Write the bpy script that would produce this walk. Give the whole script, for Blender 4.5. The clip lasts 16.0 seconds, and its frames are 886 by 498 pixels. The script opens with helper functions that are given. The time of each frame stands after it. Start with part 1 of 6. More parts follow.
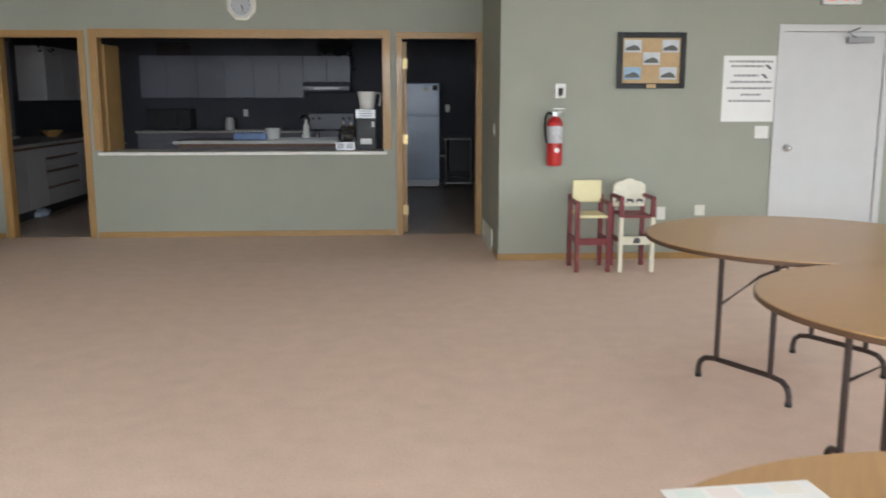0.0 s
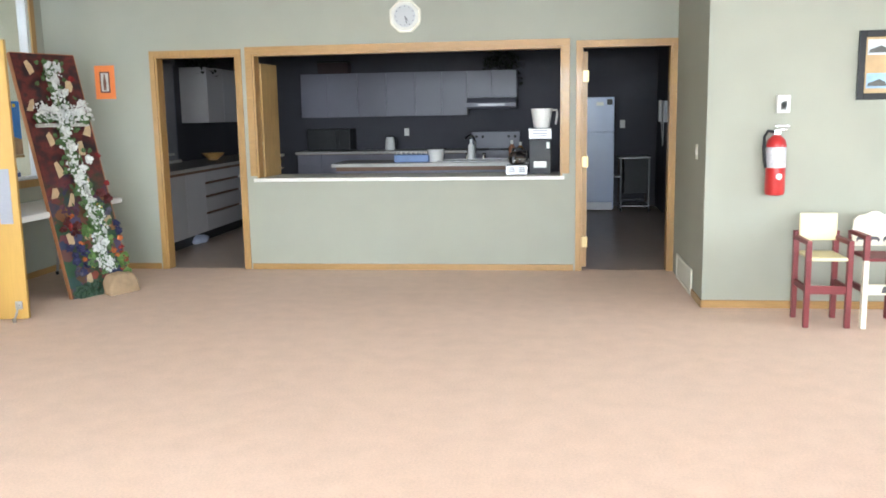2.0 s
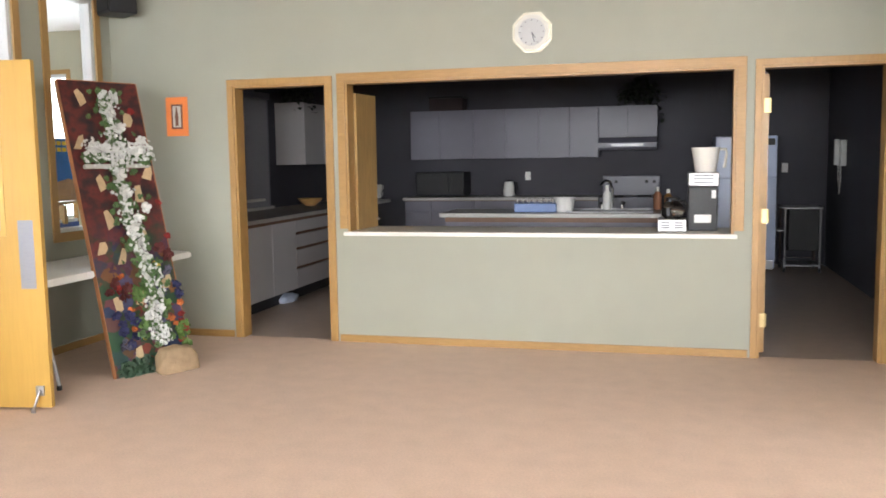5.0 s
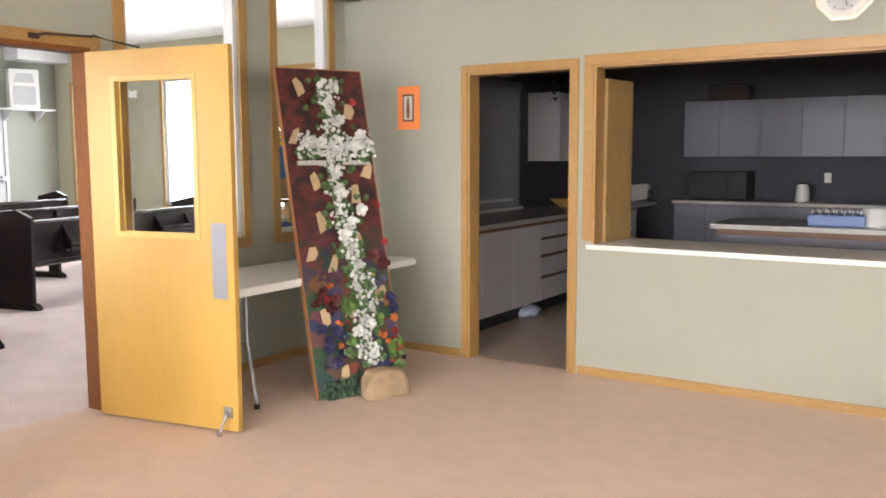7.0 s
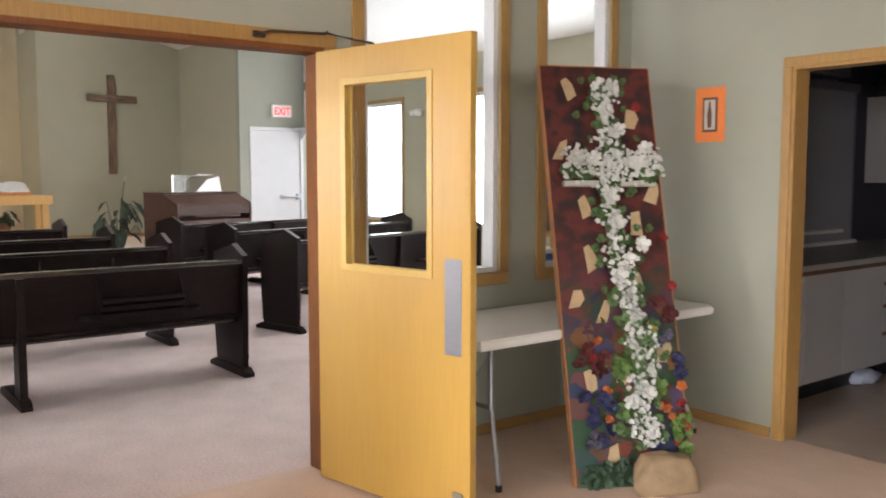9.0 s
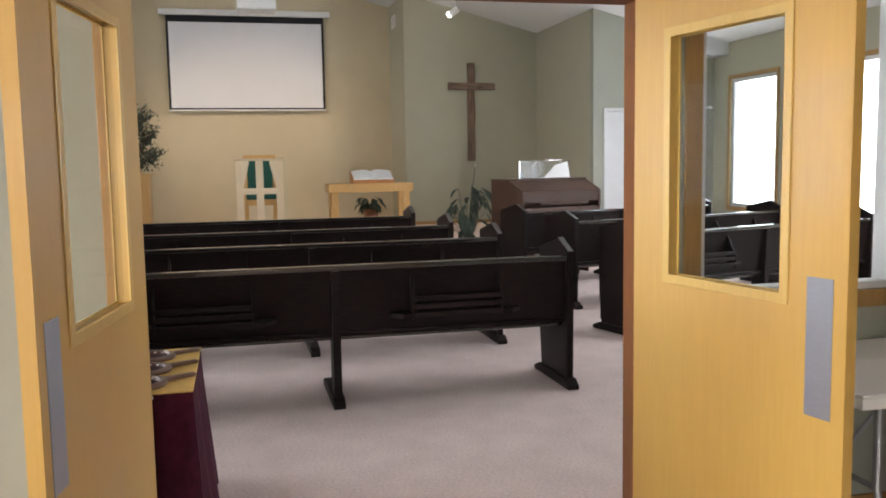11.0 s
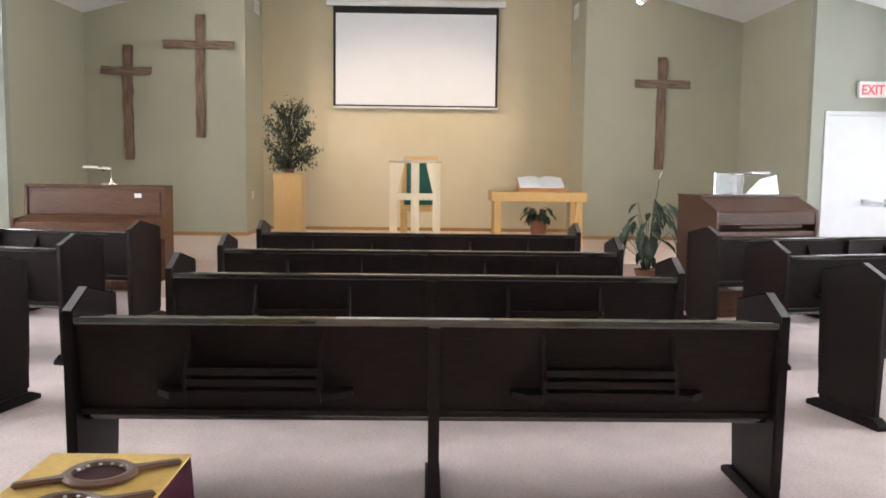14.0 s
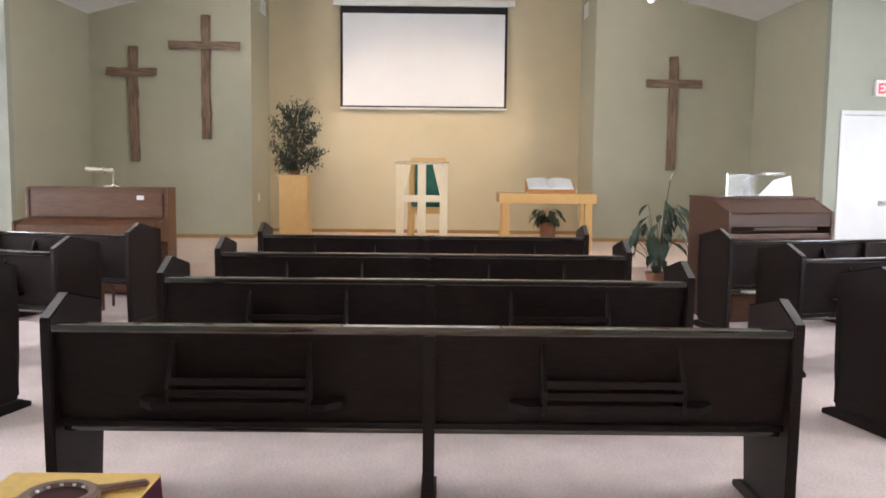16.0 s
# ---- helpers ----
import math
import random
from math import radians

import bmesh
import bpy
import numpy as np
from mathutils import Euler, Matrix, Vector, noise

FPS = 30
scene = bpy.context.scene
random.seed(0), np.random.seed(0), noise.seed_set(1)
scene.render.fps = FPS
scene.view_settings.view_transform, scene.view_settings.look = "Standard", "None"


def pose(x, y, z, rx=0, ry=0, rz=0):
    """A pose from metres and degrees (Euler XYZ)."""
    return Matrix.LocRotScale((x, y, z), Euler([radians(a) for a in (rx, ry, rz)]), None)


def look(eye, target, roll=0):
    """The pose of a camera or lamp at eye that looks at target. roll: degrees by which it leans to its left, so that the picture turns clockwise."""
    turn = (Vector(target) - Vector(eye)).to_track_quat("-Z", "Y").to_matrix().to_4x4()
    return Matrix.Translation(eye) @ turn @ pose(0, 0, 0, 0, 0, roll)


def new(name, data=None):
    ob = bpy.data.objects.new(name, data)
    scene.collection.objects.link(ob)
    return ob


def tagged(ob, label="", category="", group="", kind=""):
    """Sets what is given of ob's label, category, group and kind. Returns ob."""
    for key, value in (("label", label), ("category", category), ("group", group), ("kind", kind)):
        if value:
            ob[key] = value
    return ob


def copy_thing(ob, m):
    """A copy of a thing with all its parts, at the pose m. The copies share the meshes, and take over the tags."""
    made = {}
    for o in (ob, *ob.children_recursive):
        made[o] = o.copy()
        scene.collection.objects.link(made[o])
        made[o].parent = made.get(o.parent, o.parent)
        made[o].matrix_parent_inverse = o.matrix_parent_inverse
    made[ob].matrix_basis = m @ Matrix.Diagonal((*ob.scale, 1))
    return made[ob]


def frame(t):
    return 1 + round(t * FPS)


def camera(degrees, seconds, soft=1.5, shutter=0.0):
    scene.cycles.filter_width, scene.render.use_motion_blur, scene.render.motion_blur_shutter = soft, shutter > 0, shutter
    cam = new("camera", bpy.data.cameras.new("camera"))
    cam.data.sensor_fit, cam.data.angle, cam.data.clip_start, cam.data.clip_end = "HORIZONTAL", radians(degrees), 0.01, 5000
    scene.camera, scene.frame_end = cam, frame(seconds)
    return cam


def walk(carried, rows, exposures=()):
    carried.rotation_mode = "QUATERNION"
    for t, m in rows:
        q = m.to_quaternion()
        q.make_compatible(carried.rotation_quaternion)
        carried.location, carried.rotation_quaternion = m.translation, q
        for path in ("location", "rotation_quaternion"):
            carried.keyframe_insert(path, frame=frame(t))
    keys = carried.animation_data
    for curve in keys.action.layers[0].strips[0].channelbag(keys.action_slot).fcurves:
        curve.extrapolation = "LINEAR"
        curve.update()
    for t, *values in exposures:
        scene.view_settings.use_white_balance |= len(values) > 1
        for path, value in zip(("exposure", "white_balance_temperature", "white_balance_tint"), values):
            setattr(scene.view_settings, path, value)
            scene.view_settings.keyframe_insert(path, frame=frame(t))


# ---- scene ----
cam = camera(54.5, 16.0, soft=1.7, shutter=0.3)
PATH = [
    (0, (-0.501, 0.191, 1.426), (-0.385, 2.157, 1.081), 0.0),
    (0.5, (-0.571, 0.439, 1.44), (-0.589, 2.414, 1.126), -0.8),
    (1, (-0.64, 0.683, 1.452), (-0.636, 2.661, 1.157), -1.0),
    (1.5, (-0.653, 0.954, 1.473), (-0.782, 2.932, 1.201), -0.8),
    (2, (-0.709, 1.242, 1.465), (-0.949, 3.203, 1.154), -1.0),
    (2.5, (-0.709, 1.545, 1.432), (-0.939, 3.518, 1.197), -1.6),
    (3, (-0.76, 1.775, 1.444), (-0.998, 3.748, 1.217), -1.0),
    (3.5, (-0.751, 2.058, 1.416), (-1.118, 4.013, 1.212), -0.9),
    (3.7, (-0.799, 2.159, 1.407), (-1.176, 4.112, 1.202), -0.8),
    (6, (-1.074, 3.424, 1.468), (-1.841, 5.261, 1.272), -0.2),
    (6.5, (-1.118, 3.695, 1.471), (-2.063, 5.447, 1.275), 0.4),
    (7, (-1.211, 3.944, 1.476), (-2.293, 5.612, 1.257), -0.2),
    (7.5, (-1.415, 4.196, 1.482), (-2.564, 5.822, 1.299), 0.2),
    (8, (-1.527, 4.466, 1.474), (-2.806, 5.994, 1.302), -0.4),
    (8.5, (-1.639, 4.702, 1.453), (-3.113, 6.037, 1.238), -1.4),
    (9, (-1.875, 4.87, 1.471), (-3.45, 6.091, 1.298), 0.0),
    (9.5, (-2.06, 5.052, 1.456), (-3.759, 6.092, 1.278), -0.5),
    (10, (-2.191, 5.221, 1.477), (-4.013, 6.032, 1.322), 0.7),
    (10.2, (-2.266, 5.264, 1.462), (-4.122, 5.99, 1.296), 0.3),
    (12.3, (-3.176, 5.789, 1.481), (-5.148, 6.046, 1.268), 0.5),
    (12.5, (-3.307, 5.813, 1.496), (-5.281, 6.061, 1.284), 1.1),
    (12.9, (-3.496, 5.877, 1.488), (-5.472, 6.106, 1.28), 1.0),
    (13, (-3.533, 5.881, 1.501), (-5.511, 6.097, 1.295), 0.7),
    (13.5, (-3.794, 5.966, 1.546), (-5.782, 6.069, 1.349), 0.6),
    (14, (-4.051, 5.993, 1.515), (-6.041, 6.033, 1.319), 0.7),
    (14.5, (-4.207, 6.02, 1.506), (-6.197, 6.102, 1.325), 0.0),
    (15, (-4.198, 6.039, 1.533), (-6.192, 6.062, 1.372), 0.4),
    (15.5, (-4.199, 6.058, 1.517), (-6.192, 6.074, 1.354), -0.0),
    (16, (-4.227, 6.067, 1.508), (-6.218, 6.078, 1.316), 0.6),
]
EXPOSURES = [(0.0, -0.9, 6300, 9), (0.5, -0.5, 6200, 9), (1.0, -0.16, 6150, 9), (1.5, 0.28, 6100, 8), (3.5, 0.42, 6400, 11), (6.0, 0.28, 6900, 16), (6.5, 0.25, 6950, 17), (7.0, 0.42, 7050, 18), (8.0, 0.12, 7050, 18),
             (9.0, 0.05, 7100, 18), (9.5, -0.05, 7100, 18), (10.0, -0.25, 7000, 17), (12.5, -0.06, 6850, 16), (13.0, -0.04, 6850, 16), (13.5, 0.36, 6850, 16), (14.0, 0.43, 6800, 16), (14.5, 0.50, 6800, 17), (16.0, 0.44, 6800, 17)]
walk(cam, [(t, look(eye, target, roll)) for t, eye, target, roll in PATH], EXPOSURES)

# ---- world, sun, daylight in the windows ----
world = bpy.data.worlds.new("sky")
scene.world = world
world.use_nodes = True
wn, wl = world.node_tree.nodes, world.node_tree.links
sky = wn.new("ShaderNodeTexSky")
sky.sky_type, sky.sun_disc = "NISHITA", False
sky.sun_elevation, sky.sun_rotation = radians(38), radians(140)
wl.new(sky.outputs[0], wn["Background"].inputs[0])
wn["Background"].inputs[1].default_value = 0.15
sun = new("sun", bpy.data.lights.new("sun", "SUN"))
sun.data.energy, sun.data.angle, sun.data.color = 1.2, radians(12), (1, 0.96, 0.9)
sun.matrix_world = look((0, 0, 30), (-10, 12, 6))


def daylight(x, y, z, w, h, aim, watts, color=(0.88, 0.95, 1.0), spread=180):
    """The sky's light through one window opening."""
    lamp = new("window_daylight", bpy.data.lights.new("window_daylight", "AREA"))
    lamp.data.shape, lamp.data.size, lamp.data.size_y = "RECTANGLE", w, h
    lamp.data.energy, lamp.data.color, lamp.data.spread = watts, color, radians(spread)
    lamp.matrix_world = look((x, y, z), (x + aim[0], y + aim[1], z + aim[2]))


# the plan, in metres
YK = 9.21          # hall's kitchen wall, hall face
YN = 7.71          # hall's north wall, hall face
XS = 0.437          # side of the jog between them
XW = -5.52         # hall's west wall, hall face
XV = -5.64         # the same wall, sanctuary face
HE, HS = 6.0, -3.2   # hall's east and south walls
HC = 3.05          # hall's ceiling
KB, KE, KW = 14.8, 0.95, -5.5   # kitchen's back, east and west walls
KC = 2.75
CX = -17.68        # chancel's wall with the crosses
RX = -19.1        # recess behind the platform
SX = -15.1         # end walls beside the chancel
CY0, CY1 = 0.68, 10.92
PY0, PY1 = 3.16, 8.46
NY0, NY1 = -1.4, 13.0   # nave's south and north walls
MID = 5.8
STAGE = 0.35


def vault(y):
    return 5.1 - 0.26 * abs(y - MID)


# hall windows out of view, added as openings for the hall's light
ADDED_WINDOWS_S = [(-4.4, -2.6), (-1.7, 0.1), (1.0, 2.8), (3.6, 5.4)]
ADDED_WINDOWS_E = [(-1.8, 0.2), (1.2, 3.2), (4.2, 6.2)]
# the last two only continue the spacing, added unseen for light
NAVE_WINDOWS_N = [(-14.62, -13.45), (-12.3, -11.15), (-10.05, -8.9), (-7.75, -6.6)]
# unseen south side, mirrored from the north to add light
NAVE_WINDOWS_S = [(-12.35, -11.2), (-10.05, -8.9), (-7.75, -6.6)]
for a, b in ADDED_WINDOWS_S:
    daylight((a + b) / 2, HS - 0.1, 1.75, b - a, 1.6, (0, 1, -0.62), 225 if b < 1 else 135, spread=120)
for a, b in ADDED_WINDOWS_E:
    daylight(HE + 0.1, (a + b) / 2, 1.75, b - a, 1.6, (-1, 0, -0.62), 62, spread=120)
for a, b in NAVE_WINDOWS_N:
    daylight((a + b) / 2, NY1 + 0.14, 1.68, b - a, 1.9, (0, -1, 0), 40 if a < -14 else 72, (0.80, 0.90, 1.0))
for a, b in NAVE_WINDOWS_S:
    daylight((a + b) / 2, NY0 - 0.14, 1.68, b - a, 1.9, (0, 1, 0), 100, (0.80, 0.90, 1.0))


# ---- materials ----
def mat(name, col, rough=0.6, metal=0.0, var=0.1, scale=6.0, big=0.7, stretch=(1, 1, 1), bump=0.0, bscale=120.0, col2=None, coat=0.0, spec=0.5, rvar=0.08, rand=0.0):
    m = bpy.data.materials.new(name)
    m.use_nodes = True
    n, l = m.node_tree.nodes, m.node_tree.links
    p = n["Principled BSDF"]
    tc, mp = n.new("ShaderNodeTexCoord"), n.new("ShaderNodeMapping")
    mp.inputs["Scale"].default_value = stretch
    l.new(tc.outputs["Object"], mp.inputs[0])
    fine, wide = n.new("ShaderNodeTexNoise"), n.new("ShaderNodeTexNoise")
    fine.inputs["Scale"].default_value, fine.inputs["Detail"].default_value = scale, 6
    wide.inputs["Scale"].default_value, wide.inputs["Detail"].default_value = big, 3
    l.new(mp.outputs[0], fine.inputs["Vector"])
    l.new(tc.outputs["Object"], wide.inputs["Vector"])
    add = n.new("ShaderNodeMath")
    add.operation = "MULTIPLY_ADD"
    add.inputs[1].default_value = 0.65
    l.new(fine.outputs[0], add.inputs[0])
    half = n.new("ShaderNodeMath")
    half.operation = "MULTIPLY"
    half.inputs[1].default_value = 0.35
    l.new(wide.outputs[0], half.inputs[0])
    l.new(half.outputs[0], add.inputs[2])
    ramp = n.new("ShaderNodeValToRGB")
    a = [c * (1 - var) for c in col]
    b = [min(1, c * (1 + var)) for c in (col2 or col)]
    ramp.color_ramp.elements[0].position, ramp.color_ramp.elements[1].position = 0.33, 0.67
    ramp.color_ramp.elements[0].color, ramp.color_ramp.elements[1].color = (*a, 1), (*b, 1)
    l.new(add.outputs[0], ramp.inputs[0])
    out = ramp.outputs[0]
    if rand:
        info, hsv, ma = n.new("ShaderNodeObjectInfo"), n.new("ShaderNodeHueSaturation"), n.new("ShaderNodeMapRange")
        ma.inputs["To Min"].default_value, ma.inputs["To Max"].default_value = 1 - rand, 1 + rand
        l.new(info.outputs["Random"], ma.inputs[0])
        l.new(ma.outputs[0], hsv.inputs["Value"])
        l.new(out, hsv.inputs["Color"])
        out = hsv.outputs[0]
    l.new(out, p.inputs["Base Color"])
    mr = n.new("ShaderNodeMapRange")
    mr.inputs["To Min"].default_value, mr.inputs["To Max"].default_value = max(0, rough - rvar), min(1, rough + rvar)
    l.new(add.outputs[0], mr.inputs[0])
    l.new(mr.outputs[0], p.inputs["Roughness"])
    p.inputs["Metallic"].default_value = metal
    p.inputs["Specular IOR Level"].default_value = spec
    p.inputs["Coat Weight"].default_value = coat
    if bump:
        bn, bt = n.new("ShaderNodeBump"), n.new("ShaderNodeTexNoise")
        bt.inputs["Scale"].default_value, bt.inputs["Detail"].default_value = bscale, 4
        l.new(mp.outputs[0], bt.inputs["Vector"])
        bn.inputs["Strength"].default_value, bn.inputs["Distance"].default_value = bump, 0.004
        l.new(bt.outputs[0], bn.inputs["Height"])
        l.new(bn.outputs[0], p.inputs["Normal"])
    return m


def glow(name, col, strength):
    m = bpy.data.materials.new(name)
    m.use_nodes = True
    p = m.node_tree.nodes["Principled BSDF"]
    p.inputs["Base Color"].default_value = (*col, 1)
    p.inputs["Emission Color"].default_value = (*col, 1)
    p.inputs["Emission Strength"].default_value = strength
    return m


def clear(name, tint=(0.95, 0.97, 0.96), rough=0.0, ior=1.45):
    m = bpy.data.materials.new(name)
    m.use_nodes = True
    p = m.node_tree.nodes["Principled BSDF"]
    p.inputs["Base Color"].default_value = (*tint, 1)
    p.inputs["Transmission Weight"].default_value = 1
    p.inputs["Roughness"].default_value = rough
    p.inputs["IOR"].default_value = ior
    return m


SAGE = mat("sage_wall_paint", (0.328, 0.336, 0.279), 0.75, var=0.03, scale=3, bump=0.12, bscale=260)
TAN = mat("tan_wall_paint", (0.62, 0.522, 0.352), 0.75, var=0.03, scale=3, bump=0.12, bscale=260)
GREY = mat("grey_green_paint", (0.405, 0.382, 0.28), 0.75, var=0.03, scale=3, bump=0.12, bscale=260)
# dark colour carries the shade of the unlit kitchen
KSHADE = mat("shaded_kitchen_paint", (0.054, 0.052, 0.066), 0.7, var=0.04, scale=3, bump=0.1, bscale=260)
WHITE_CEIL = mat("white_stipple_ceiling", (0.8, 0.8, 0.78), 0.9, var=0.04, scale=60, bump=0.6, bscale=70)
CARPET = mat("beige_carpet", (0.735, 0.568, 0.465), 0.97, var=0.09, scale=85, big=7, bump=0.35, bscale=420, spec=0.1)
CARPET_S = mat("greyish_carpet", (0.72, 0.592, 0.56), 0.97, var=0.15, scale=62, big=4, bump=0.6, bscale=420, spec=0.1)
VINYL = mat("dark_sheet_vinyl", (0.50, 0.40, 0.33), 0.36, var=0.1, scale=9, bump=0.05)
OAK = mat("oak_trim", (0.36, 0.203, 0.065), 0.42, var=0.16, scale=22, stretch=(6, 6, 0.5), bump=0.08, coat=0.15)
OAK_H = mat("oak_trim_level", (0.36, 0.203, 0.065), 0.42, var=0.16, scale=22, stretch=(0.5, 0.5, 6), bump=0.08, coat=0.15)
MAPLE = mat("honey_maple_veneer", (0.50, 0.30, 0.072), 0.38, var=0.05, scale=14, stretch=(5, 5, 0.35), coat=0.08, bump=0.03)
MAPLE_L = mat("pale_maple_bead", (0.56, 0.37, 0.10), 0.36, var=0.08, scale=14, stretch=(5, 5, 0.5), coat=0.08)
JAMB = mat("red_oak_jamb", (0.21, 0.075, 0.022), 0.5, var=0.2, scale=20, stretch=(6, 6, 0.5), spec=0.3)
PEW = mat("black_brown_stain", (0.0150, 0.0088, 0.0084), 0.42, var=0.35, scale=18, stretch=(5, 0.6, 5), bump=0.12, bscale=90, coat=0.0, spec=0.13)
PEW_TOP = mat("polished_dark_stain", (0.018, 0.013, 0.011), 0.13, var=0.3, scale=18, stretch=(5, 0.6, 5), bump=0.02, bscale=90, coat=0.7, spec=0.8)
BLOND = mat("blond_oak", (0.62, 0.36, 0.13), 0.42, var=0.1, scale=16, stretch=(4, 4, 0.5), coat=0.15)
CREAM = mat("cream_wood", (0.74, 0.60, 0.41), 0.5, var=0.07, scale=14, stretch=(4, 4, 0.6))
WALNUT = mat("walnut_case", (0.10, 0.042, 0.02), 0.4, var=0.3, scale=12, stretch=(2, 0.6, 4), spec=0.3)
ORGAN = mat("brown_organ_wood", (0.085, 0.040, 0.026), 0.42, var=0.22, scale=14, stretch=(2, 0.6, 4), spec=0.3)
ROUGH = mat("weathered_timber", (0.085, 0.05, 0.034), 0.8, var=0.2, col2=(0.27, 0.175, 0.115), scale=9, stretch=(7, 7, 0.5), bump=0.9, bscale=40)
ROUGH_H = mat("weathered_timber_level", (0.095, 0.058, 0.04), 0.8, var=0.2, col2=(0.30, 0.20, 0.135), scale=9, stretch=(7, 0.5, 7), bump=0.8, bscale=40)
WHITE = mat("white_paint", (0.60, 0.60, 0.60), 0.45, var=0.03, scale=5)
PLASTIC_W = mat("white_plastic", (0.76, 0.75, 0.72), 0.38, var=0.03, scale=9, bump=0.03, bscale=200)
IVORY = mat("ivory_plate", (0.74, 0.72, 0.62), 0.4, var=0.03)
BLINDCLOTH = mat("grey_blind_cloth", (0.30, 0.295, 0.325), 0.8, var=0.05, scale=30)
# one laminate in two tones: lit side run, shaded rest of the kitchen
LIT_LAMINATE = mat("lit_laminate", (0.54, 0.52, 0.53), 0.4, var=0.03, scale=4)
SHADED_LAMINATE = mat("shaded_laminate", (0.165, 0.158, 0.20), 0.4, var=0.04, scale=4)
COUNTER = mat("speckled_counter", (0.42, 0.40, 0.38), 0.35, var=0.25, scale=140)
COUNTER_W = mat("pale_counter", (0.72, 0.70, 0.66), 0.35, var=0.06, scale=90)
STEEL = mat("brushed_steel", (0.36, 0.36, 0.37), 0.45, metal=1.0, var=0.06, scale=40, stretch=(1, 1, 8))
ALU = mat("dull_aluminium", (0.42, 0.42, 0.44), 0.5, metal=0.7, var=0.06, scale=30)
PUSH = mat("satin_push_plate", (0.30, 0.31, 0.35), 0.42, metal=0.75, var=0.06, scale=30, stretch=(1, 1, 8))
BRASS = mat("dull_brass", (0.62, 0.48, 0.24), 0.4, metal=0.8, var=0.08)
CHROME = mat("chrome", (0.75, 0.75, 0.76), 0.12, metal=1.0, var=0.03)
GOLD = mat("polished_brass", (0.62, 0.58, 0.48), 0.28, metal=1.0, var=0.05)
BLACK = mat("black_plastic", (0.016, 0.016, 0.018), 0.45, var=0.2, spec=0.3)
BROWNMETAL = mat("brown_enamel_tube", (0.055, 0.035, 0.03), 0.4, metal=0.2, var=0.2)
GREYTUBE = mat("grey_enamel_tube", (0.32, 0.33, 0.35), 0.4, metal=0.5, var=0.1)
TABLETOP = mat("oak_laminate_top", (0.46, 0.27, 0.115), 0.33, var=0.12, scale=10, stretch=(0.5, 6, 5), coat=0.25)
EDGE_DARK = mat("dark_table_edge", (0.10, 0.05, 0.025), 0.5, var=0.2)
# white fridge; the blue daylight on it is mixed into this colour
FRIDGE = mat("blue_lit_enamel", (0.54, 0.62, 0.82), 0.22, var=0.02, bump=0.05, bscale=300)
RED = mat("red_enamel", (0.44, 0.018, 0.018), 0.3, var=0.08, coat=0.4)
BURG = mat("burgundy_paint", (0.19, 0.03, 0.035), 0.45, var=0.12, scale=12)
YELLOW = mat("pale_yellow_paint", (0.80, 0.72, 0.42), 0.5, var=0.05)
PAPER = mat("white_paper", (0.82, 0.82, 0.80), 0.8, var=0.02)
INK = mat("printed_ink", (0.10, 0.10, 0.11), 0.8, var=0.1)
GREYINK = mat("grey_print", (0.30, 0.30, 0.31), 0.8, var=0.1)
ORANGE = mat("orange_card", (0.85, 0.24, 0.06), 0.7, var=0.05)
BROWNCARD = mat("brown_print", (0.16, 0.07, 0.05), 0.7, var=0.15)
SCREEN = mat("projection_fabric", (0.80, 0.79, 0.80), 0.85, var=0.015, scale=2)
VELVET = mat("plum_velvet", (0.055, 0.008, 0.022), 0.95, var=0.3, scale=25, bump=0.3, bscale=200, spec=0.2)
GOLDCLOTH = mat("gold_cloth", (0.72, 0.47, 0.13), 0.7, var=0.1, scale=40, bump=0.3, bscale=300)
PLATEWOOD = mat("dark_turned_wood", (0.16, 0.085, 0.06), 0.35, var=0.15, scale=20, coat=0.3)
PLATEFELT = mat("maroon_felt", (0.05, 0.008, 0.012), 0.95, var=0.2)
GREEN_UPH = mat("green_upholstery", (0.015, 0.10, 0.075), 0.85, var=0.15, scale=80, bump=0.3)
POT = mat("terracotta_pot", (0.30, 0.13, 0.07), 0.7, var=0.15)
SOIL = mat("soil", (0.04, 0.028, 0.02), 0.95, var=0.3, scale=60)
LEAF = mat("dark_ficus_leaf", (0.062, 0.088, 0.06), 0.4, var=0.3, scale=30, rand=0.3)
LEAF_L = mat("peace_lily_leaf", (0.042, 0.070, 0.042), 0.36, var=0.3, scale=14)
TWIG = mat("twig_bark", (0.10, 0.065, 0.04), 0.8, var=0.2, scale=40)
STONE = mat("tan_sandstone", (0.315, 0.217, 0.128), 0.85, var=0.2, scale=12, bump=0.6, bscale=40)
MESHGREY = mat("speaker_grille", (0.50, 0.50, 0.50), 0.6, var=0.15, scale=200)
SIGNRED = glow("exit_letters", (1.0, 0.06, 0.08), 0.9)
LAMPGLOW = glow("lamp_face", (1.0, 0.93, 0.8), 30)
GLASS = clear("window_glass", ior=1.06)
ACRYLIC = clear("clear_acrylic", (0.85, 0.88, 0.9), 0.05, 1.3)
CARAFE = clear("carafe_glass", (0.7, 0.68, 0.62), 0.02, 1.3)


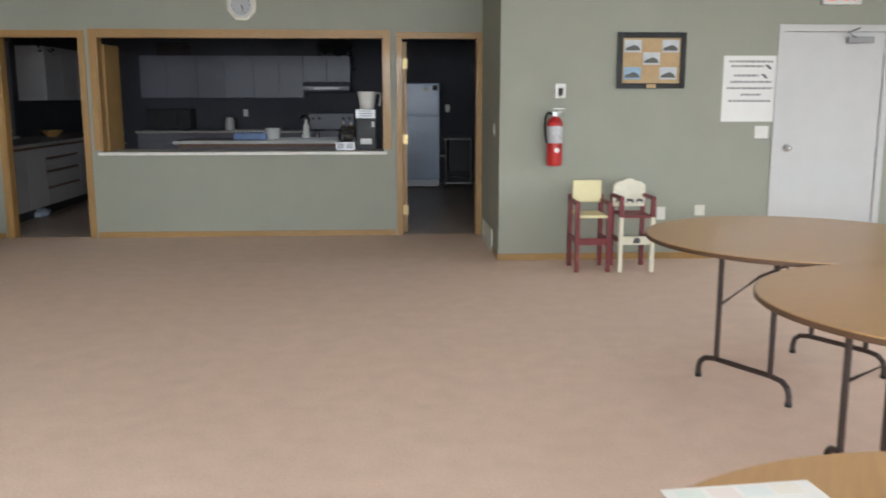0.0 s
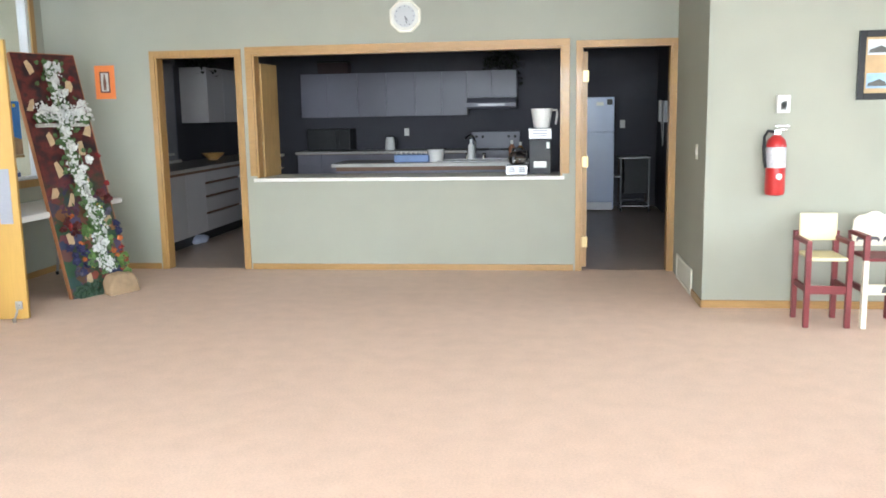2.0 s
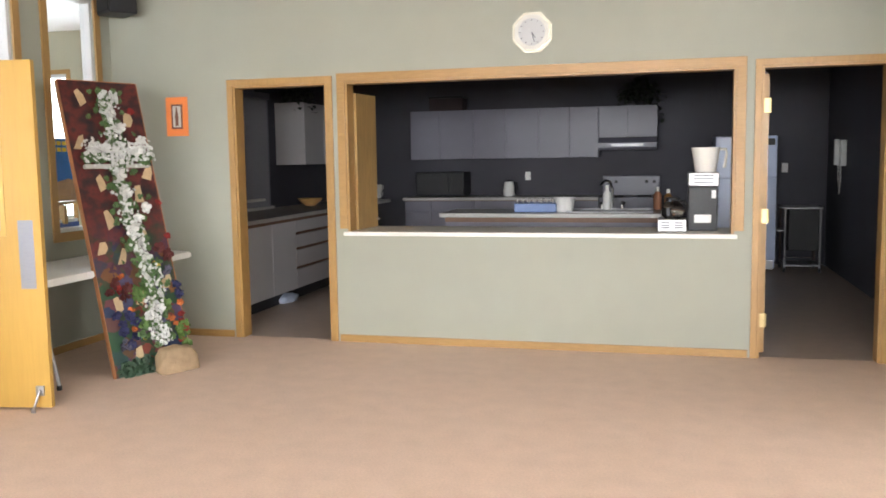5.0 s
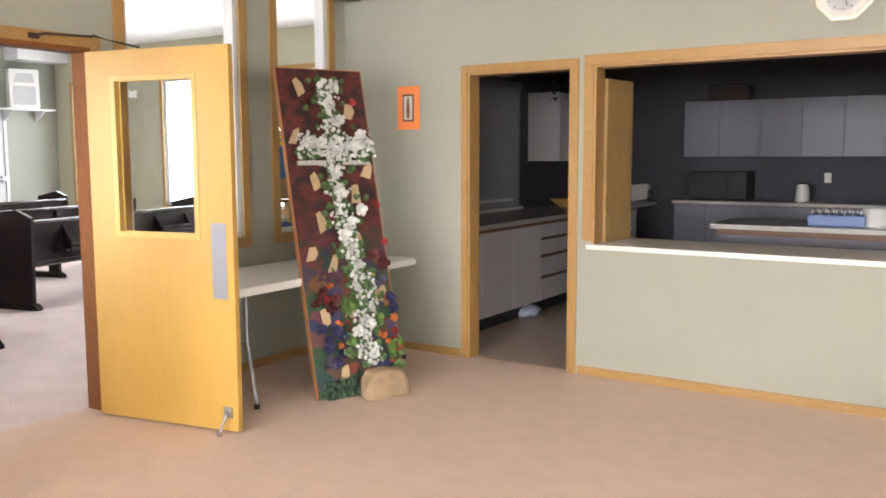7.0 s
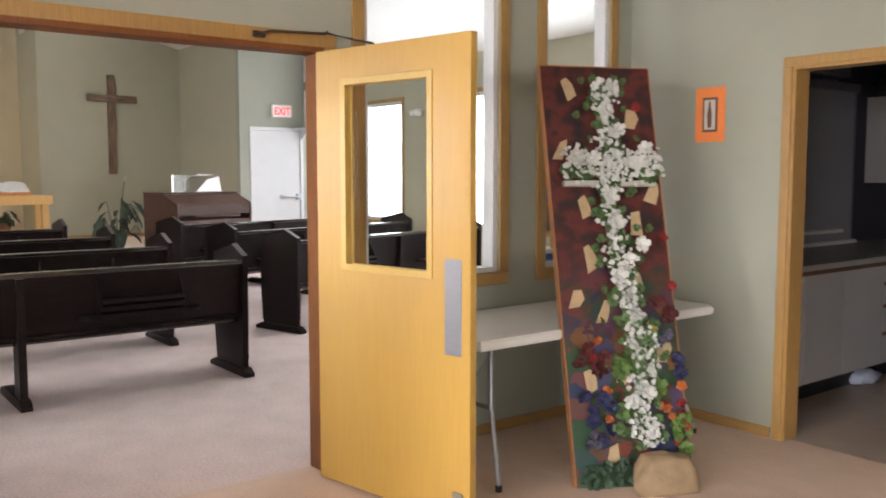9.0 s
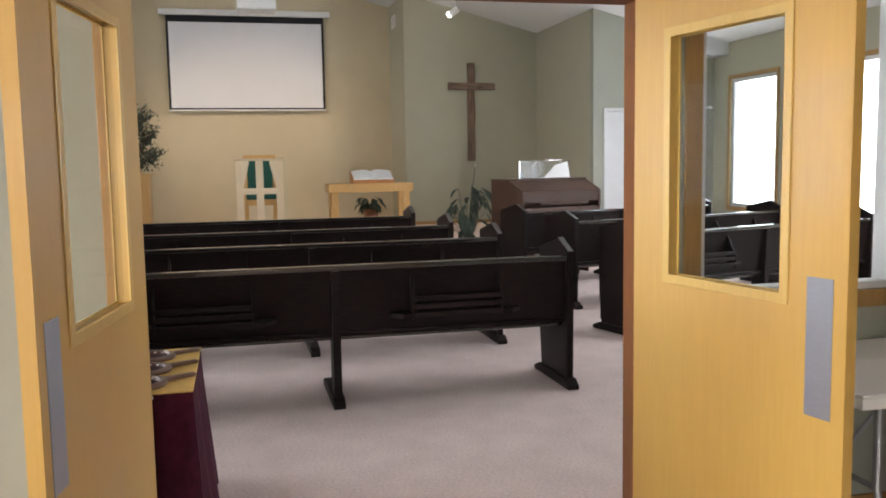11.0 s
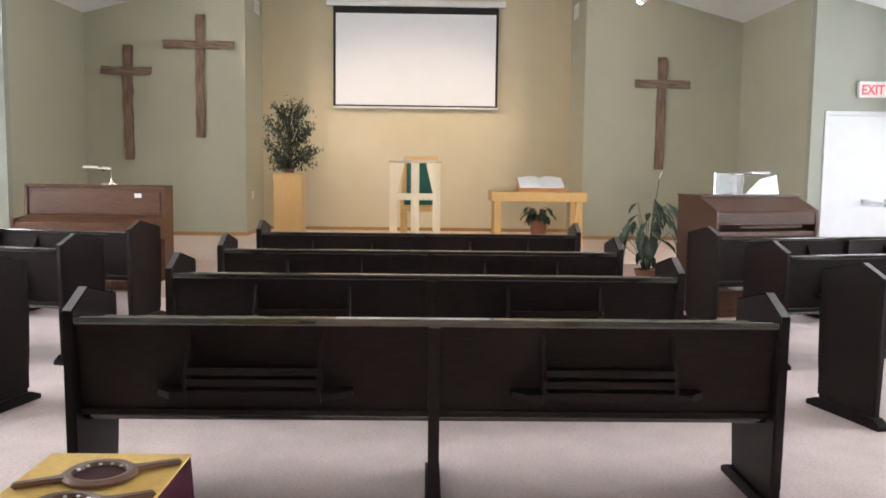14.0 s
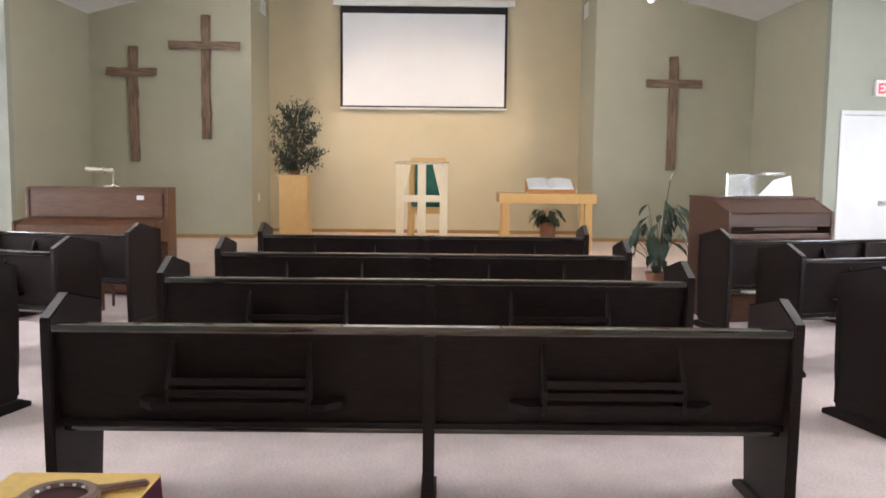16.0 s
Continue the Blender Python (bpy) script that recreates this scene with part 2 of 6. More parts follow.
# ---- mesh helpers ----
def box(bm, x0, x1, y0, y1, z0, z1, bevel=0.0, m=None):
    r = bmesh.ops.create_cube(bm, size=1)
    vs = r["verts"]
    for v in vs:
        v.co = Vector((x0 + (v.co.x + 0.5) * (x1 - x0), y0 + (v.co.y + 0.5) * (y1 - y0), z0 + (v.co.z + 0.5) * (z1 - z0)))
    if bevel:
        es = list({e for v in vs for e in v.link_edges})
        r = bmesh.ops.bevel(bm, geom=es, offset=bevel, segments=2, profile=0.6, affect="EDGES")
        vs = list({v for f in r["faces"] for v in f.verts})
    if m:
        bmesh.ops.transform(bm, matrix=m, verts=vs)
    return bm


def cube(x0, x1, y0, y1, z0, z1, bevel=0.0):
    return box(bmesh.new(), x0, x1, y0, y1, z0, z1, bevel)


def prism(bm, pts, axis, a, b):
    """A flat outline pushed along an axis from a to b. pts run in the other two axes, in xyz order."""
    def at(p, d):
        q = list(p)
        q.insert("xyz".index(axis), d)
        return q
    low = [bm.verts.new(at(p, a)) for p in pts]
    top = [bm.verts.new(at(p, b)) for p in pts]
    n = len(pts)
    fs = [bm.faces.new(low), bm.faces.new(list(reversed(top)))]
    for i in range(n):
        fs.append(bm.faces.new((low[i], top[i], top[(i + 1) % n], low[(i + 1) % n])))
    bmesh.ops.recalc_face_normals(bm, faces=fs)
    return bm


def rod(bm, p, q, r, n=10, r2=None):
    p, q = Vector(p), Vector(q)
    d = q - p
    m = Matrix.Translation((p + q) / 2) @ d.to_track_quat("Z", "Y").to_matrix().to_4x4()
    bmesh.ops.create_cone(bm, cap_ends=True, segments=n, radius1=r, radius2=r if r2 is None else r2, depth=d.length, matrix=m)
    return bm


def pipe(bm, pts, r, n=8):
    """A bent tube through the points."""
    rings = []
    for i, p in enumerate(pts):
        d = (Vector(pts[min(i + 1, len(pts) - 1)]) - Vector(pts[max(i - 1, 0)])).normalized()
        q = d.to_track_quat("Z", "Y")
        rings.append([bm.verts.new(Vector(p) + q @ Vector((r * math.cos(2 * math.pi * k / n), r * math.sin(2 * math.pi * k / n), 0))) for k in range(n)])
    fs = []
    for a, b in zip(rings, rings[1:]):
        ua = min(range(n), key=lambda k: (b[k].co - a[0].co).length)
        for k in range(n):
            fs.append(bm.faces.new((a[k], a[(k + 1) % n], b[(k + 1 + ua) % n], b[(k + ua) % n])))
    fs += [bm.faces.new(rings[0]), bm.faces.new(rings[-1])]
    bmesh.ops.recalc_face_normals(bm, faces=fs)
    return bm


def lathe(bm, prof, n=24, cx=0, cy=0):
    """A turned shape: prof is radius, height from bottom to top."""
    rings = [[bm.verts.new((cx + r * math.cos(2 * math.pi * k / n), cy + r * math.sin(2 * math.pi * k / n), z)) for k in range(n)] for r, z in prof]
    fs = []
    for a, b in zip(rings, rings[1:]):
        for k in range(n):
            fs.append(bm.faces.new((a[k], a[(k + 1) % n], b[(k + 1) % n], b[k])))
    fs += [bm.faces.new(rings[0]), bm.faces.new(rings[-1])]
    bmesh.ops.recalc_face_normals(bm, faces=fs)
    return bm


def finish(name, bm, material, smooth=False):
    me = bpy.data.meshes.new(name)
    if smooth:
        for f in bm.faces:
            f.smooth = True
        for e in bm.edges:
            if len(e.link_faces) == 2 and e.calc_face_angle(0) > 0.6:
                e.smooth = False
    bm.to_mesh(me)
    bm.free()
    me.materials.append(material)
    return me


def part(name, bm, material, parent, label="", smooth=False):
    ob = new(name, finish(name, bm, material, smooth))
    ob.parent = parent
    return tagged(ob, label)


def thing(name, at, label, category, group="", kind="", rz=0):
    ob = new(name)
    ob.matrix_world = pose(*at, 0, 0, rz)
    ob.empty_display_size = 0.1
    return tagged(ob, label, category, group, kind)


def solid(name, bm, material, label, category="", kind="", group="", smooth=False):
    return tagged(new(name, finish(name, bm, material, smooth)), label, category, group, kind)


def structure(name, bm, material, label):
    return solid(name, bm, material, label, kind="structure")


def wall(name, axis, at, thick, a, b, z0, z1, holes, material, label):
    """A wall across an axis, from at to at + thick, spanning a to b, with openings (a, b, low, high)."""
    bm = bmesh.new()

    def piece(p, q, lo, hi):
        if q - p > 1e-4 and hi - lo > 1e-4:
            n, f = min(at, at + thick), max(at, at + thick)
            box(bm, *((n, f, p, q) if axis == "x" else (p, q, n, f)), lo, hi)
    cur = a
    for p, q, lo, hi in sorted(holes):
        piece(cur, p, z0, z1)
        piece(p, q, z0, lo)
        piece(p, q, hi, z1)
        cur = q
    piece(cur, b, z0, z1)
    return structure(name, bm, material, label)


def casing(name, axis, at, out, a, b, top, material, w=0.065, low=None, label="oak casing round the opening", d=0.016):
    """Flat trim round an opening, standing d proud of a wall face; with low it runs round all four sides."""
    bm = bmesh.new()
    n, f = (at, at + out * d) if out > 0 else (at + out * d, at)

    def piece(p, q, lo, hi):
        box(bm, *((n, f, p, q) if axis == "x" else (p, q, n, f)), lo, hi, 0.003)
    z0 = 0 if low is None else low
    piece(a - w, a, z0, top)
    piece(b, b + w, z0, top)
    piece(a - w, b + w, top, top + w)
    if low is not None:
        piece(a - w, b + w, low - w, low)
    return structure(name, bm, material, label)


def liner(name, axis, n, f, a, b, z0, z1, t, material, label, sill=True):
    """The boards that line an opening's depth."""
    bm = bmesh.new()

    def piece(p, q, lo, hi):
        box(bm, *((n, f, p, q) if axis == "x" else (p, q, n, f)), lo, hi)
    piece(a, a + t, z0, z1 - t)
    piece(b - t, b, z0, z1 - t)
    piece(a, b, z1 - t, z1)
    if sill:
        piece(a + t, b - t, z0, z0 + t)
    return structure(name, bm, material, label)


def run(name, pieces, material, label, h=0.058, d=0.012):
    """Skirting: pieces are (axis, at, out, a, b, z)."""
    bm = bmesh.new()
    for axis, at, out, a, b, z in pieces:
        n, f = min(at, at + out * d), max(at, at + out * d)
        box(bm, *((n, f, a, b) if axis == "x" else (a, b, n, f)), z, z + h, 0.003)
    return structure(name, bm, material, label)


# ---- the large structure ----
D1 = (-4.413, -3.611)     # openings in the kitchen wall
PS = (-3.457, -0.572)
D2 = (-0.407, 0.395)
DO = (5.12, 6.97)       # double doors to the sanctuary
W1, W2 = (7.20, 8.09), (8.45, 9.0)
structure("floor", cube(XV, HE + 0.15, HS - 0.15, YK + 0.06, -0.1, 0), CARPET, "pinkish beige cut-pile carpet of the hall")
structure("floor_sanctuary", cube(RX - 0.15, XV, NY0 - 0.15, NY1 + 0.15, -0.1, 0), CARPET_S, "beige cut-pile carpet of the sanctuary")
structure("floor_kitchen", cube(KW - 0.02, KE + 0.15, YK + 0.06, KB + 0.15, -0.1, -0.004), VINYL, "dark sheet vinyl kitchen floor")
structure("ground", cube(-400, 400, -400, 400, -0.6, -0.5), mat("grass_ground", (0.07, 0.09, 0.04), 0.95, var=0.3), "grass outside the building")
wall("wall_kitchen", "y", YK, 0.12, XW, XS, 0, HC, [(*D1, 0, 2.045), (*PS, 0.85, 2.045), (*D2, 0, 2.045)], SAGE, "sage green painted wall with the serving hatch")
wall("wall_jog", "x", XS, 0.12, YN + 0.12, YK, 0, HC, [], SAGE, "short sage green side wall")
wall("wall_north", "y", YN, 0.12, XS, HE, 0, HC, [(2.93, 3.84, 0, 2.0)], SAGE, "sage green painted hall wall")
wall("wall_west", "x", XW, XV - XW, HS, YK + 0.12, 0, HC, [(*DO, 0, 2.07), (*W1, 0.92, 2.75), (*W2, 0.92, 2.75)], SAGE, "sage green wall between hall and sanctuary")
wall("wall_south", "y", HS, -0.15, XW, HE, 0, HC, [(a, b, 0.95, 2.55) for a, b in ADDED_WINDOWS_S], SAGE, "unseen sage green hall wall with added windows")
wall("wall_east", "x", HE, 0.15, HS, YN + 0.12, 0, HC, [(a, b, 0.95, 2.55) for a, b in ADDED_WINDOWS_E], SAGE, "unseen sage green hall wall with added windows")
structure("ceiling", cube(XV, HE + 0.15, HS - 0.15, YK + 0.12, HC, HC + 0.1), WHITE_CEIL, "white stippled hall ceiling")
wall("wall_kitchen_back", "y", KB, 0.12, KW, KE, 0, KC, [], KSHADE, "kitchen back wall, colour darkened as shade")
wall("wall_kitchen_east", "x", KE, 0.12, YK + 0.12, KB, 0, KC, [], KSHADE, "kitchen side wall, colour darkened as shade")
wall("wall_kitchen_west", "x", KW, -0.12, YK + 0.12, KB, 0, KC, [], KSHADE, "kitchen side wall, colour darkened as shade")
structure("ceiling_kitchen", cube(KW - 0.12, KE + 0.12, YK + 0.12, KB + 0.12, KC, KC + 0.1), KSHADE, "kitchen ceiling, colour darkened as shade")
wall("wall_exit_lobby", "y", YN + 1.2, 0.1, XS + 0.12, HE, 0, HC, [], WHITE, "plain wall behind the white door")

# sanctuary shell
CL = 5.4
wall("wall_nave_upper_east", "x", XV - 0.004, 0.1, NY0, NY1, HC, CL, [], SAGE, "upper part of the sanctuary's rear wall")
wall("wall_nave_rear_north", "x", XV - 0.004, 0.1, YK + 0.12, NY1, 0, HC, [], SAGE, "sanctuary rear wall")
wall("wall_nave_north", "y", NY1, 0.15, SX, XV, 0, 3.6, [(a, b, 0.70, 2.66) for a, b in NAVE_WINDOWS_N], GREY, "grey-green nave wall with tall windows")
wall("wall_nave_south", "y", NY0, -0.15, SX, XV, 0, 3.6, [(a, b, 0.70, 2.66) for a, b in NAVE_WINDOWS_S], GREY, "grey-green nave wall with tall windows")
wall("wall_end_north", "x", SX, -0.12, CY1, NY1, 0, 4.0, [(11.15, 12.02, 0, 2.2)], SAGE, "sage green end wall with the exit door")
wall("wall_end_south", "x", SX, -0.12, NY0, CY0, 0, 4.0, [], SAGE, "sage green end wall")
wall("wall_chancel_north", "y", CY1, 0.12, CX, SX - 0.12, 0, 4.2, [], GREY, "grey-green chancel side wall")
wall("wall_chancel_south", "y", CY0, -0.12, CX, SX - 0.12, 0, 4.2, [], GREY, "grey-green chancel side wall")
wall("wall_cross_north", "x", CX, -0.12, PY1, CY1 + 0.12, 0, CL, [], GREY, "grey-green wall behind one cross")
wall("wall_cross_south", "x", CX, -0.12, CY0 - 0.12, PY0, 0, CL, [], GREY, "grey-green wall behind two crosses")
wall("wall_recess_north", "y", PY1, 0.12, RX, CX - 0.12, 0, CL, [], GREY, "grey-green side of the recess")
wall("wall_recess_south", "y", PY0, -0.12, RX, CX - 0.12, 0, CL, [], GREY, "grey-green side of the recess")
wall("wall_recess", "x", RX, -0.12, PY0 - 0.12, PY1 + 0.12, 0, CL, [], TAN, "warm tan wall behind the platform")
bm = bmesh.new()
for y0, y1 in ((NY0 - 0.15, MID), (MID, NY1 + 0.15)):
    z0, z1 = vault(y0), vault(y1)
    prism(bm, [(y0, z0), (y1, z1), (y1, z1 + 0.1), (y0, z0 + 0.1)], "x", RX - 0.15, XV + 0.1)
structure("ceiling_sanctuary", bm, WHITE_CEIL, "white stippled vaulted ceiling")
bm = prism(bmesh.new(), [(12.1, 3.04), (NY1 - 0.002, 3.04), (NY1 - 0.002, vault(NY1) - 0.003), (12.1, vault(12.1) - 0.003)], "x", SX + 0.002, SX + 0.4)
structure("soffit", bm, WHITE, "white boxed soffit in the corner under the ceiling")
structure("platform", cube(RX, -14.3, CY0, CY1, 0, STAGE, 0.008), CARPET, "carpeted chancel platform")
structure("platform_step", cube(-14.3, -13.6, 3.03, 8.5, 0, 0.17, 0.008), CARPET, "carpeted step before the platform")

# trim of the hall
casing("trim_kitchen_door", "y", YK, -1, *D1, 2.045, OAK, w=0.05, label="oak casing round the kitchen doorway")
casing("trim_storage_door", "y", YK, -1, *D2, 2.045, OAK, label="oak casing round the second kitchen doorway", w=0.044)
bm = bmesh.new()
for a, b, lo, hi in ((PS[0] - 0.065, PS[0], 0.905, 2.045), (PS[1], PS[1] + 0.065, 0.905, 2.045), (PS[0] - 0.065, PS[1] + 0.065, 2.045, 2.11)):
    box(bm, a, b, YK - 0.016, YK, lo, hi, 0.003)
structure("trim_hatch", bm, OAK_H, "oak casing round the serving hatch")
liner("trim_kitchen_door_lining", "y", YK - 0.004, YK + 0.13, *D1, 0, 2.045, 0.018, OAK, "oak door lining", False)
liner("trim_storage_door_lining", "y", YK - 0.004, YK + 0.13, *D2, 0, 2.045, 0.018, OAK, "oak door lining", False)
liner("trim_hatch_lining", "y", YK - 0.004, YK + 0.13, *PS, 0.85, 2.045, 0.018, OAK, "oak lining of the serving hatch", False)
casing("trim_double_door", "x", XW, 1, *DO, 2.07, OAK, label="oak casing round the double doors")
casing("trim_double_door_nave", "x", XV - 0.004, -1, *DO, 2.07, OAK, label="oak casing round the double doors")
liner("trim_double_door_lining", "x", XV - 0.008, XW + 0.012, *DO, 0, 2.07, 0.025, JAMB, "red oak lining of the double doors", False)
casing("trim_window_one", "x", XW, 1, *W1, 2.75, OAK, w=0.07, low=0.92, label="oak casing round the interior window")
casing("trim_window_two", "x", XW, 1, *W2, 2.75, OAK, w=0.07, low=0.92, label="oak casing round the interior window")
run("baseboard", [("y", YK, -1, XW, D1[0] - 0.066, 0), ("y", YK, -1, D1[1] + 0.066, D2[0] - 0.06, 0), ("x", XS, -1, YN - 0.012, 8.12, 0), ("y", YN, -1, XS - 0.012, 2.86, 0), ("y", YN, -1, 3.91, HE, 0),
                  ("x", XW, 1, HS, DO[0] - 0.066, 0), ("x", XW, 1, DO[1] + 0.066, YK - 0.013, 0)], OAK_H, "low oak skirting")
run("baseboard_chancel", [("x", CX, 1, CY0, PY0, STAGE), ("x", CX, 1, PY1, CY1, STAGE), ("x", RX, 1, PY0, PY1, STAGE), ("y", PY0, 1, RX, CX, STAGE), ("y", PY1, -1, RX, CX, STAGE)], OAK_H, "low oak skirting")


# ---- doors ----
def glazed_leaf(name, at, rz, label, flip=1):
    """A wide maple door leaf with a glazed upper light; it runs along +x from its hinge, flip mirrors its stiles' faces."""
    d = thing(name, at, label, "door", kind="structure", rz=rz)
    W, H, T = 0.935, 2.037, 0.038
    g0, g1, h0, h1 = 0.194, 0.705, 1.057, 1.877
    bm = bmesh.new()
    for a, b, lo, hi in ((0, g0, 0, H), (g1, W, 0, H), (g0, g1, 0, h0), (g0, g1, h1, H)):
        box(bm, a, b, -T / 2, T / 2, lo + 0.012, hi)
    leaf = part("leaf", bm, MAPLE, d)
    for s in (-1, 1):
        bm = bmesh.new()
        w = 0.026
        y0, y1 = sorted((s * T / 2, s * (T / 2 + 0.006)))
        for a, b, lo, hi in ((g0 - w, g0 + 0.006, h0 - w, h1 + w), (g1 - 0.006, g1 + w, h0 - w, h1 + w), (g0, g1, h0 - w, h0 + 0.006), (g0, g1, h1 - 0.006, h1 + w)):
            box(bm, a, b, y0, y1, lo, hi, 0.003)
        part("glazing_bead", bm, MAPLE_L, d, "pale maple glazing bead")
        y0, y1 = sorted((s * T / 2, s * (T / 2 + 0.003)))
        part("push_plate", cube(W - 0.136, W - 0.045, y0, y1, 0.722, 1.123, 0.0012), PUSH, d, "brushed aluminium push plate")
    pane = part("pane", cube(g0, g1, -0.003, 0.003, h0, h1), GLASS, d, "clear glass pane")
    pane.visible_shadow = False
    bm = bmesh.new()
    s = flip
    rod(bm, (W - 0.06, s * 0.03, 0.115), (W - 0.06, s * 0.05, 0.115), 0.012)
    pipe(bm, [(W - 0.06, s * 0.045, 0.115), (W - 0.065, s * 0.06, 0.07), (W - 0.075, s * 0.085, 0.02)], 0.008)
    rod(bm, (W - 0.075, s * 0.085, 0.0), (W - 0.078, s * 0.09, 0.03), 0.013)
    box(bm, W - 0.085, W - 0.035, min(s * T / 2, s * 0.034), max(s * T / 2, s * 0.034), 0.085, 0.145, 0.003)
    part("door_holder", bm, STEEL, d, "kick-down steel door holder", smooth=True)
    for z in (0.25, 1.0, 1.8):
        bm = bmesh.new()
        rod(bm, (-0.006, flip * -0.02, z - 0.05), (-0.006, flip * -0.02, z + 0.05), 0.008)
        part("hinge", bm, STEEL, d)
    return d


LEAF_TURN = 11
glazed_leaf("door_1", (XW + 0.062, 6.914, 0), LEAF_TURN, "honey maple door with glass light, standing open", -1)
glazed_leaf("door_2", (XW + 0.05, DO[0] + 0.045, 0), -8.5, "honey maple door with glass light, standing open", 1)
bm = bmesh.new()
box(bm, XW + 0.017, XW + 0.03, 6.6, 6.66, 2.085, 2.115, 0.004)
pipe(bm, [(XW + 0.03, 6.63, 2.1), (XW + 0.08, 6.66, 2.11), (XW + 0.1, 6.92, 2.12), (XW + 0.1, 6.94, 2.13)], 0.007)
pipe(bm, [(XW + 0.1, 6.93, 2.125), (XW + 0.2, 7.02, 2.09), (XW + 0.36, 7.02, 2.055)], 0.006)
solid("door_closer_arm", bm, BROWNMETAL, "dark metal closer arm above the maple door", "door closer", smooth=True)

# storage doorway's leaf, folded back into the kitchen
d3 = thing("door_3", (D2[0] + 0.045, YK + 0.145, 0), "oak door standing open into the kitchen", "door", kind="structure", rz=92)
part("leaf", cube(0, 0.74, -0.02, 0.02, 0.012, 2.0), OAK, d3)
for z in (0.25, 1.0, 1.78):
    bm = cube(-0.012, 0.004, -0.024, 0.024, z - 0.05, z + 0.05, 0.001)
    rod(bm, (-0.01, -0.026, z - 0.05), (-0.01, -0.026, z + 0.05), 0.008)
    part("hinge", bm, BRASS, d3, "brass butt hinge")

# white steel door of the hall
d4 = thing("door_4", (2.93, YN, 0), "white painted steel door, closed", "door", kind="structure")
bm = bmesh.new()
for a, b, lo, hi in ((-0.06, 0, 0, 2.0), (0.91, 0.97, 0, 2.0), (-0.06, 0.97, 2.0, 2.06)):
    box(bm, a, b, -0.018, 0.10, lo, hi, 0.004)
part("door_frame", bm, WHITE, d4)
part("leaf", cube(0.004, 0.906, 0.0, 0.044, 0.01, 1.996, 0.002), WHITE, d4)
bm = bmesh.new()
rod(bm, (0.075, 0.0, 0.99), (0.075, -0.012, 0.99), 0.034, 20)
rod(bm, (0.075, -0.012, 0.99), (0.075, -0.04, 0.99), 0.012, 12)
bmesh.ops.create_uvsphere(bm, u_segments=16, v_segments=10, radius=0.028, matrix=pose(0.075, -0.055, 0.99))
part("door_knob", bm, CHROME, d4, "chrome door knob", smooth=True)
bm = cube(0.55, 0.78, -0.055, -0.002, 1.90, 1.955, 0.006)
part("closer_body", bm, STEEL, d4, "grey door closer")
bm = bmesh.new()
pipe(bm, [(0.6, -0.06, 1.95), (0.5, -0.13, 1.985), (0.66, -0.02, 2.03)], 0.008)
part("closer_arm", bm, ALU, d4, smooth=True)
for z in (0.95, 0.25, 1.75):
    part("hinge", cube(0.90, 0.918, -0.012, 0.0, z - 0.05, z + 0.05, 0.002), ALU, d4)

# white exit door of the sanctuary
d5 = thing("door_5", (SX, 11.15, 0), "white painted exit door with panic bar", "door", kind="structure")
bm = bmesh.new()
for a, b, lo, hi in ((-0.055, 0, 0, 2.2), (0.87, 0.925, 0, 2.2), (-0.055, 0.925, 2.2, 2.255)):
    box(bm, -0.1, 0.018, a, b, lo, hi, 0.004)
part("door_frame", bm, WHITE, d5)
part("leaf", cube(-0.045, -0.004, 0.004, 0.866, 0.01, 2.196, 0.002), WHITE, d5)
bm = cube(-0.004, 0.03, 0.48, 0.58, 1.06, 1.13, 0.006)
rod(bm, (0.05, 0.5, 1.10), (0.05, 0.84, 1.08), 0.016)
box(bm, -0.004, 0.05, 0.78, 0.86, 1.04, 1.14, 0.006)
part("panic_bar", bm, ALU, d5, "grey metal panic bar", smooth=True)


# ---- windows ----
def interior_window(name, a, b, z0, z1):
    w = thing(name, (XW, (a + b) / 2, z0), "tall interior window with a white inner frame", "window", kind="structure")
    h, L = (b - a) / 2, z1 - z0
    bm = bmesh.new()
    for p, q, lo, hi in ((-h, -h + 0.03, 0, L), (h - 0.03, h, 0, L), (-h + 0.03, h - 0.03, 0, 0.03), (-h + 0.03, h - 0.03, L - 0.03, L)):
        box(bm, -0.1, -0.012, p, q, lo, hi, 0.003)
    part("window_frame", bm, WHITE, w)
    pane = part("pane", cube(-0.063, -0.057, -h + 0.03, h - 0.03, 0.03, L - 0.03), GLASS, w)
    pane.visible_shadow = False
    return w


interior_window("window_1", *W1, 0.92, 2.75)
interior_window("window_2", *W2, 0.92, 2.75)


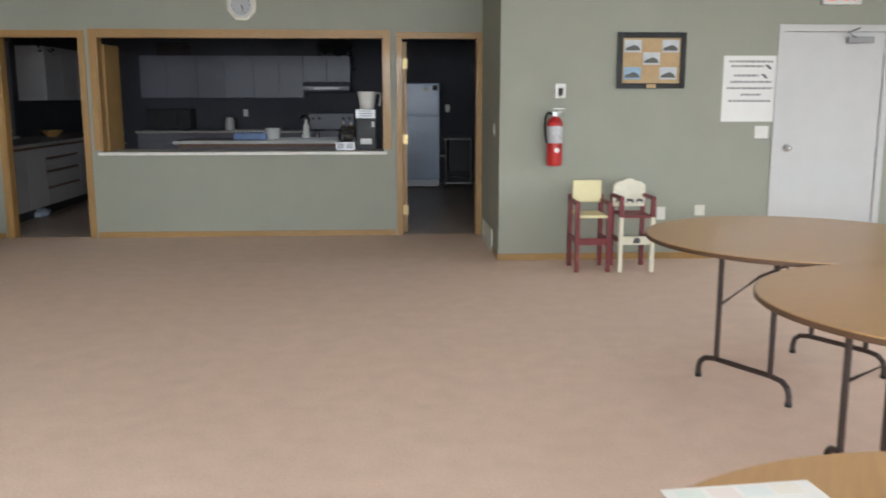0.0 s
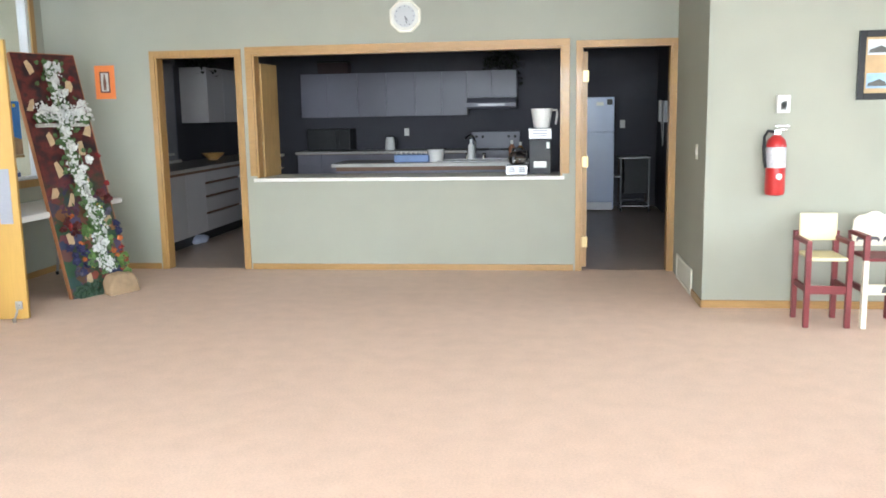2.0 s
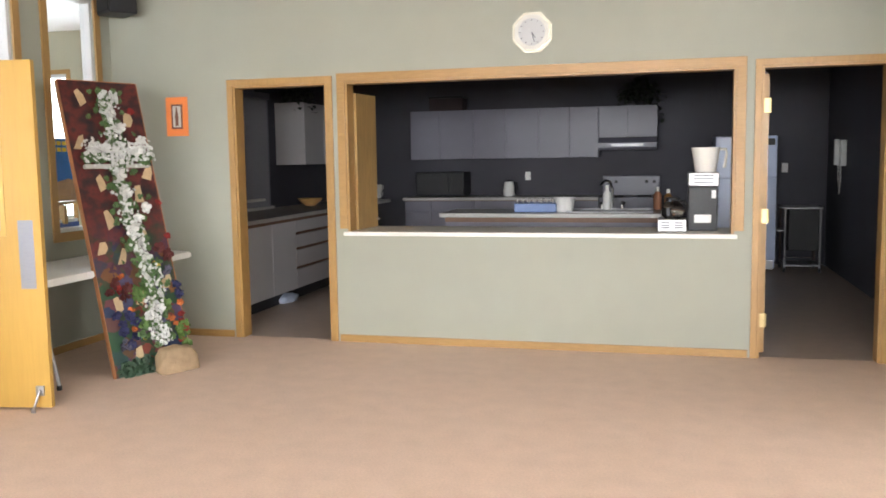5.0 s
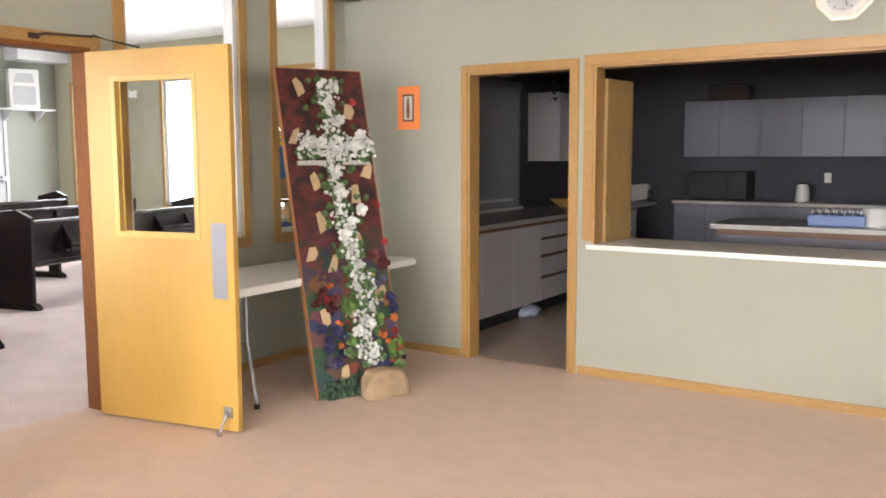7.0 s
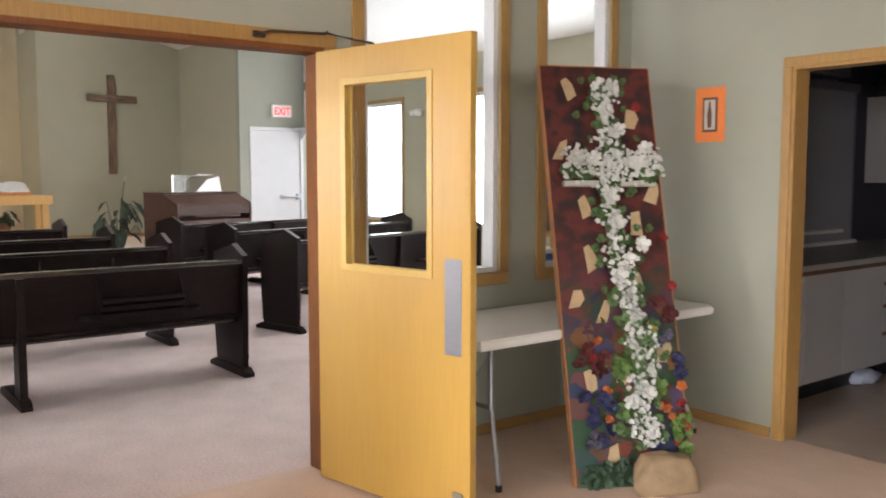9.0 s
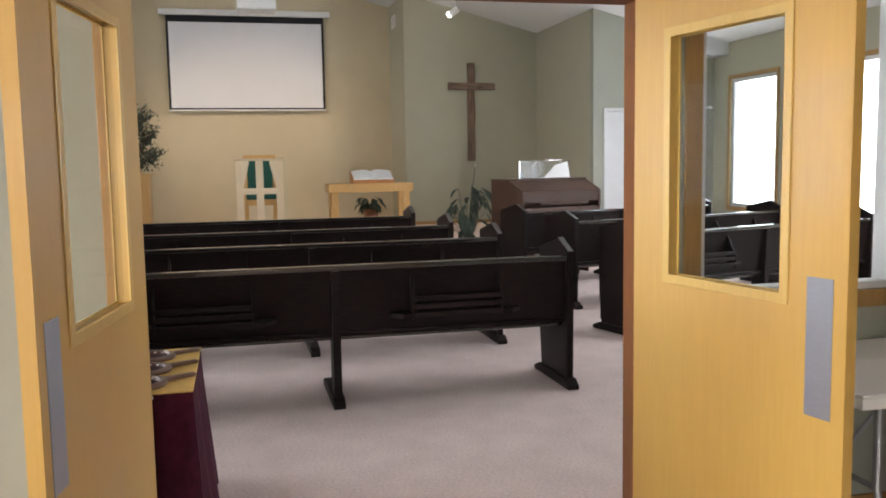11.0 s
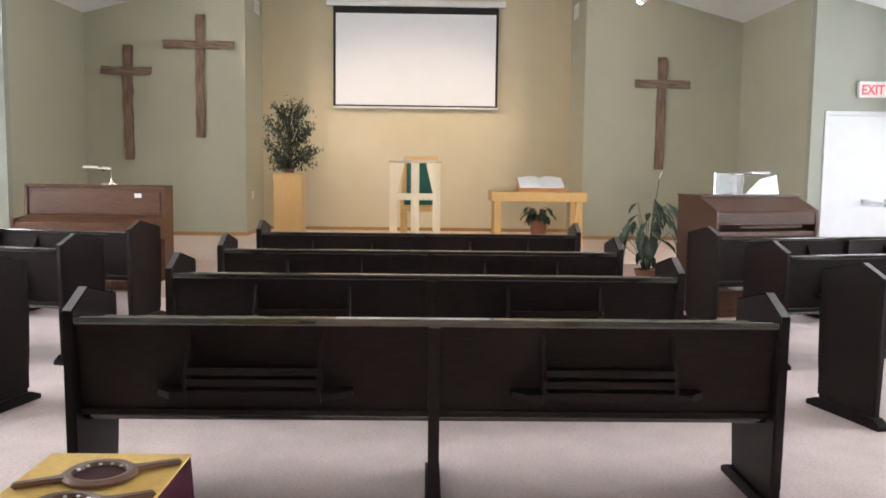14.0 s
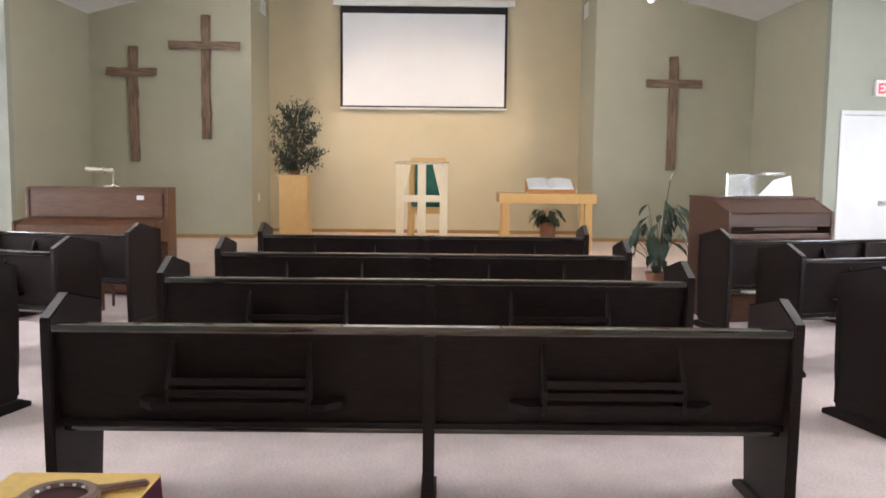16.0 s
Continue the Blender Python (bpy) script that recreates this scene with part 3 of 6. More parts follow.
def outer_window(name, axis, at, out, a, b, z0, z1, trim):
    """A window in an outer wall: frame, meeting bar, pane and inner trim; out points into the room."""
    c = (a + b) / 2
    w = thing(name, (at, c, z0) if axis == "x" else (c, at, z0), "daylit window with a white frame and wood trim", "window", kind="structure")
    h, L = (b - a) / 2, z1 - z0

    def bar(bm, p, q, lo, hi, n, f):
        n, f = sorted((n * out, f * out))
        box(bm, *((n, f, p, q) if axis == "x" else (p, q, n, f)), lo, hi, 0.002)
    bm = bmesh.new()
    for p, q, lo, hi in ((-h, -h + 0.05, 0, L), (h - 0.05, h, 0, L), (-h + 0.05, h - 0.05, 0, 0.05), (-h + 0.05, h - 0.05, L - 0.05, L)):
        bar(bm, p, q, lo, hi, -0.1, -0.03)
    part("window_frame", bm, WHITE, w)
    bm = bmesh.new()
    bar(bm, -h + 0.05, h - 0.05, 0.05, L - 0.05, -0.068, -0.062)
    pane = part("pane", bm, GLASS, w)
    pane.visible_shadow = False
    bm = bmesh.new()
    for p, q, lo, hi in ((-h - 0.06, -h, 0, L), (h, h + 0.06, 0, L), (-h - 0.06, h + 0.06, L, L + 0.06), (-h - 0.06, h + 0.06, -0.06, 0)):
        bar(bm, p, q, lo, hi, 0, 0.016)
    part("window_trim", bm, trim, w)
    return w


k = 3
for a, b in NAVE_WINDOWS_N:
    outer_window("window_%d" % k, "y", NY1, -1, a, b, 0.70, 2.66, OAK)
    k += 1
for a, b in NAVE_WINDOWS_S:
    outer_window("window_%d" % k, "y", NY0, 1, a, b, 0.70, 2.66, OAK)
    k += 1
for a, b in ADDED_WINDOWS_S:
    outer_window("window_%d" % k, "y", HS, 1, a, b, 0.95, 2.55, OAK)
    k += 1
for a, b in ADDED_WINDOWS_E:
    outer_window("window_%d" % k, "x", HE, -1, a, b, 0.95, 2.55, OAK)
    k += 1


# ---- pews ----
PEWS = "rows of dark church pews"


def make_pew(L, racks, label):
    """A pew that faces -x, its back's foot on the origin's line, L long across y."""
    p = thing("church_pew", (0, 0, 0), label, "pew", PEWS)
    h = L / 2
    prof = [(0.012, 0.05), (0.022, 0.30), (0.032, 0.885), (-0.15, 0.962), (-0.49, 0.885), (-0.50, 0.60), (-0.49, 0.30), (-0.46, 0.05)]
    foot = [(0.075, 0.0), (0.075, 0.03), (0.02, 0.065), (-0.47, 0.065), (-0.56, 0.03), (-0.56, 0.0)]
    for s in (-1, 1):
        y0, y1 = sorted((s * (h - 0.045), s * h))
        bm = prism(bmesh.new(), prof, "y", y0, y1)
        bmesh.ops.bevel(bm, geom=[e for e in bm.edges if abs(e.verts[0].co.y - e.verts[1].co.y) < 1e-6], offset=0.006, segments=2, affect="EDGES")
        end = part("end_panel", bm, PEW, p)
        yi, yo = sorted((s * h, s * (h + 0.0015)))
        bm = bmesh.new()
        for a, b, c, d in ((-0.47, -0.02, 0.09, 0.12), (-0.47, -0.445, 0.12, 0.87), (-0.015, 0.01, 0.12, 0.87)):
            box(bm, a, b, yi, yo, c, d)
        part("panel_moulding", bm, PEW, end)
        part("end_cap", prism(bmesh.new(), [(0.03, 0.888), (-0.15, 0.9645), (-0.488, 0.888), (-0.488, 0.882), (-0.15, 0.958), (0.03, 0.882)], "y", *sorted((s * (h - 0.042), s * (h - 0.003)))), PEW_TOP, end)
        y0, y1 = sorted((s * (h - 0.062), s * (h + 0.017)))
        bm = prism(bmesh.new(), foot, "y", y0, y1)
        bmesh.ops.bevel(bm, geom=bm.edges[:], offset=0.005, segments=1, affect="EDGES")
        part("foot", bm, PEW, p)
    w = h - 0.045
    part("backrest", prism(bmesh.new(), [(0.0, 0.83), (-0.022, 0.83), (-0.075, 0.44), (-0.053, 0.44)], "y", -w, w), PEW, p)
    bm = cube(-0.035, 0.03, -w, w, 0.828, 0.862, 0.010)
    part("top_rail", bm, PEW_TOP, p)
    part("bottom_rail", cube(-0.085, -0.028, -w, w, 0.425, 0.452, 0.006), PEW, p)
    part("seat", cube(-0.49, -0.06, -w, w, 0.395, 0.424, 0.010), PEW_TOP, p)
    part("seat_apron", cube(-0.44, -0.42, -w, w, 0.335, 0.395, 0.003), PEW, p)
    part("centre_post", prism(bmesh.new(), [(0.03, 0.826), (-0.004, 0.826), (-0.06, 0.43), (-0.14, 0.40), (-0.14, 0.05), (0.012, 0.05), (0.012, 0.43)], "y", 0.001, 0.049), PEW, p)
    part("centre_foot", prism(bmesh.new(), foot, "y", -0.01, 0.06), PEW, p)
    for c in racks:
        r = part("hymnal_rack", cube(-0.02, 0.085, c - 0.27, c + 0.27, 0.522, 0.536, 0.002), PEW, p)
        for s in (-1, 1):
            y0, y1 = sorted((c + s * 0.27, c + s * 0.285))
            part("bracket", prism(bmesh.new(), [(-0.01, 0.518), (0.095, 0.518), (0.10, 0.62), (0.085, 0.64), (-0.004, 0.792), (-0.02, 0.792)], "y", y0, y1), PEW, r)
            bm = prism(bmesh.new(), [(-0.03, c + s * 0.285), (-0.03, c + s * 0.41), (0.025, c + s * 0.41), (0.088, c + s * 0.345), (0.088, c + s * 0.285)], "z", 0.528, 0.556)
            part("cup_holder", bm, PEW, r)
        for z in (0.552, 0.602, 0.65):
            part("slat", cube(0.088, 0.098, c - 0.27, c + 0.27, z - 0.018, z + 0.014, 0.004), PEW, r)
    return p


PEW_LONG = 3.075
first = make_pew(PEW_LONG, (-0.735, 0.765), "dark-stained wooden pew with two hymnal racks on its back")
first.matrix_world = pose(-7.66, 6.01, 0)
for x, y in ((-9.12, 6.0), (-10.55, 5.96), (-12.2, 5.93)):
    copy_thing(first, pose(x, y, 0))
side = make_pew(2.9, (-0.72, 0.72), "dark-stained wooden side pew turned towards the platform")
SIDE = 14


def side_pose(x, y, north):
    """The pose of a side pew whose inner rear corner stands at x, y."""
    a = SIDE if north else -SIDE
    c = Vector((0, 1.45 if north else -1.45, 0))
    c.rotate(Euler((0, 0, radians(a))))
    return pose(x + c.x, y + c.y, 0, 0, 0, a)


ROWS_N = [(-8.93, 8.62), (-10.42, 8.68), (-11.95, 8.68)]
ROWS_S = [(-8.93, 3.4), (-10.42, 3.32), (-11.95, 3.3)]
side.matrix_world = side_pose(*ROWS_N[0], True)
for q in ROWS_N[1:]:
    copy_thing(side, side_pose(*q, True))
for q in ROWS_S:
    copy_thing(side, side_pose(*q, False))


# ---- things of the hall ----
def plate(name, axis, at, out, a, b, z0, z1, material, label, category, kind="", toggles=1, group=""):
    """A wall plate with one or more toggles or sockets."""
    t = thing(name, (at, (a + b) / 2, (z0 + z1) / 2) if axis == "x" else ((a + b) / 2, at, (z0 + z1) / 2), label, category, group, kind)
    h, v = (b - a) / 2, (z1 - z0) / 2

    def bit(p, q, lo, hi, n, f, e):
        n, f = sorted((n * out, f * out))
        return cube(*((n, f, p, q) if axis == "x" else (p, q, n, f)), lo, hi, e)
    part("plate", bit(-h, h, -v, v, 0, 0.006, 0.002), material, t)
    for i in range(toggles):
        c = (i - (toggles - 1) / 2) * 0.046
        part("toggle", bit(c - 0.012, c + 0.012, -0.022, 0.022, 0.006, 0.011, 0.001), PLASTIC_W, t)
    return t


plate("light_switch", "y", YN, -1, 2.71, 2.835, 1.075, 1.185, PLASTIC_W, "white double light switch plate on the wall", "switch", toggles=2)
plate("light_switch", "x", XS, -1, 8.05, 8.125, 1.085, 1.2, IVORY, "ivory light switch plate on the side wall", "switch")
plate("wall_outlet", "y", YN, -1, 1.86, 1.935, 0.355, 0.47, PLASTIC_W, "white socket outlet low on the wall", "outlet")
plate("wall_outlet", "y", YN, -1, 2.205, 2.295, 0.39, 0.485, IVORY, "ivory jack plate low on the wall", "outlet")

# floor-level air grille
g = thing("air_grille", (XS, 8.53, 0.0), "cream metal return-air grille at floor level", "vent")
bm = bmesh.new()
for a, b, lo, hi in ((-0.39, 0.39, 0.0, 0.022), (-0.39, 0.39, 0.19, 0.212), (-0.39, -0.365, 0.022, 0.19), (0.365, 0.39, 0.022, 0.19)):
    box(bm, -0.014, -0.001, a, b, lo, hi, 0.002)
part("frame", bm, IVORY, g)
part("backing", cube(-0.003, -0.001, -0.365, 0.365, 0.022, 0.19), IVORY, g)
for i in range(9):
    z = 0.034 + i * 0.018
    part("slat", prism(bmesh.new(), [(-0.012, z), (-0.003, z + 0.009), (-0.003, z + 0.011), (-0.012, z + 0.003)], "y", -0.365, 0.365), IVORY, g)

# octagonal clock
ck = thing("wall_clock", (-1.993, YK, 2.345), "octagonal brass-edged wall clock with a white dial", "clock")
R = 0.155
oct8 = [(R * math.cos(math.pi / 8 + k * math.pi / 4), R * math.sin(math.pi / 8 + k * math.pi / 4)) for k in range(8)]
bm = prism(bmesh.new(), oct8, "y", -0.03, 0.0)
bmesh.ops.bevel(bm, geom=[e for e in bm.edges if abs(e.verts[0].co.y + 0.03) < 1e-5 and abs(e.verts[1].co.y + 0.03) < 1e-5], offset=0.018, segments=2, affect="EDGES")
part("case", bm, mat("pale_brass", (0.50, 0.46, 0.37), 0.4, metal=0.6, var=0.05), ck, "pale brass octagonal case")
part("mirror_rim", prism(bmesh.new(), [(x * 0.86, z * 0.86) for x, z in oct8], "y", -0.033, -0.030), mat("clock_rim", (0.60, 0.59, 0.54), 0.35, var=0.03), ck)
bm = bmesh.new()
rod(bm, (0, -0.033, 0), (0, -0.036, 0), 0.098, 40)
part("dial", bm, mat("clock_dial", (0.46, 0.47, 0.48), 0.5, var=0.03), ck)
for k in range(12):
    a = k * math.pi / 6
    bm = bmesh.new()
    rod(bm, (0.08 * math.sin(a), -0.0362, 0.08 * math.cos(a)), (0.09 * math.sin(a), -0.0362, 0.09 * math.cos(a)), 0.003, 6)
    part("hour_mark", bm, INK, ck)
for a, L, w in ((148, 0.05, 0.004), (165, 0.075, 0.003)):
    bm = bmesh.new()
    rod(bm, (0, -0.038, 0), (L * math.sin(radians(a)), -0.038, L * math.cos(radians(a))), w, 6)
    part("pointer", bm, INK, ck)

# framed collage
fr = thing("picture_frame", (1.752, YN, 1.748), "black-framed collage of five small photographs on tan", "picture")
bm = bmesh.new()
for a, b, lo, hi in ((-0.30, -0.255, -0.238, 0.238), (0.255, 0.30, -0.238, 0.238), (-0.255, 0.255, -0.238, -0.193), (-0.255, 0.255, 0.193, 0.238)):
    box(bm, a, b, -0.028, 0, lo, hi, 0.005)
part("frame", bm, BLACK, fr)
TANCARD = mat("tan_mount", (0.45, 0.31, 0.16), 0.7, var=0.1, scale=20)
part("mount", cube(-0.255, 0.255, -0.012, -0.002, -0.193, 0.193), TANCARD, fr)
PH_SKY = mat("photo_sky", (0.52, 0.55, 0.58), 0.35, var=0.15, scale=14)
PH_BLUE = mat("photo_blue", (0.25, 0.40, 0.55), 0.35, var=0.2, scale=14)
PH_DARK = mat("photo_dark", (0.05, 0.05, 0.045), 0.35, var=0.4, scale=40)
for i, (x, z, lo) in enumerate(((-0.165, 0.12, PH_SKY), (0.165, 0.12, PH_SKY), (0, 0.015, PH_SKY), (-0.165, -0.11, PH_BLUE), (0.15, -0.11, PH_SKY))):
    ph = part("photograph", cube(x - 0.075, x + 0.075, -0.0155, -0.0125, z - 0.05, z + 0.055), lo, fr)
    bm = prism(bmesh.new(), [(x - 0.07, z - 0.035), (x + 0.065, z - 0.035), (x + 0.05, z - 0.005), (x + 0.01, z + 0.014), (x - 0.03, z - 0.002), (x - 0.06, z - 0.012)], "y", -0.0185, -0.016)
    part("building_print", bm, PH_DARK, ph)
part("name_plate", cube(-0.04, 0.04, -0.031, -0.0285, -0.232, -0.2), TANCARD, fr)

# notice sheet with unreadable lines
nt = thing("wall_notice", (2.635, YN, 1.508), "large white paper notice with lines of text", "notice")
part("sheet", cube(-0.238, 0.238, -0.004, -0.001, -0.285, 0.285), PAPER, nt)
rng = random.Random(4)
for i, (z, a, b) in enumerate(((0.235, -0.19, 0.2), (0.195, -0.17, 0.12), (0.115, -0.14, 0.08), (0.06, -0.17, 0.2), (0.005, -0.2, 0.21), (-0.05, -0.07, 0.11), (-0.105, -0.18, 0.2))):
    bm = bmesh.new()
    x = a
    while x < b:
        w = rng.uniform(0.015, 0.05)
        box(bm, x, min(b, x + w), -0.0062, -0.0042, z - 0.009, z + 0.009)
        x += w + 0.008
    part("text_line", bm, GREYINK, nt)
for x, z in ((0.16, 0.19), (0.13, 0.11)):
    part("mark", prism(bmesh.new(), [(x - 0.03, z + 0.015), (x, z + 0.02), (x + 0.035, z - 0.02), (x + 0.01, z - 0.022), (x - 0.01, z)], "y", -0.0062, -0.0042), INK, nt)


def exit_sign(name, at, rz, label):
    s = thing(name, at, label, "exit sign", rz=rz)
    part("housing", cube(-0.175, 0.175, -0.06, 0, 0, 0.2, 0.006), PLASTIC_W, s)
    cu = bpy.data.curves.new("letters", "FONT")
    cu.body, cu.size, cu.extrude, cu.align_x = "EXIT", 0.17, 0.001, "CENTER"
    cu.offset = 0.005
    tmp = new("letters_source", cu)
    dg = bpy.context.evaluated_depsgraph_get()
    me = bpy.data.meshes.new_from_object(tmp.evaluated_get(dg))
    bpy.data.objects.remove(tmp)
    me.materials.clear()
    me.materials.append(SIGNRED)
    me.transform(pose(0, -0.0625, 0.038, 90) @ Matrix.Diagonal((0.85, 1, 1, 1)))
    ob = new("letters", me)
    ob.parent = s
    tagged(ob, "red lit letters EXIT")
    return s


exit_sign("exit_sign", (3.393, YN, 2.225), 0, "white exit sign with red letters above the door")

# fire extinguisher on its hook, strobe box above
fe = thing("fire_extinguisher", (0.905, 7.62, 0.845), "red fire extinguisher with black hose hung on the wall", "extinguisher")
bm = lathe(bmesh.new(), [(0.04, 0), (0.062, 0.008), (0.068, 0.03), (0.068, 0.36), (0.06, 0.395), (0.035, 0.42), (0.02, 0.43)], 28)
part("cylinder", bm, RED, fe, smooth=True)
bm = lathe(bmesh.new(), [(0.0686, 0.20), (0.0692, 0.201), (0.0692, 0.345), (0.0686, 0.346)], 28)
part("label_band", bm, mat("silver_label", (0.55, 0.55, 0.57), 0.4, var=0.2, scale=40), fe, smooth=True)
bm = bmesh.new()
rod(bm, (0.01, -0.0685, 0.14), (0.01, -0.071, 0.14), 0.022, 16)
part("inspection_tag", bm, PAPER, fe)
bm = cube(-0.022, 0.022, -0.02, 0.02, 0.425, 0.47, 0.006)
box(bm, -0.01, 0.085, -0.01, 0.01, 0.485, 0.497, 0.003)
box(bm, -0.01, 0.075, -0.01, 0.01, 0.462, 0.472, 0.003)
part("valve", bm, CHROME, fe)
bm = pipe(bmesh.new(), [(-0.02, 0, 0.45), (-0.06, -0.005, 0.46), (-0.085, -0.01, 0.42), (-0.088, -0.012, 0.33), (-0.078, -0.014, 0.24), (-0.07, -0.016, 0.2)], 0.011)
part("hose", bm, BLACK, fe, smooth=True)
part("wall_hook", cube(-0.015, 0.015, 0.02, 0.09, 0.43, 0.455, 0.002), STEEL, fe)
al = thing("alarm_box", (0.956, YN, 1.49), "small white alarm box above the extinguisher", "alarm")
part("housing", cube(-0.045, 0.045, -0.05, 0, -0.062, 0.062, 0.006), PLASTIC_W, al)
part("lens", cube(-0.02, 0.02, -0.062, -0.05, -0.04, 0.025, 0.004), ACRYLIC, al)


# ---- children's chairs ----
def child_chair(at, label, frame, panel, scallop):
    c = thing("high_chair", at, label, "high chair", "children's chairs by the wall")
    w, d = 0.15, 0.17
    front = panel if scallop else frame
    for s in (-1, 1):
        part("front_leg", cube(min(s * w, s * (w - 0.035)), max(s * w, s * (w - 0.035)), -d, -d + 0.04, 0, 0.46, 0.004), front, c)
        part("rear_leg", cube(min(s * w, s * (w - 0.035)), max(s * w, s * (w - 0.035)), d - 0.04, d, 0, 0.62, 0.004), frame, c)
        part("arm", cube(min(s * w, s * (w - 0.035)), max(s * w, s * (w - 0.035)), -d, d - 0.04, 0.60 if scallop else 0.56, 0.63 if scallop else 0.59, 0.006), frame, c)
        part("arm_post", cube(min(s * w, s * (w - 0.035)), max(s * w, s * (w - 0.035)), -d + 0.002, -d + 0.038, 0.46, 0.6 if scallop else 0.56, 0.003), frame, c)
        part("side_rail", cube(min(s * (w - 0.006), s * (w - 0.028)), max(s * (w - 0.006), s * (w - 0.028)), -d + 0.04, d - 0.04, 0.24, 0.28, 0.003), frame, c)
    part("seat", cube(-w + 0.036, w - 0.036, -d, d - 0.02, 0.455, 0.478, 0.005), panel if not scallop else frame, c)
    part("front_rail", cube(-w + 0.036, w - 0.036, -d + 0.008, -d + 0.03, 0.23, 0.285 if not scallop else 0.30, 0.003), front, c)
    if scallop:
        pts = [(-0.135, 0.52), (0.135, 0.52), (0.14, 0.60), (0.135, 0.70), (0.10, 0.73), (0.055, 0.735), (0.03, 0.752), (0, 0.758), (-0.03, 0.752), (-0.055, 0.735), (-0.10, 0.73), (-0.135, 0.70), (-0.14, 0.60)]
        part("backrest", prism(bmesh.new(), pts, "y", d - 0.064, d - 0.042), panel, c)
        for x in (-0.085, 0.005, 0.09):
            bm = prism(bmesh.new(), [(x - 0.03, 0.565), (x - 0.02, 0.585), (x + 0.02, 0.582), (x + 0.035, 0.565), (x + 0.025, 0.545), (x + 0.018, 0.562), (x - 0.018, 0.562), (x - 0.025, 0.545)], "y", d - 0.068, d - 0.0645)
            part("painted_motif", bm, INK, c)
        part("painted_motif", prism(bmesh.new(), [(-0.03, 0.245), (0.025, 0.245), (0.03, 0.275), (0.01, 0.292), (-0.02, 0.285)], "y", -d + 0.004, -d + 0.0075), INK, c)
    else:
        part("backrest", cube(-0.125, 0.125, d - 0.064, d - 0.042, 0.555, 0.745, 0.012), panel, c)
    return c


child_chair((1.15, 7.28, 0), "burgundy child's high chair with pale yellow back", BURG, YELLOW, False)
child_chair((1.512, 7.27, 0), "burgundy and cream child's chair with a scalloped painted back", BURG, mat("cream_paint", (0.78, 0.74, 0.60), 0.5, var=0.06, scale=20), True)


# ---- round folding tables ----
def round_table(at, rz, R, reach):
    t = thing("round_folding_table", at, "round oak-laminate folding table on brown tube legs", "table", "round tables in the hall", rz=rz)
    bm = lathe(bmesh.new(), [(R - 0.006, 0.718), (R, 0.722), (R, 0.738), (R - 0.004, 0.742)], 72)
    part("tabletop", bm, TABLETOP, t)
    part("edge_band", lathe(bmesh.new(), [(R + 0.0005, 0.719), (R + 0.003, 0.721), (R + 0.003, 0.737), (R + 0.0005, 0.739)], 72), EDGE_DARK, t, "dark table edge band")
    for s in (-1, 1):
        part("apron", cube(-0.55 * R, 0.55 * R, s * 0.6 * R - 0.012, s * 0.6 * R + 0.012, 0.655, 0.7175, 0.002), EDGE_DARK, t)
        x = s * reach
        leg = part("leg_frame", pipe(bmesh.new(), [(x, -0.27, 0.0), (x, -0.27, 0.05), (x, -0.26, 0.085), (x, -0.23, 0.11), (x, -0.17, 0.12), (x, 0.17, 0.12), (x, 0.23, 0.11), (x, 0.26, 0.085), (x, 0.27, 0.05), (x, 0.27, 0.0)], 0.0145), BROWNMETAL, t, smooth=True)
        for y in (-0.16, 0.16):
            part("leg", rod(bmesh.new(), (x, y, 0.12), (x, y, 0.717), 0.0135), BROWNMETAL, leg, smooth=True)
        for y in (-0.16, 0.16):
            part("brace", pipe(bmesh.new(), [(x, y, 0.40), (x - s * 0.2, y * 0.5, 0.54), (x - s * 0.3, 0, 0.6), (x - s * 0.34, 0, 0.715)], 0.008), BROWNMETAL, leg, smooth=True)
        for y in (-0.27, 0.27):
            part("leg_cap", rod(bmesh.new(), (x, y, 0), (x, y, 0.02), 0.017), BLACK, leg)
    return t


round_table((1.553, 4.363, 0), 29, 0.76, 0.39)
round_table((1.47, 2.94, 0), -5, 0.70, 0.33)
round_table((0.45, 0.98, 0), 60, 0.76, 0.45)
pl = thing("paper_placemat", (0.115, 1.493, 0.743), "white paper sheet with pastel printing on the table", "paper", rz=5)
part("sheet", cube(-0.14, 0.14, -0.11, 0.11, 0, 0.0015), PAPER, pl)
for i, c in enumerate(((0.72, 0.80, 0.76), (0.80, 0.74, 0.72), (0.74, 0.80, 0.80), (0.80, 0.78, 0.72))):
    part("printed_block", cube(-0.12 + i * 0.06, -0.07 + i * 0.06, 0.06, 0.1, 0.0016, 0.002), mat("pastel_print", c, 0.8, var=0.03), pl)

# ---- corner with the flower mural ----
ft = thing("folding_table", (-5.13, 8.198, 0), "white plastic folding table against the wall", "table")
bm = cube(-0.36, 0.36, -0.92, 0.92, 0.675, 0.722)
bmesh.ops.bevel(bm, geom=[e for e in bm.edges if abs(e.verts[0].co.z - e.verts[1].co.z) > 0.01], offset=0.05, segments=5, affect="EDGES")
bmesh.ops.bevel(bm, geom=[e for e in bm.edges if abs(e.verts[0].co.z - e.verts[1].co.z) < 1e-4], offset=0.008, segments=2, affect="EDGES")
part("tabletop", bm, PLASTIC_W, ft, smooth=True)
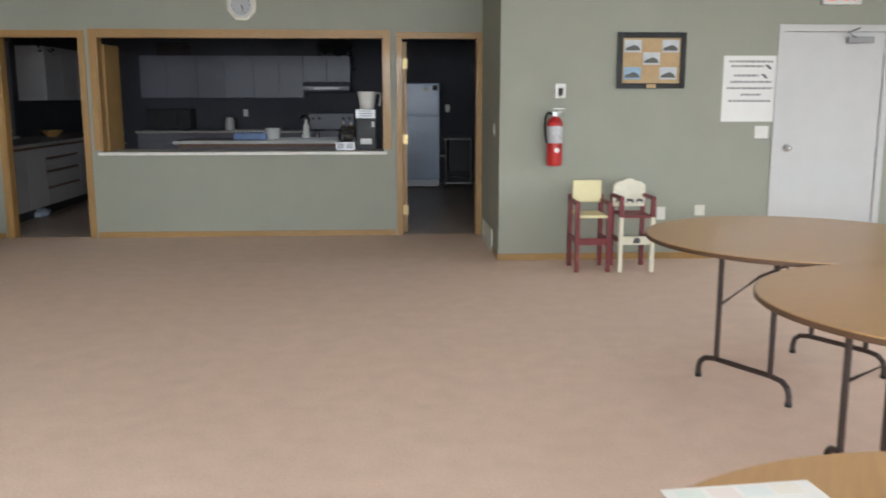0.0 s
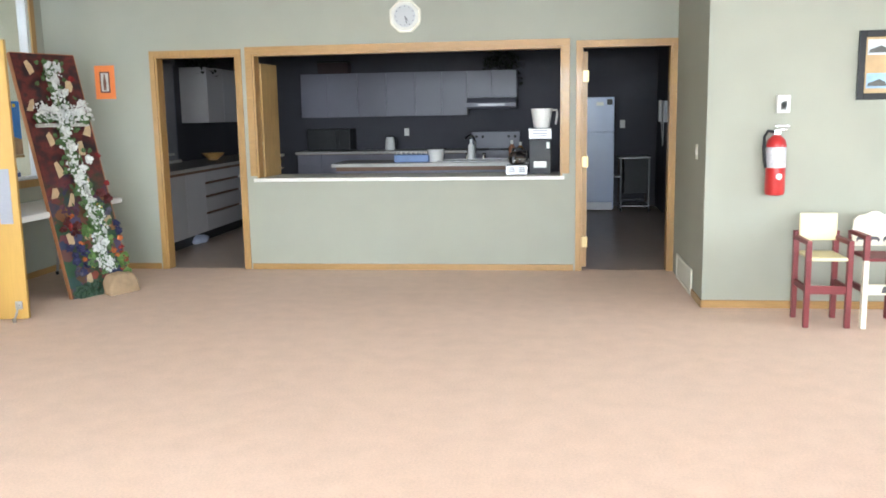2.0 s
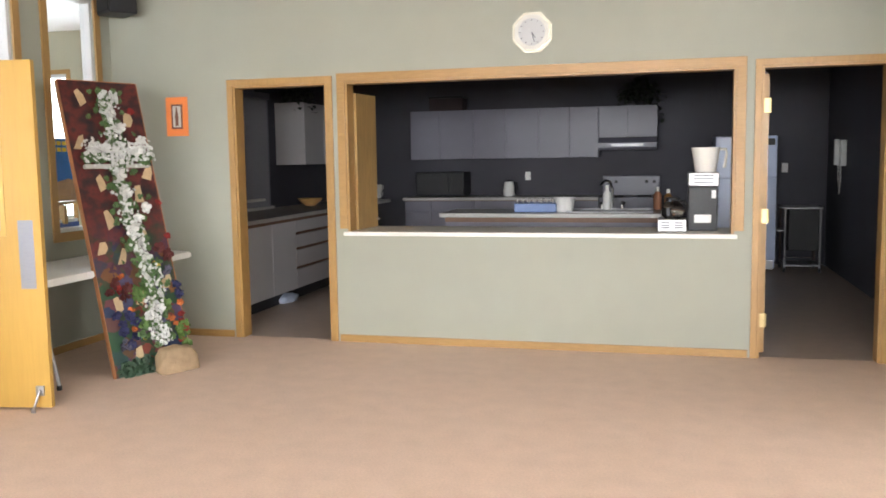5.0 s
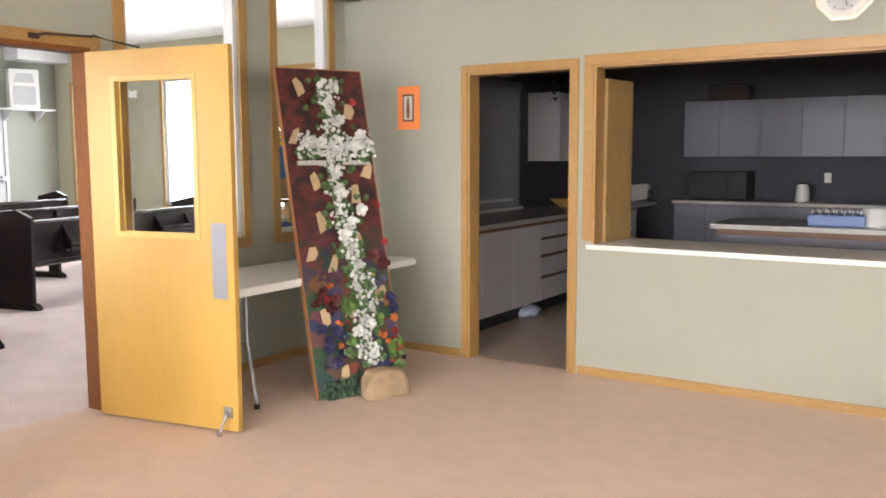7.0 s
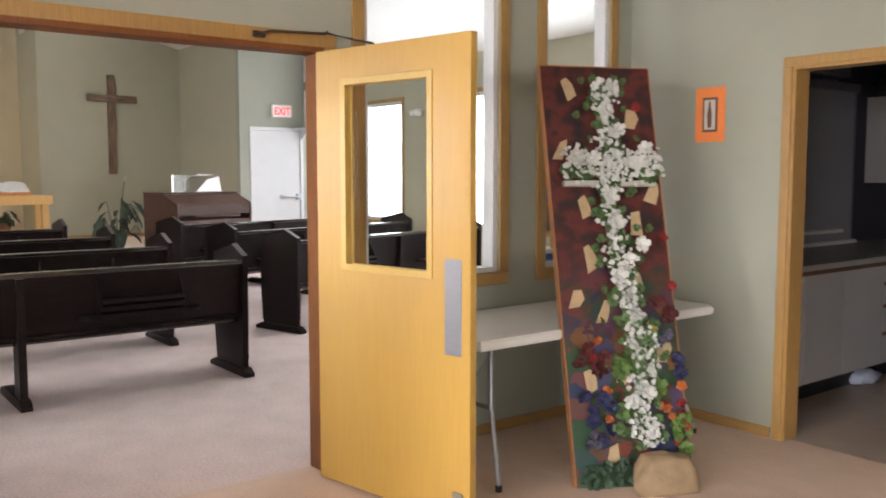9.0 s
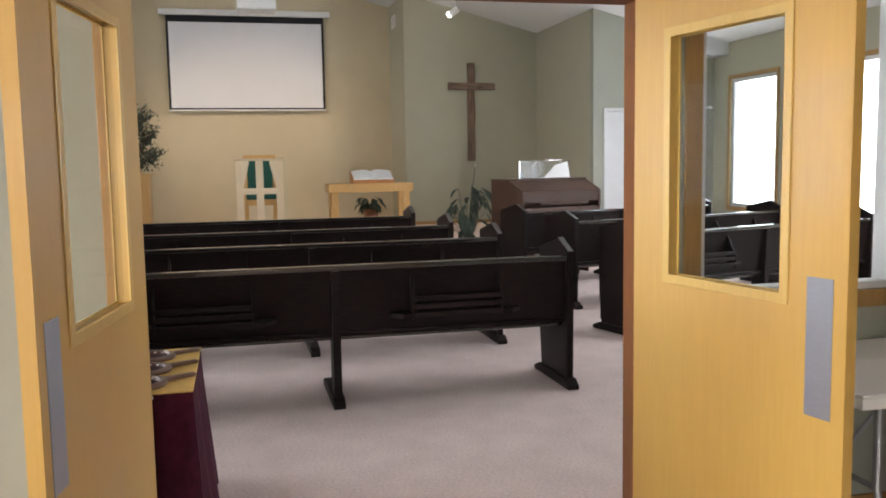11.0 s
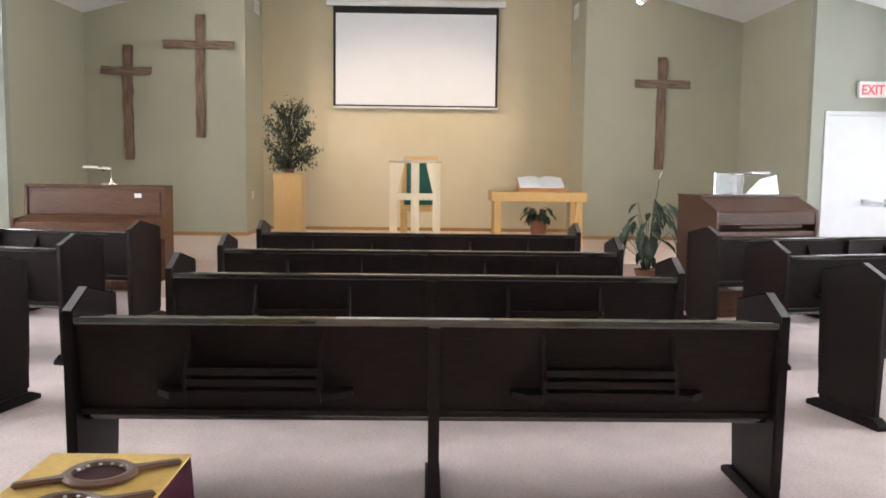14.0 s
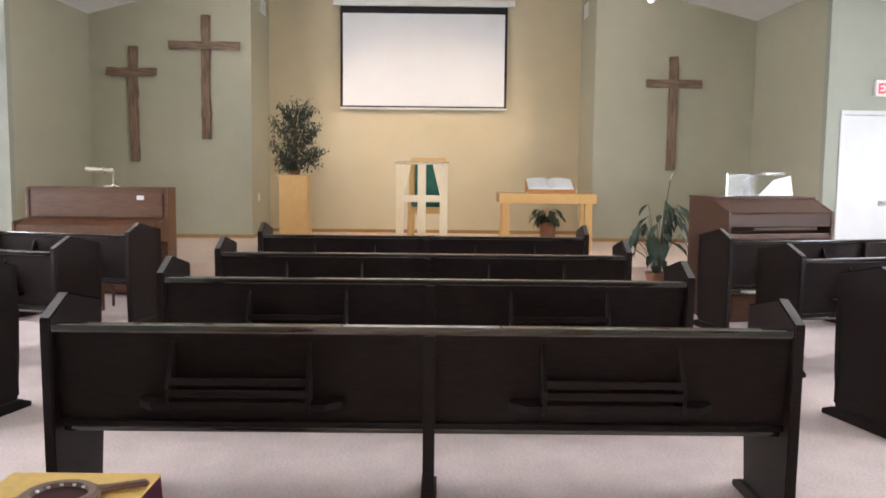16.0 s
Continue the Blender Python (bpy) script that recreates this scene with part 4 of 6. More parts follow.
for s in (-1, 1):
    y = s * 0.69
    leg = part("leg_frame", pipe(bmesh.new(), [(-0.26, y, 0.0), (-0.25, y, 0.08), (-0.22, y, 0.3), (-0.22, y, 0.67)], 0.013), GREYTUBE, ft, smooth=True)
    part("leg", pipe(bmesh.new(), [(0.34, y + s * 0.05, 0.0), (0.33, y + s * 0.045, 0.06), (0.23, y, 0.34), (0.22, y, 0.36), (0.22, y, 0.67)], 0.013), GREYTUBE, leg, smooth=True)
    part("crossbar", rod(bmesh.new(), (-0.22, y, 0.36), (0.22, y, 0.36), 0.011), GREYTUBE, leg, smooth=True)
    part("brace", rod(bmesh.new(), (0, y, 0.36), (0, y - s * 0.3, 0.67), 0.008), GREYTUBE, leg, smooth=True)
    for x, dy in ((-0.26, 0), (0.34, s * 0.05)):
        part("foot_cap", rod(bmesh.new(), (x, y + dy, 0), (x, y + dy, 0.03), 0.017), BLACK, leg)

O, A, T = Vector((-4.587, 7.769, 0.0)), Vector((-4.349, 8.319, 0.0)), Vector((-5.089, 7.986, 2.018))
U = (A - O).normalized()
Vv = (T - O) - (T - O).dot(U) * U
PH, PW = Vv.length, 0.6
Vv.normalize()
Nn = U.cross(Vv)
mural = new("flower_mural")
mural.matrix_world = Matrix(((U.x, Vv.x, Nn.x, O.x), (U.y, Vv.y, Nn.y, O.y), (U.z, Vv.z, Nn.z, O.z + 0.004), (0, 0, 0, 1)))
mural.empty_display_size = 0.1
tagged(mural, "tall leaning mural board with a cross of white flowers", "mural")
MUR = bpy.data.materials.new("painted_mural")
MUR.use_nodes = True
n, l = MUR.node_tree.nodes, MUR.node_tree.links
tc, sep = n.new("ShaderNodeTexCoord"), n.new("ShaderNodeSeparateXYZ")
l.new(tc.outputs["Object"], sep.inputs[0])
nz = n.new("ShaderNodeTexNoise")
nz.inputs["Scale"].default_value, nz.inputs["Detail"].default_value = 9, 5
l.new(tc.outputs["Object"], nz.inputs["Vector"])
top = n.new("ShaderNodeValToRGB")
for pos, c in ((0.34, (0.010, 0.007, 0.010)), (0.47, (0.055, 0.010, 0.009)), (0.58, (0.12, 0.016, 0.012)), (0.70, (0.04, 0.012, 0.012))):
    e = top.color_ramp.elements.new(pos)
    e.color = (*c, 1)
top.color_ramp.elements.remove(top.color_ramp.elements[0])
top.color_ramp.elements[-1].color = (0.03, 0.012, 0.014, 1)
l.new(nz.outputs[0], top.inputs[0])
vor = n.new("ShaderNodeTexVoronoi")
vor.inputs["Scale"].default_value = 10
warp, smear = n.new("ShaderNodeTexNoise"), n.new("ShaderNodeVectorMath")
warp.inputs["Scale"].default_value, warp.inputs["Detail"].default_value = 14, 4
smear.operation = "MULTIPLY_ADD"
smear.inputs[1].default_value = (0.16, 0.16, 0.16)
l.new(tc.outputs["Object"], warp.inputs["Vector"])
l.new(warp.outputs["Color"], smear.inputs[0])
l.new(tc.outputs["Object"], smear.inputs[2])
l.new(smear.outputs[0], vor.inputs["Vector"])
sepc = n.new("ShaderNodeSeparateColor")
l.new(vor.outputs["Color"], sepc.inputs[0])
low = n.new("ShaderNodeValToRGB")
low.color_ramp.interpolation = "EASE"
for pos, c in ((0.0, (0.02, 0.03, 0.10)), (0.25, (0.02, 0.07, 0.03)), (0.45, (0.18, 0.035, 0.02)), (0.6, (0.05, 0.05, 0.12)), (0.75, (0.03, 0.05, 0.02)), (0.88, (0.25, 0.10, 0.03))):
    e = low.color_ramp.elements.new(pos)
    e.color = (*c, 1)
low.color_ramp.elements.remove(low.color_ramp.elements[0])
low.color_ramp.elements[-1].color = (0.06, 0.02, 0.05, 1)
l.new(sepc.outputs[0], low.inputs[0])
mr = n.new("ShaderNodeMapRange")
mr.inputs["From Min"].default_value, mr.inputs["From Max"].default_value = 0.55, 1.15
wob = n.new("ShaderNodeMath")
wob.operation = "MULTIPLY_ADD"
wob.inputs[1].default_value = 0.7
l.new(nz.outputs[0], wob.inputs[0])
off = n.new("ShaderNodeMath")
off.operation = "SUBTRACT"
off.inputs[1].default_value = 0.35
l.new(sep.outputs[1], off.inputs[0])
l.new(off.outputs[0], wob.inputs[2])
l.new(wob.outputs[0], mr.inputs[0])
mx = n.new("ShaderNodeMix")
mx.data_type = "RGBA"
l.new(mr.outputs[0], mx.inputs[0])
l.new(low.outputs[0], mx.inputs[6])
l.new(top.outputs[0], mx.inputs[7])
l.new(mx.outputs[2], n["Principled BSDF"].inputs["Base Color"])
n["Principled BSDF"].inputs["Roughness"].default_value = 0.55
part("board", cube(0, PW, 0, PH, -0.035, 0.0), MUR, mural, "dark red and multicoloured painted board")
bm = bmesh.new()
for a, b, c, d in ((-0.006, 0, 0, PH), (PW, PW + 0.006, 0, PH), (0, PW, PH, PH + 0.006)):
    box(bm, a, b, c, d, -0.037, 0.002)
part("edge_strip", bm, mat("orange_brown_edge", (0.36, 0.15, 0.06), 0.6, var=0.2, scale=20, stretch=(5, 0.6, 5)), mural, "orange-brown wooden edge strip")
SCRAP = mat("tan_paper_scrap", (0.50, 0.37, 0.22), 0.85, var=0.12, scale=30)
rng = random.Random(11)
scraps = [(0.14, 1.97), (0.477, 1.81), (0.073, 1.647), (0.167, 1.352), (0.172, 1.089), (0.443, 1.264), (0.55, 1.42), (0.083, 0.888), (0.219, 0.818), (0.112, 0.487), (0.415, 0.984), (0.193, 0.136), (0.52, 0.62), (0.30, 0.52)]
for x, y in scraps:
    w, h, a0 = rng.uniform(0.026, 0.038), rng.uniform(0.05, 0.068), rng.uniform(-0.45, 0.45)
    pts = [(px * math.cos(a0) - py * math.sin(a0) + x, px * math.sin(a0) + py * math.cos(a0) + y) for px, py in ((-w, -h), (w * rng.uniform(0.5, 1.2), -h * rng.uniform(0.6, 1)), (w * rng.uniform(0.8, 1.2), h * 0.2), (w * rng.uniform(0.4, 1), h), (-w * rng.uniform(0.2, 1), h * rng.uniform(0.6, 1)))]
    part("paper_scrap", prism(bmesh.new(), pts, "z", 0.002, 0.005), SCRAP, mural)
FOAM = mat("white_foam", (0.50, 0.50, 0.45), 0.8, var=0.08)
STEM = [(0.369, 0.18), (0.339, 0.384), (0.392, 0.528), (0.368, 0.711), (0.327, 0.897), (0.306, 1.113), (0.29, 1.364), (0.31, 1.65), (0.302, 2.0)]


def stem_x(y):
    """Where the flower cross's upright runs at the height y of the board."""
    for (xa, ya), (xb, yb) in zip(STEM, STEM[1:]):
        if y <= yb:
            return xa + (xb - xa) * max(0.0, (y - ya) / (yb - ya))
    return STEM[-1][0]


MOSS = mat("moss_backing", (0.16, 0.20, 0.11), 0.9, var=0.5, scale=30)
part("cross_upright", pipe(bmesh.new(), [(x, y, 0.014) for x, y in STEM], 0.03, 8), MOSS, mural)
part("cross_arm", cube(0.06, 0.562, 1.452, 1.48, 0.002, 0.036, 0.006), FOAM, mural)


def blossoms(name, spots, material, parent, size, rng, petals=5, label="", kind=""):
    """Small open flowers, each a ring of cupped petals."""
    vs, fs = [], []
    for x, y, z in spots:
        r = size * rng.uniform(0.7, 1.25)
        tilt = Euler((rng.uniform(-0.6, 0.6), rng.uniform(-0.6, 0.6), rng.uniform(0, 6.28))).to_matrix()
        o = Vector((x, y, z))
        for k in range(petals):
            a = 2 * math.pi * k / petals
            w = math.pi / petals * 0.95
            lift = 0.35 * r * rng.uniform(0.2, 1.4)
            q = [(0, 0, 0)] + [(k2 * r * math.cos(a + w * j), k2 * r * math.sin(a + w * j), h2) for k2, j, h2 in ((0.7, -1.0, 0.28 * r), (0.98, -0.5, lift), (0.98, 0.5, lift), (0.7, 1.0, 0.28 * r))]
            b = len(vs)
            vs += [tuple(o + tilt @ Vector(p)) for p in q]
            fs.append((b, b + 1, b + 2, b + 3, b + 4))
    me = bpy.data.meshes.new(name)
    me.from_pydata(vs, [], fs)
    me.materials.append(material)
    ob = new(name, me)
    ob.parent = parent
    return tagged(ob, label, kind=kind)


PETAL = mat("white_silk_petal", (0.60, 0.61, 0.59), 0.7, var=0.12, scale=20)
GREENLEAF = mat("silk_leaf_green", (0.06, 0.12, 0.035), 0.6, var=0.35, scale=20)
rng = random.Random(5)
spots = []
for i in range(620):
    y = rng.uniform(0.17, 2.0)
    spread = 0.035 + 0.012 * math.sin(y * 13) + 0.01 * math.sin(y * 31)
    spots.append((stem_x(y) + max(-0.085, min(0.085, rng.gauss(0, spread))), y, rng.uniform(0.03, 0.08)))
for i in range(260):
    x = rng.uniform(0.05, 0.59)
    spots.append((x, 1.55 + rng.gauss(0, 0.036) + 0.03 * abs(x - 0.31), rng.uniform(0.035, 0.085)))
blossoms("blossom_mass", spots, PETAL, mural, 0.0135, rng, label="mass of small white silk flowers", kind="stuff")
for x, y in ((0.249, 1.957), (0.348, 1.942), (0.354, 1.73), (0.275, 1.38), (0.302, 1.254), (0.419, 1.139), (0.274, 0.992), (0.361, 0.787), (0.311, 0.655), (0.406, 0.512), (0.376, 0.419), (0.291, 0.388), (0.383, 0.232), (0.201, 1.572), (0.494, 1.631), (0.30, 1.84), (0.33, 1.6), (0.45, 1.56), (0.11, 1.585), (0.33, 0.9), (0.34, 1.07)):
    blossoms("large_blossom", [(x, y, 0.07), (x + 0.004, y + 0.004, 0.08)], PETAL, mural, rng.uniform(0.03, 0.046), rng, 5)
blossoms("greenery", [(stem_x(y) + rng.gauss(0, 0.055), y, rng.uniform(0.025, 0.055)) for y in [rng.uniform(0.17, 2.02) for i in range(260)]] + [(rng.uniform(0.06, 0.58), 1.525 + rng.gauss(0, 0.02), 0.04) for i in range(90)], GREENLEAF, mural, 0.026, rng, 3, "green silk leaves among the flowers", "stuff")
FLOWERS = [("orange", (0.40, 0.10, 0.02), 0.020, ((0.497, 0.339), (0.514, 0.293), (0.187, 0.451), (0.184, 0.311), (0.59, 0.443), (0.162, 0.681), (0.47, 0.36), (0.2, 0.43))),
           ("red", (0.22, 0.012, 0.01), 0.024, ((0.575, 0.361), (0.585, 0.255), (0.54, 0.177), (0.126, 0.595), (0.59, 0.94), (0.493, 1.876), (0.57, 1.195), (0.56, 0.3))),
           ("dark_red", (0.075, 0.01, 0.009), 0.04, ((0.1, 0.642), (0.152, 0.549), (0.19, 0.6), (0.06, 0.58), (0.5, 0.86), (0.56, 0.8))),
           ("blue", (0.018, 0.02, 0.075), 0.034, ((0.164, 0.4), (0.11, 0.347), (0.192, 0.252), (0.575, 0.573), (0.58, 0.51), (0.08, 0.42), (0.15, 0.2), (0.21, 0.36), (0.1, 0.3))),
           ("lilac", (0.07, 0.065, 0.10), 0.024, ((0.095, 0.233), (0.121, 0.187), (0.07, 0.2), (0.49, 0.66), (0.54, 0.69))),
           ("yellow", (0.48, 0.36, 0.06), 0.018, ((0.456, 0.75), (0.249, 0.246), (0.475, 0.73))),
           ("green", (0.09, 0.17, 0.04), 0.045, ((0.235, 0.571), (0.335, 0.593), (0.26, 0.54), (0.46, 0.44), (0.27, 0.34)))]
for nm, c, size, places in FLOWERS:
    m = mat(nm + "_silk_petal", c, 0.75, var=0.25, scale=30)
    for x, y in places:
        blossoms("silk_flower", [(x + rng.gauss(0, 0.006), y + rng.gauss(0, 0.006), 0.012 + 0.008 * k) for k in range(3)], m, mural, size * rng.uniform(0.85, 1.15), rng, 5)
blossoms("leaf_spray", [(rng.uniform(0.53, 0.6), rng.uniform(0.06, 0.3), rng.uniform(0.0, 0.03)) for i in range(26)], mat("bright_silk_leaf", (0.10, 0.20, 0.04), 0.6, var=0.3, scale=20), mural, 0.034, rng, 3, "bright green silk leaves along the edge", "stuff")
blossoms("leaf_spray", [(rng.uniform(0.02, 0.27), rng.uniform(0.01, 0.09), 0.015) for i in range(34)], mat("dark_silk_leaf", (0.02, 0.055, 0.025), 0.6, var=0.4, scale=20), mural, 0.036, rng, 3, "dark green silk leaves along the foot", "stuff")

bm = bmesh.new()
bmesh.ops.create_icosphere(bm, subdivisions=4, radius=1)
for v in bm.verts:
    c = v.co.copy()
    k = 1 + 0.14 * noise.noise(c * 1.4) + 0.05 * noise.noise(c * 4)
    q = max(abs(c.x), abs(c.y), abs(c.z)) ** 0.55
    up = c.z / q * 0.10 * k
    taper = 1 - 0.2 * (up / 0.10)
    v.co = Vector((c.x / q * 0.08 * k * taper, c.y / q * 0.145 * k * taper, max(up, -0.08) + 0.08))
st = solid("stone", bm, STONE, "rounded tan sandstone block on the carpet", "stone", smooth=True)
st.matrix_world = pose(-4.33, 8.085, 0, 0, 0, -26)

po = thing("wall_poster", (-4.925, YK, 1.817), "orange card with a brown framed white bottle print", "poster")
part("card", cube(-0.1, 0.1, -0.004, -0.001, -0.158, 0.158), ORANGE, po)
part("inner_print", cube(-0.05, 0.05, -0.0062, -0.0042, -0.1, 0.1), BROWNCARD, po)
part("inner_panel", cube(-0.036, 0.036, -0.0082, -0.0064, -0.085, 0.085), mat("grey_card", (0.55, 0.52, 0.48), 0.8, var=0.05), po)
part("figure_print", prism(bmesh.new(), [(-0.012, -0.075), (0.012, -0.075), (0.016, 0.0), (0.008, 0.045), (0.006, 0.075), (-0.006, 0.075), (-0.008, 0.045), (-0.016, 0.0)], "y", -0.0102, -0.0084), BROWNCARD, po)

sp = thing("wall_speaker", (-5.29, 9.0, 2.62), "black loudspeaker hung near the corner", "speaker", rz=-35)
part("cabinet", cube(-0.14, 0.14, -0.11, 0.11, 0, 0.40, 0.012), BLACK, sp)
part("grille", cube(-0.125, 0.125, -0.118, -0.11, 0.015, 0.385, 0.006), mat("black_grille", (0.015, 0.015, 0.016), 0.8, var=0.3, scale=150), sp)
part("bracket", cube(-0.03, 0.03, 0.11, 0.16, 0.16, 0.24, 0.004), BROWNMETAL, sp)

# display leaning on the window sill, sanctuary side
dp = thing("display_poster", (-5.70, 8.72, 0.95), "blue poster with yellow lettering bars and a sandy beach", "poster")
part("backing_board", cube(-0.012, 0.0, -0.28, 0.28, 0.2, 0.70), mat("poster_blue", (0.03, 0.17, 0.50), 0.5, var=0.2, scale=5), dp)
bm = bmesh.new()
for a, b, z in ((-0.25, 0.2, 0.66), (-0.25, 0.1, 0.61)):
    x = a
    while x < b:
        box(bm, 0.001, 0.003, x, x + 0.045, z - 0.016, z + 0.016)
        x += 0.06
part("lettering_bars", bm, mat("poster_yellow", (0.85, 0.58, 0.05), 0.6, var=0.05), dp)
part("sand_print", prism(bmesh.new(), [(-0.28, 0.2), (0.28, 0.2), (0.28, 0.34), (0.1, 0.38), (-0.05, 0.35), (-0.2, 0.4), (-0.28, 0.36)], "x", 0.001, 0.0035), mat("poster_sand", (0.42, 0.24, 0.12), 0.6, var=0.2, scale=14), dp)
part("shelf", cube(-0.2, 0.0, -0.3, 0.3, 0.17, 0.195, 0.003), OAK_H, dp)
part("shelf_bracket", cube(-0.02, 0.04, -0.02, 0.02, 0.02, 0.17), OAK, dp)
bk = thing("book_stack", (-5.78, 8.74, 0.93), "stack of blue and white booklets on the ledge", "books")
part("ledge_cover", cube(-0.1, 0.1, -0.16, 0.16, 0.0, 0.05, 0.004), mat("booklet_blue", (0.05, 0.09, 0.28), 0.6, var=0.15), bk)
part("white_booklet", cube(-0.09, 0.095, -0.15, 0.15, 0.05, 0.075, 0.003), PAPER, bk)


# ---- things of the kitchen ----
structure("hatch_counter", cube(PS[0] - 0.03, PS[1] + 0.02, YK - 0.035, YK + 0.55, 0.851, 0.884, 0.005), COUNTER_W, "pale laminate serving counter in the hatch")
SHUTTER = mat("yellow_oak_board", (0.33, 0.205, 0.075), 0.5, var=0.22, scale=10, big=2.5, stretch=(5, 5, 0.6))
sh = thing("hatch_shutter", (PS[0] + 0.03, YK + 0.128, 0.886), "oak hatch shutter folded back into the kitchen", "shutter", rz=85)
part("panel", cube(0, 0.38, -0.011, 0.011, 0, 1.08, 0.003), SHUTTER, sh)
bm = rod(bmesh.new(), (0.34, -0.011, 0.07), (0.34, -0.05, 0.07), 0.009)
rod(bm, (0.34, -0.05, 0.07), (0.30, -0.052, 0.07), 0.009)
part("handle", bm, CHROME, sh, smooth=True)

cm = thing("coffee_maker", (-0.775, YK + 0.27, 0.884), "black and silver coffee brewer with a warmer plate", "coffee maker")
part("body", cube(-0.105, 0.105, -0.03, 0.16, 0, 0.33, 0.008), BLACK, cm)
part("brew_head", cube(-0.108, 0.108, -0.12, 0.16, 0.33, 0.43, 0.008), STEEL, cm)
for z in (0.36, 0.385, 0.41):
    part("vent_slot", cube(-0.07, 0.07, -0.1225, -0.1205, z - 0.004, z + 0.004), BLACK, cm)
part("label_plate", cube(-0.06, 0.06, -0.033, -0.0305, 0.06, 0.12), PAPER, cm)
part("switch", cube(0.06, 0.09, -0.034, -0.0305, 0.24, 0.3, 0.002), PAPER, cm)
wm = thing("carafe_warmer", (-0.99, YK + 0.25, 0.884), "stainless warmer plate with vent slots", "warmer")
part("body", cube(-0.105, 0.1, -0.11, 0.12, 0, 0.09, 0.006), STEEL, wm)
for x in (-0.05, 0.045):
    for z in (0.03, 0.048, 0.066):
        part("vent_slot", cube(x - 0.03, x + 0.03, -0.1125, -0.1105, z - 0.004, z + 0.004), BLACK, wm)
cf = thing("coffee_carafe", (-0.99, YK + 0.25, 0.975), "glass coffee carafe with black lid", "carafe")
part("glass_bowl", lathe(bmesh.new(), [(0.055, 0), (0.078, 0.02), (0.084, 0.06), (0.07, 0.105), (0.05, 0.125), (0.052, 0.14)], 24), CARAFE, cf, smooth=True)
part("lid", lathe(bmesh.new(), [(0.052, 0.14), (0.052, 0.155), (0.02, 0.16)], 24), BLACK, cf, smooth=True)
part("handle", pipe(bmesh.new(), [(0.05, -0.02, 0.13), (0.09, -0.05, 0.13), (0.1, -0.06, 0.09), (0.09, -0.05, 0.04)], 0.009), BLACK, cf, smooth=True)
pt = thing("plastic_pitcher", (-0.76, YK + 0.26, 1.315), "translucent white plastic pitcher on the brewer", "pitcher")
part("jug", lathe(bmesh.new(), [(0.07, 0), (0.075, 0.01), (0.10, 0.17), (0.102, 0.18)], 24), PLASTIC_W, pt, smooth=True)
part("handle", pipe(bmesh.new(), [(0.09, 0, 0.165), (0.14, 0, 0.165), (0.145, 0, 0.13), (0.13, 0, 0.03)], 0.01), PLASTIC_W, pt, smooth=True)

# island with sink
isl = thing("kitchen_island", (-1.95, 11.2, 0), "laminate kitchen island, colour darkened as shade", "island")
part("carcass", cube(-1.15, 1.0, -0.3, 0.3, 0.1, 0.88), SHADED_LAMINATE, isl)
part("plinth", cube(-1.1, 0.95, -0.25, 0.25, 0, 0.1), BLACK, isl)
structure("island_worktop", cube(-3.15, -0.9, 10.85, 11.55, 0.88, 0.92, 0.005), COUNTER, "speckled grey island worktop")
sk = thing("kitchen_sink", (-1.55, 11.2, 0.921), "steel sink with a gooseneck tap", "sink")
bm = bmesh.new()
for a, b, c, d in ((-0.4, 0.4, -0.25, -0.22), (-0.4, 0.4, 0.22, 0.25), (-0.4, -0.37, -0.22, 0.22), (0.37, 0.4, -0.22, 0.22)):
    box(bm, a, b, c, d, 0, 0.012, 0.004)
part("rim", bm, STEEL, sk)
part("bowl", cube(-0.37, 0.37, -0.22, 0.22, 0.0, 0.003), STEEL, sk)
part("tap", pipe(bmesh.new(), [(0.0, 0.23, 0.01), (0.0, 0.23, 0.2), (-0.02, 0.2, 0.27), (-0.06, 0.12, 0.29), (-0.1, 0.06, 0.25)], 0.013), CHROME, sk, smooth=True)
for x in (-0.1, 0.1):
    part("tap_lever", lathe(bmesh.new(), [(0.02, 0.01), (0.015, 0.05), (0.025, 0.06), (0.02, 0.075)], 12, x, 0.23), CHROME, sk, smooth=True)
dr = thing("dish_rack", (-2.25, 11.15, 0.921), "blue and white dish rack", "dish rack")
part("tray", cube(-0.2, 0.2, -0.15, 0.15, 0, 0.085, 0.01), mat("blue_plastic", (0.12, 0.2, 0.42), 0.4, var=0.1), dr)
for i in range(7):
    x = -0.17 + i * 0.057
    part("wire", pipe(bmesh.new(), [(x, -0.13, 0.03), (x, -0.13, 0.12), (x, 0.13, 0.12), (x, 0.13, 0.03)], 0.004, 6), PLASTIC_W, dr)
tb = thing("plastic_tub", (-1.98, 11.12, 0.921), "white plastic utensil tub", "tub")
part("bowl", lathe(bmesh.new(), [(0.08, 0), (0.1, 0.13), (0.106, 0.14), (0.095, 0.135), (0.075, 0.01)], 20), PLASTIC_W, tb, smooth=True)
for i, (x, h, m) in enumerate(((-1.12, 0.22, POT), (-1.02, 0.2, mat("bottle_amber", (0.25, 0.12, 0.03), 0.3, var=0.1)), (-1.6, 0.24, PLASTIC_W))):
    b = thing("bottle", (x, 11.42, 0.921), "small plastic kitchen bottle on the worktop", "bottle", "bottles by the sink")
    part("body", lathe(bmesh.new(), [(0.035, 0), (0.038, 0.01), (0.038, h * 0.65), (0.015, h * 0.8)], 16), m, b, smooth=True)
    part("cap", lathe(bmesh.new(), [(0.016, h * 0.8), (0.016, h)], 12), PLASTIC_W, b, smooth=True)


kt = thing("electric_kettle", (-3.12, 14.45, 0.921), "white electric kettle on the back worktop", "kettle")
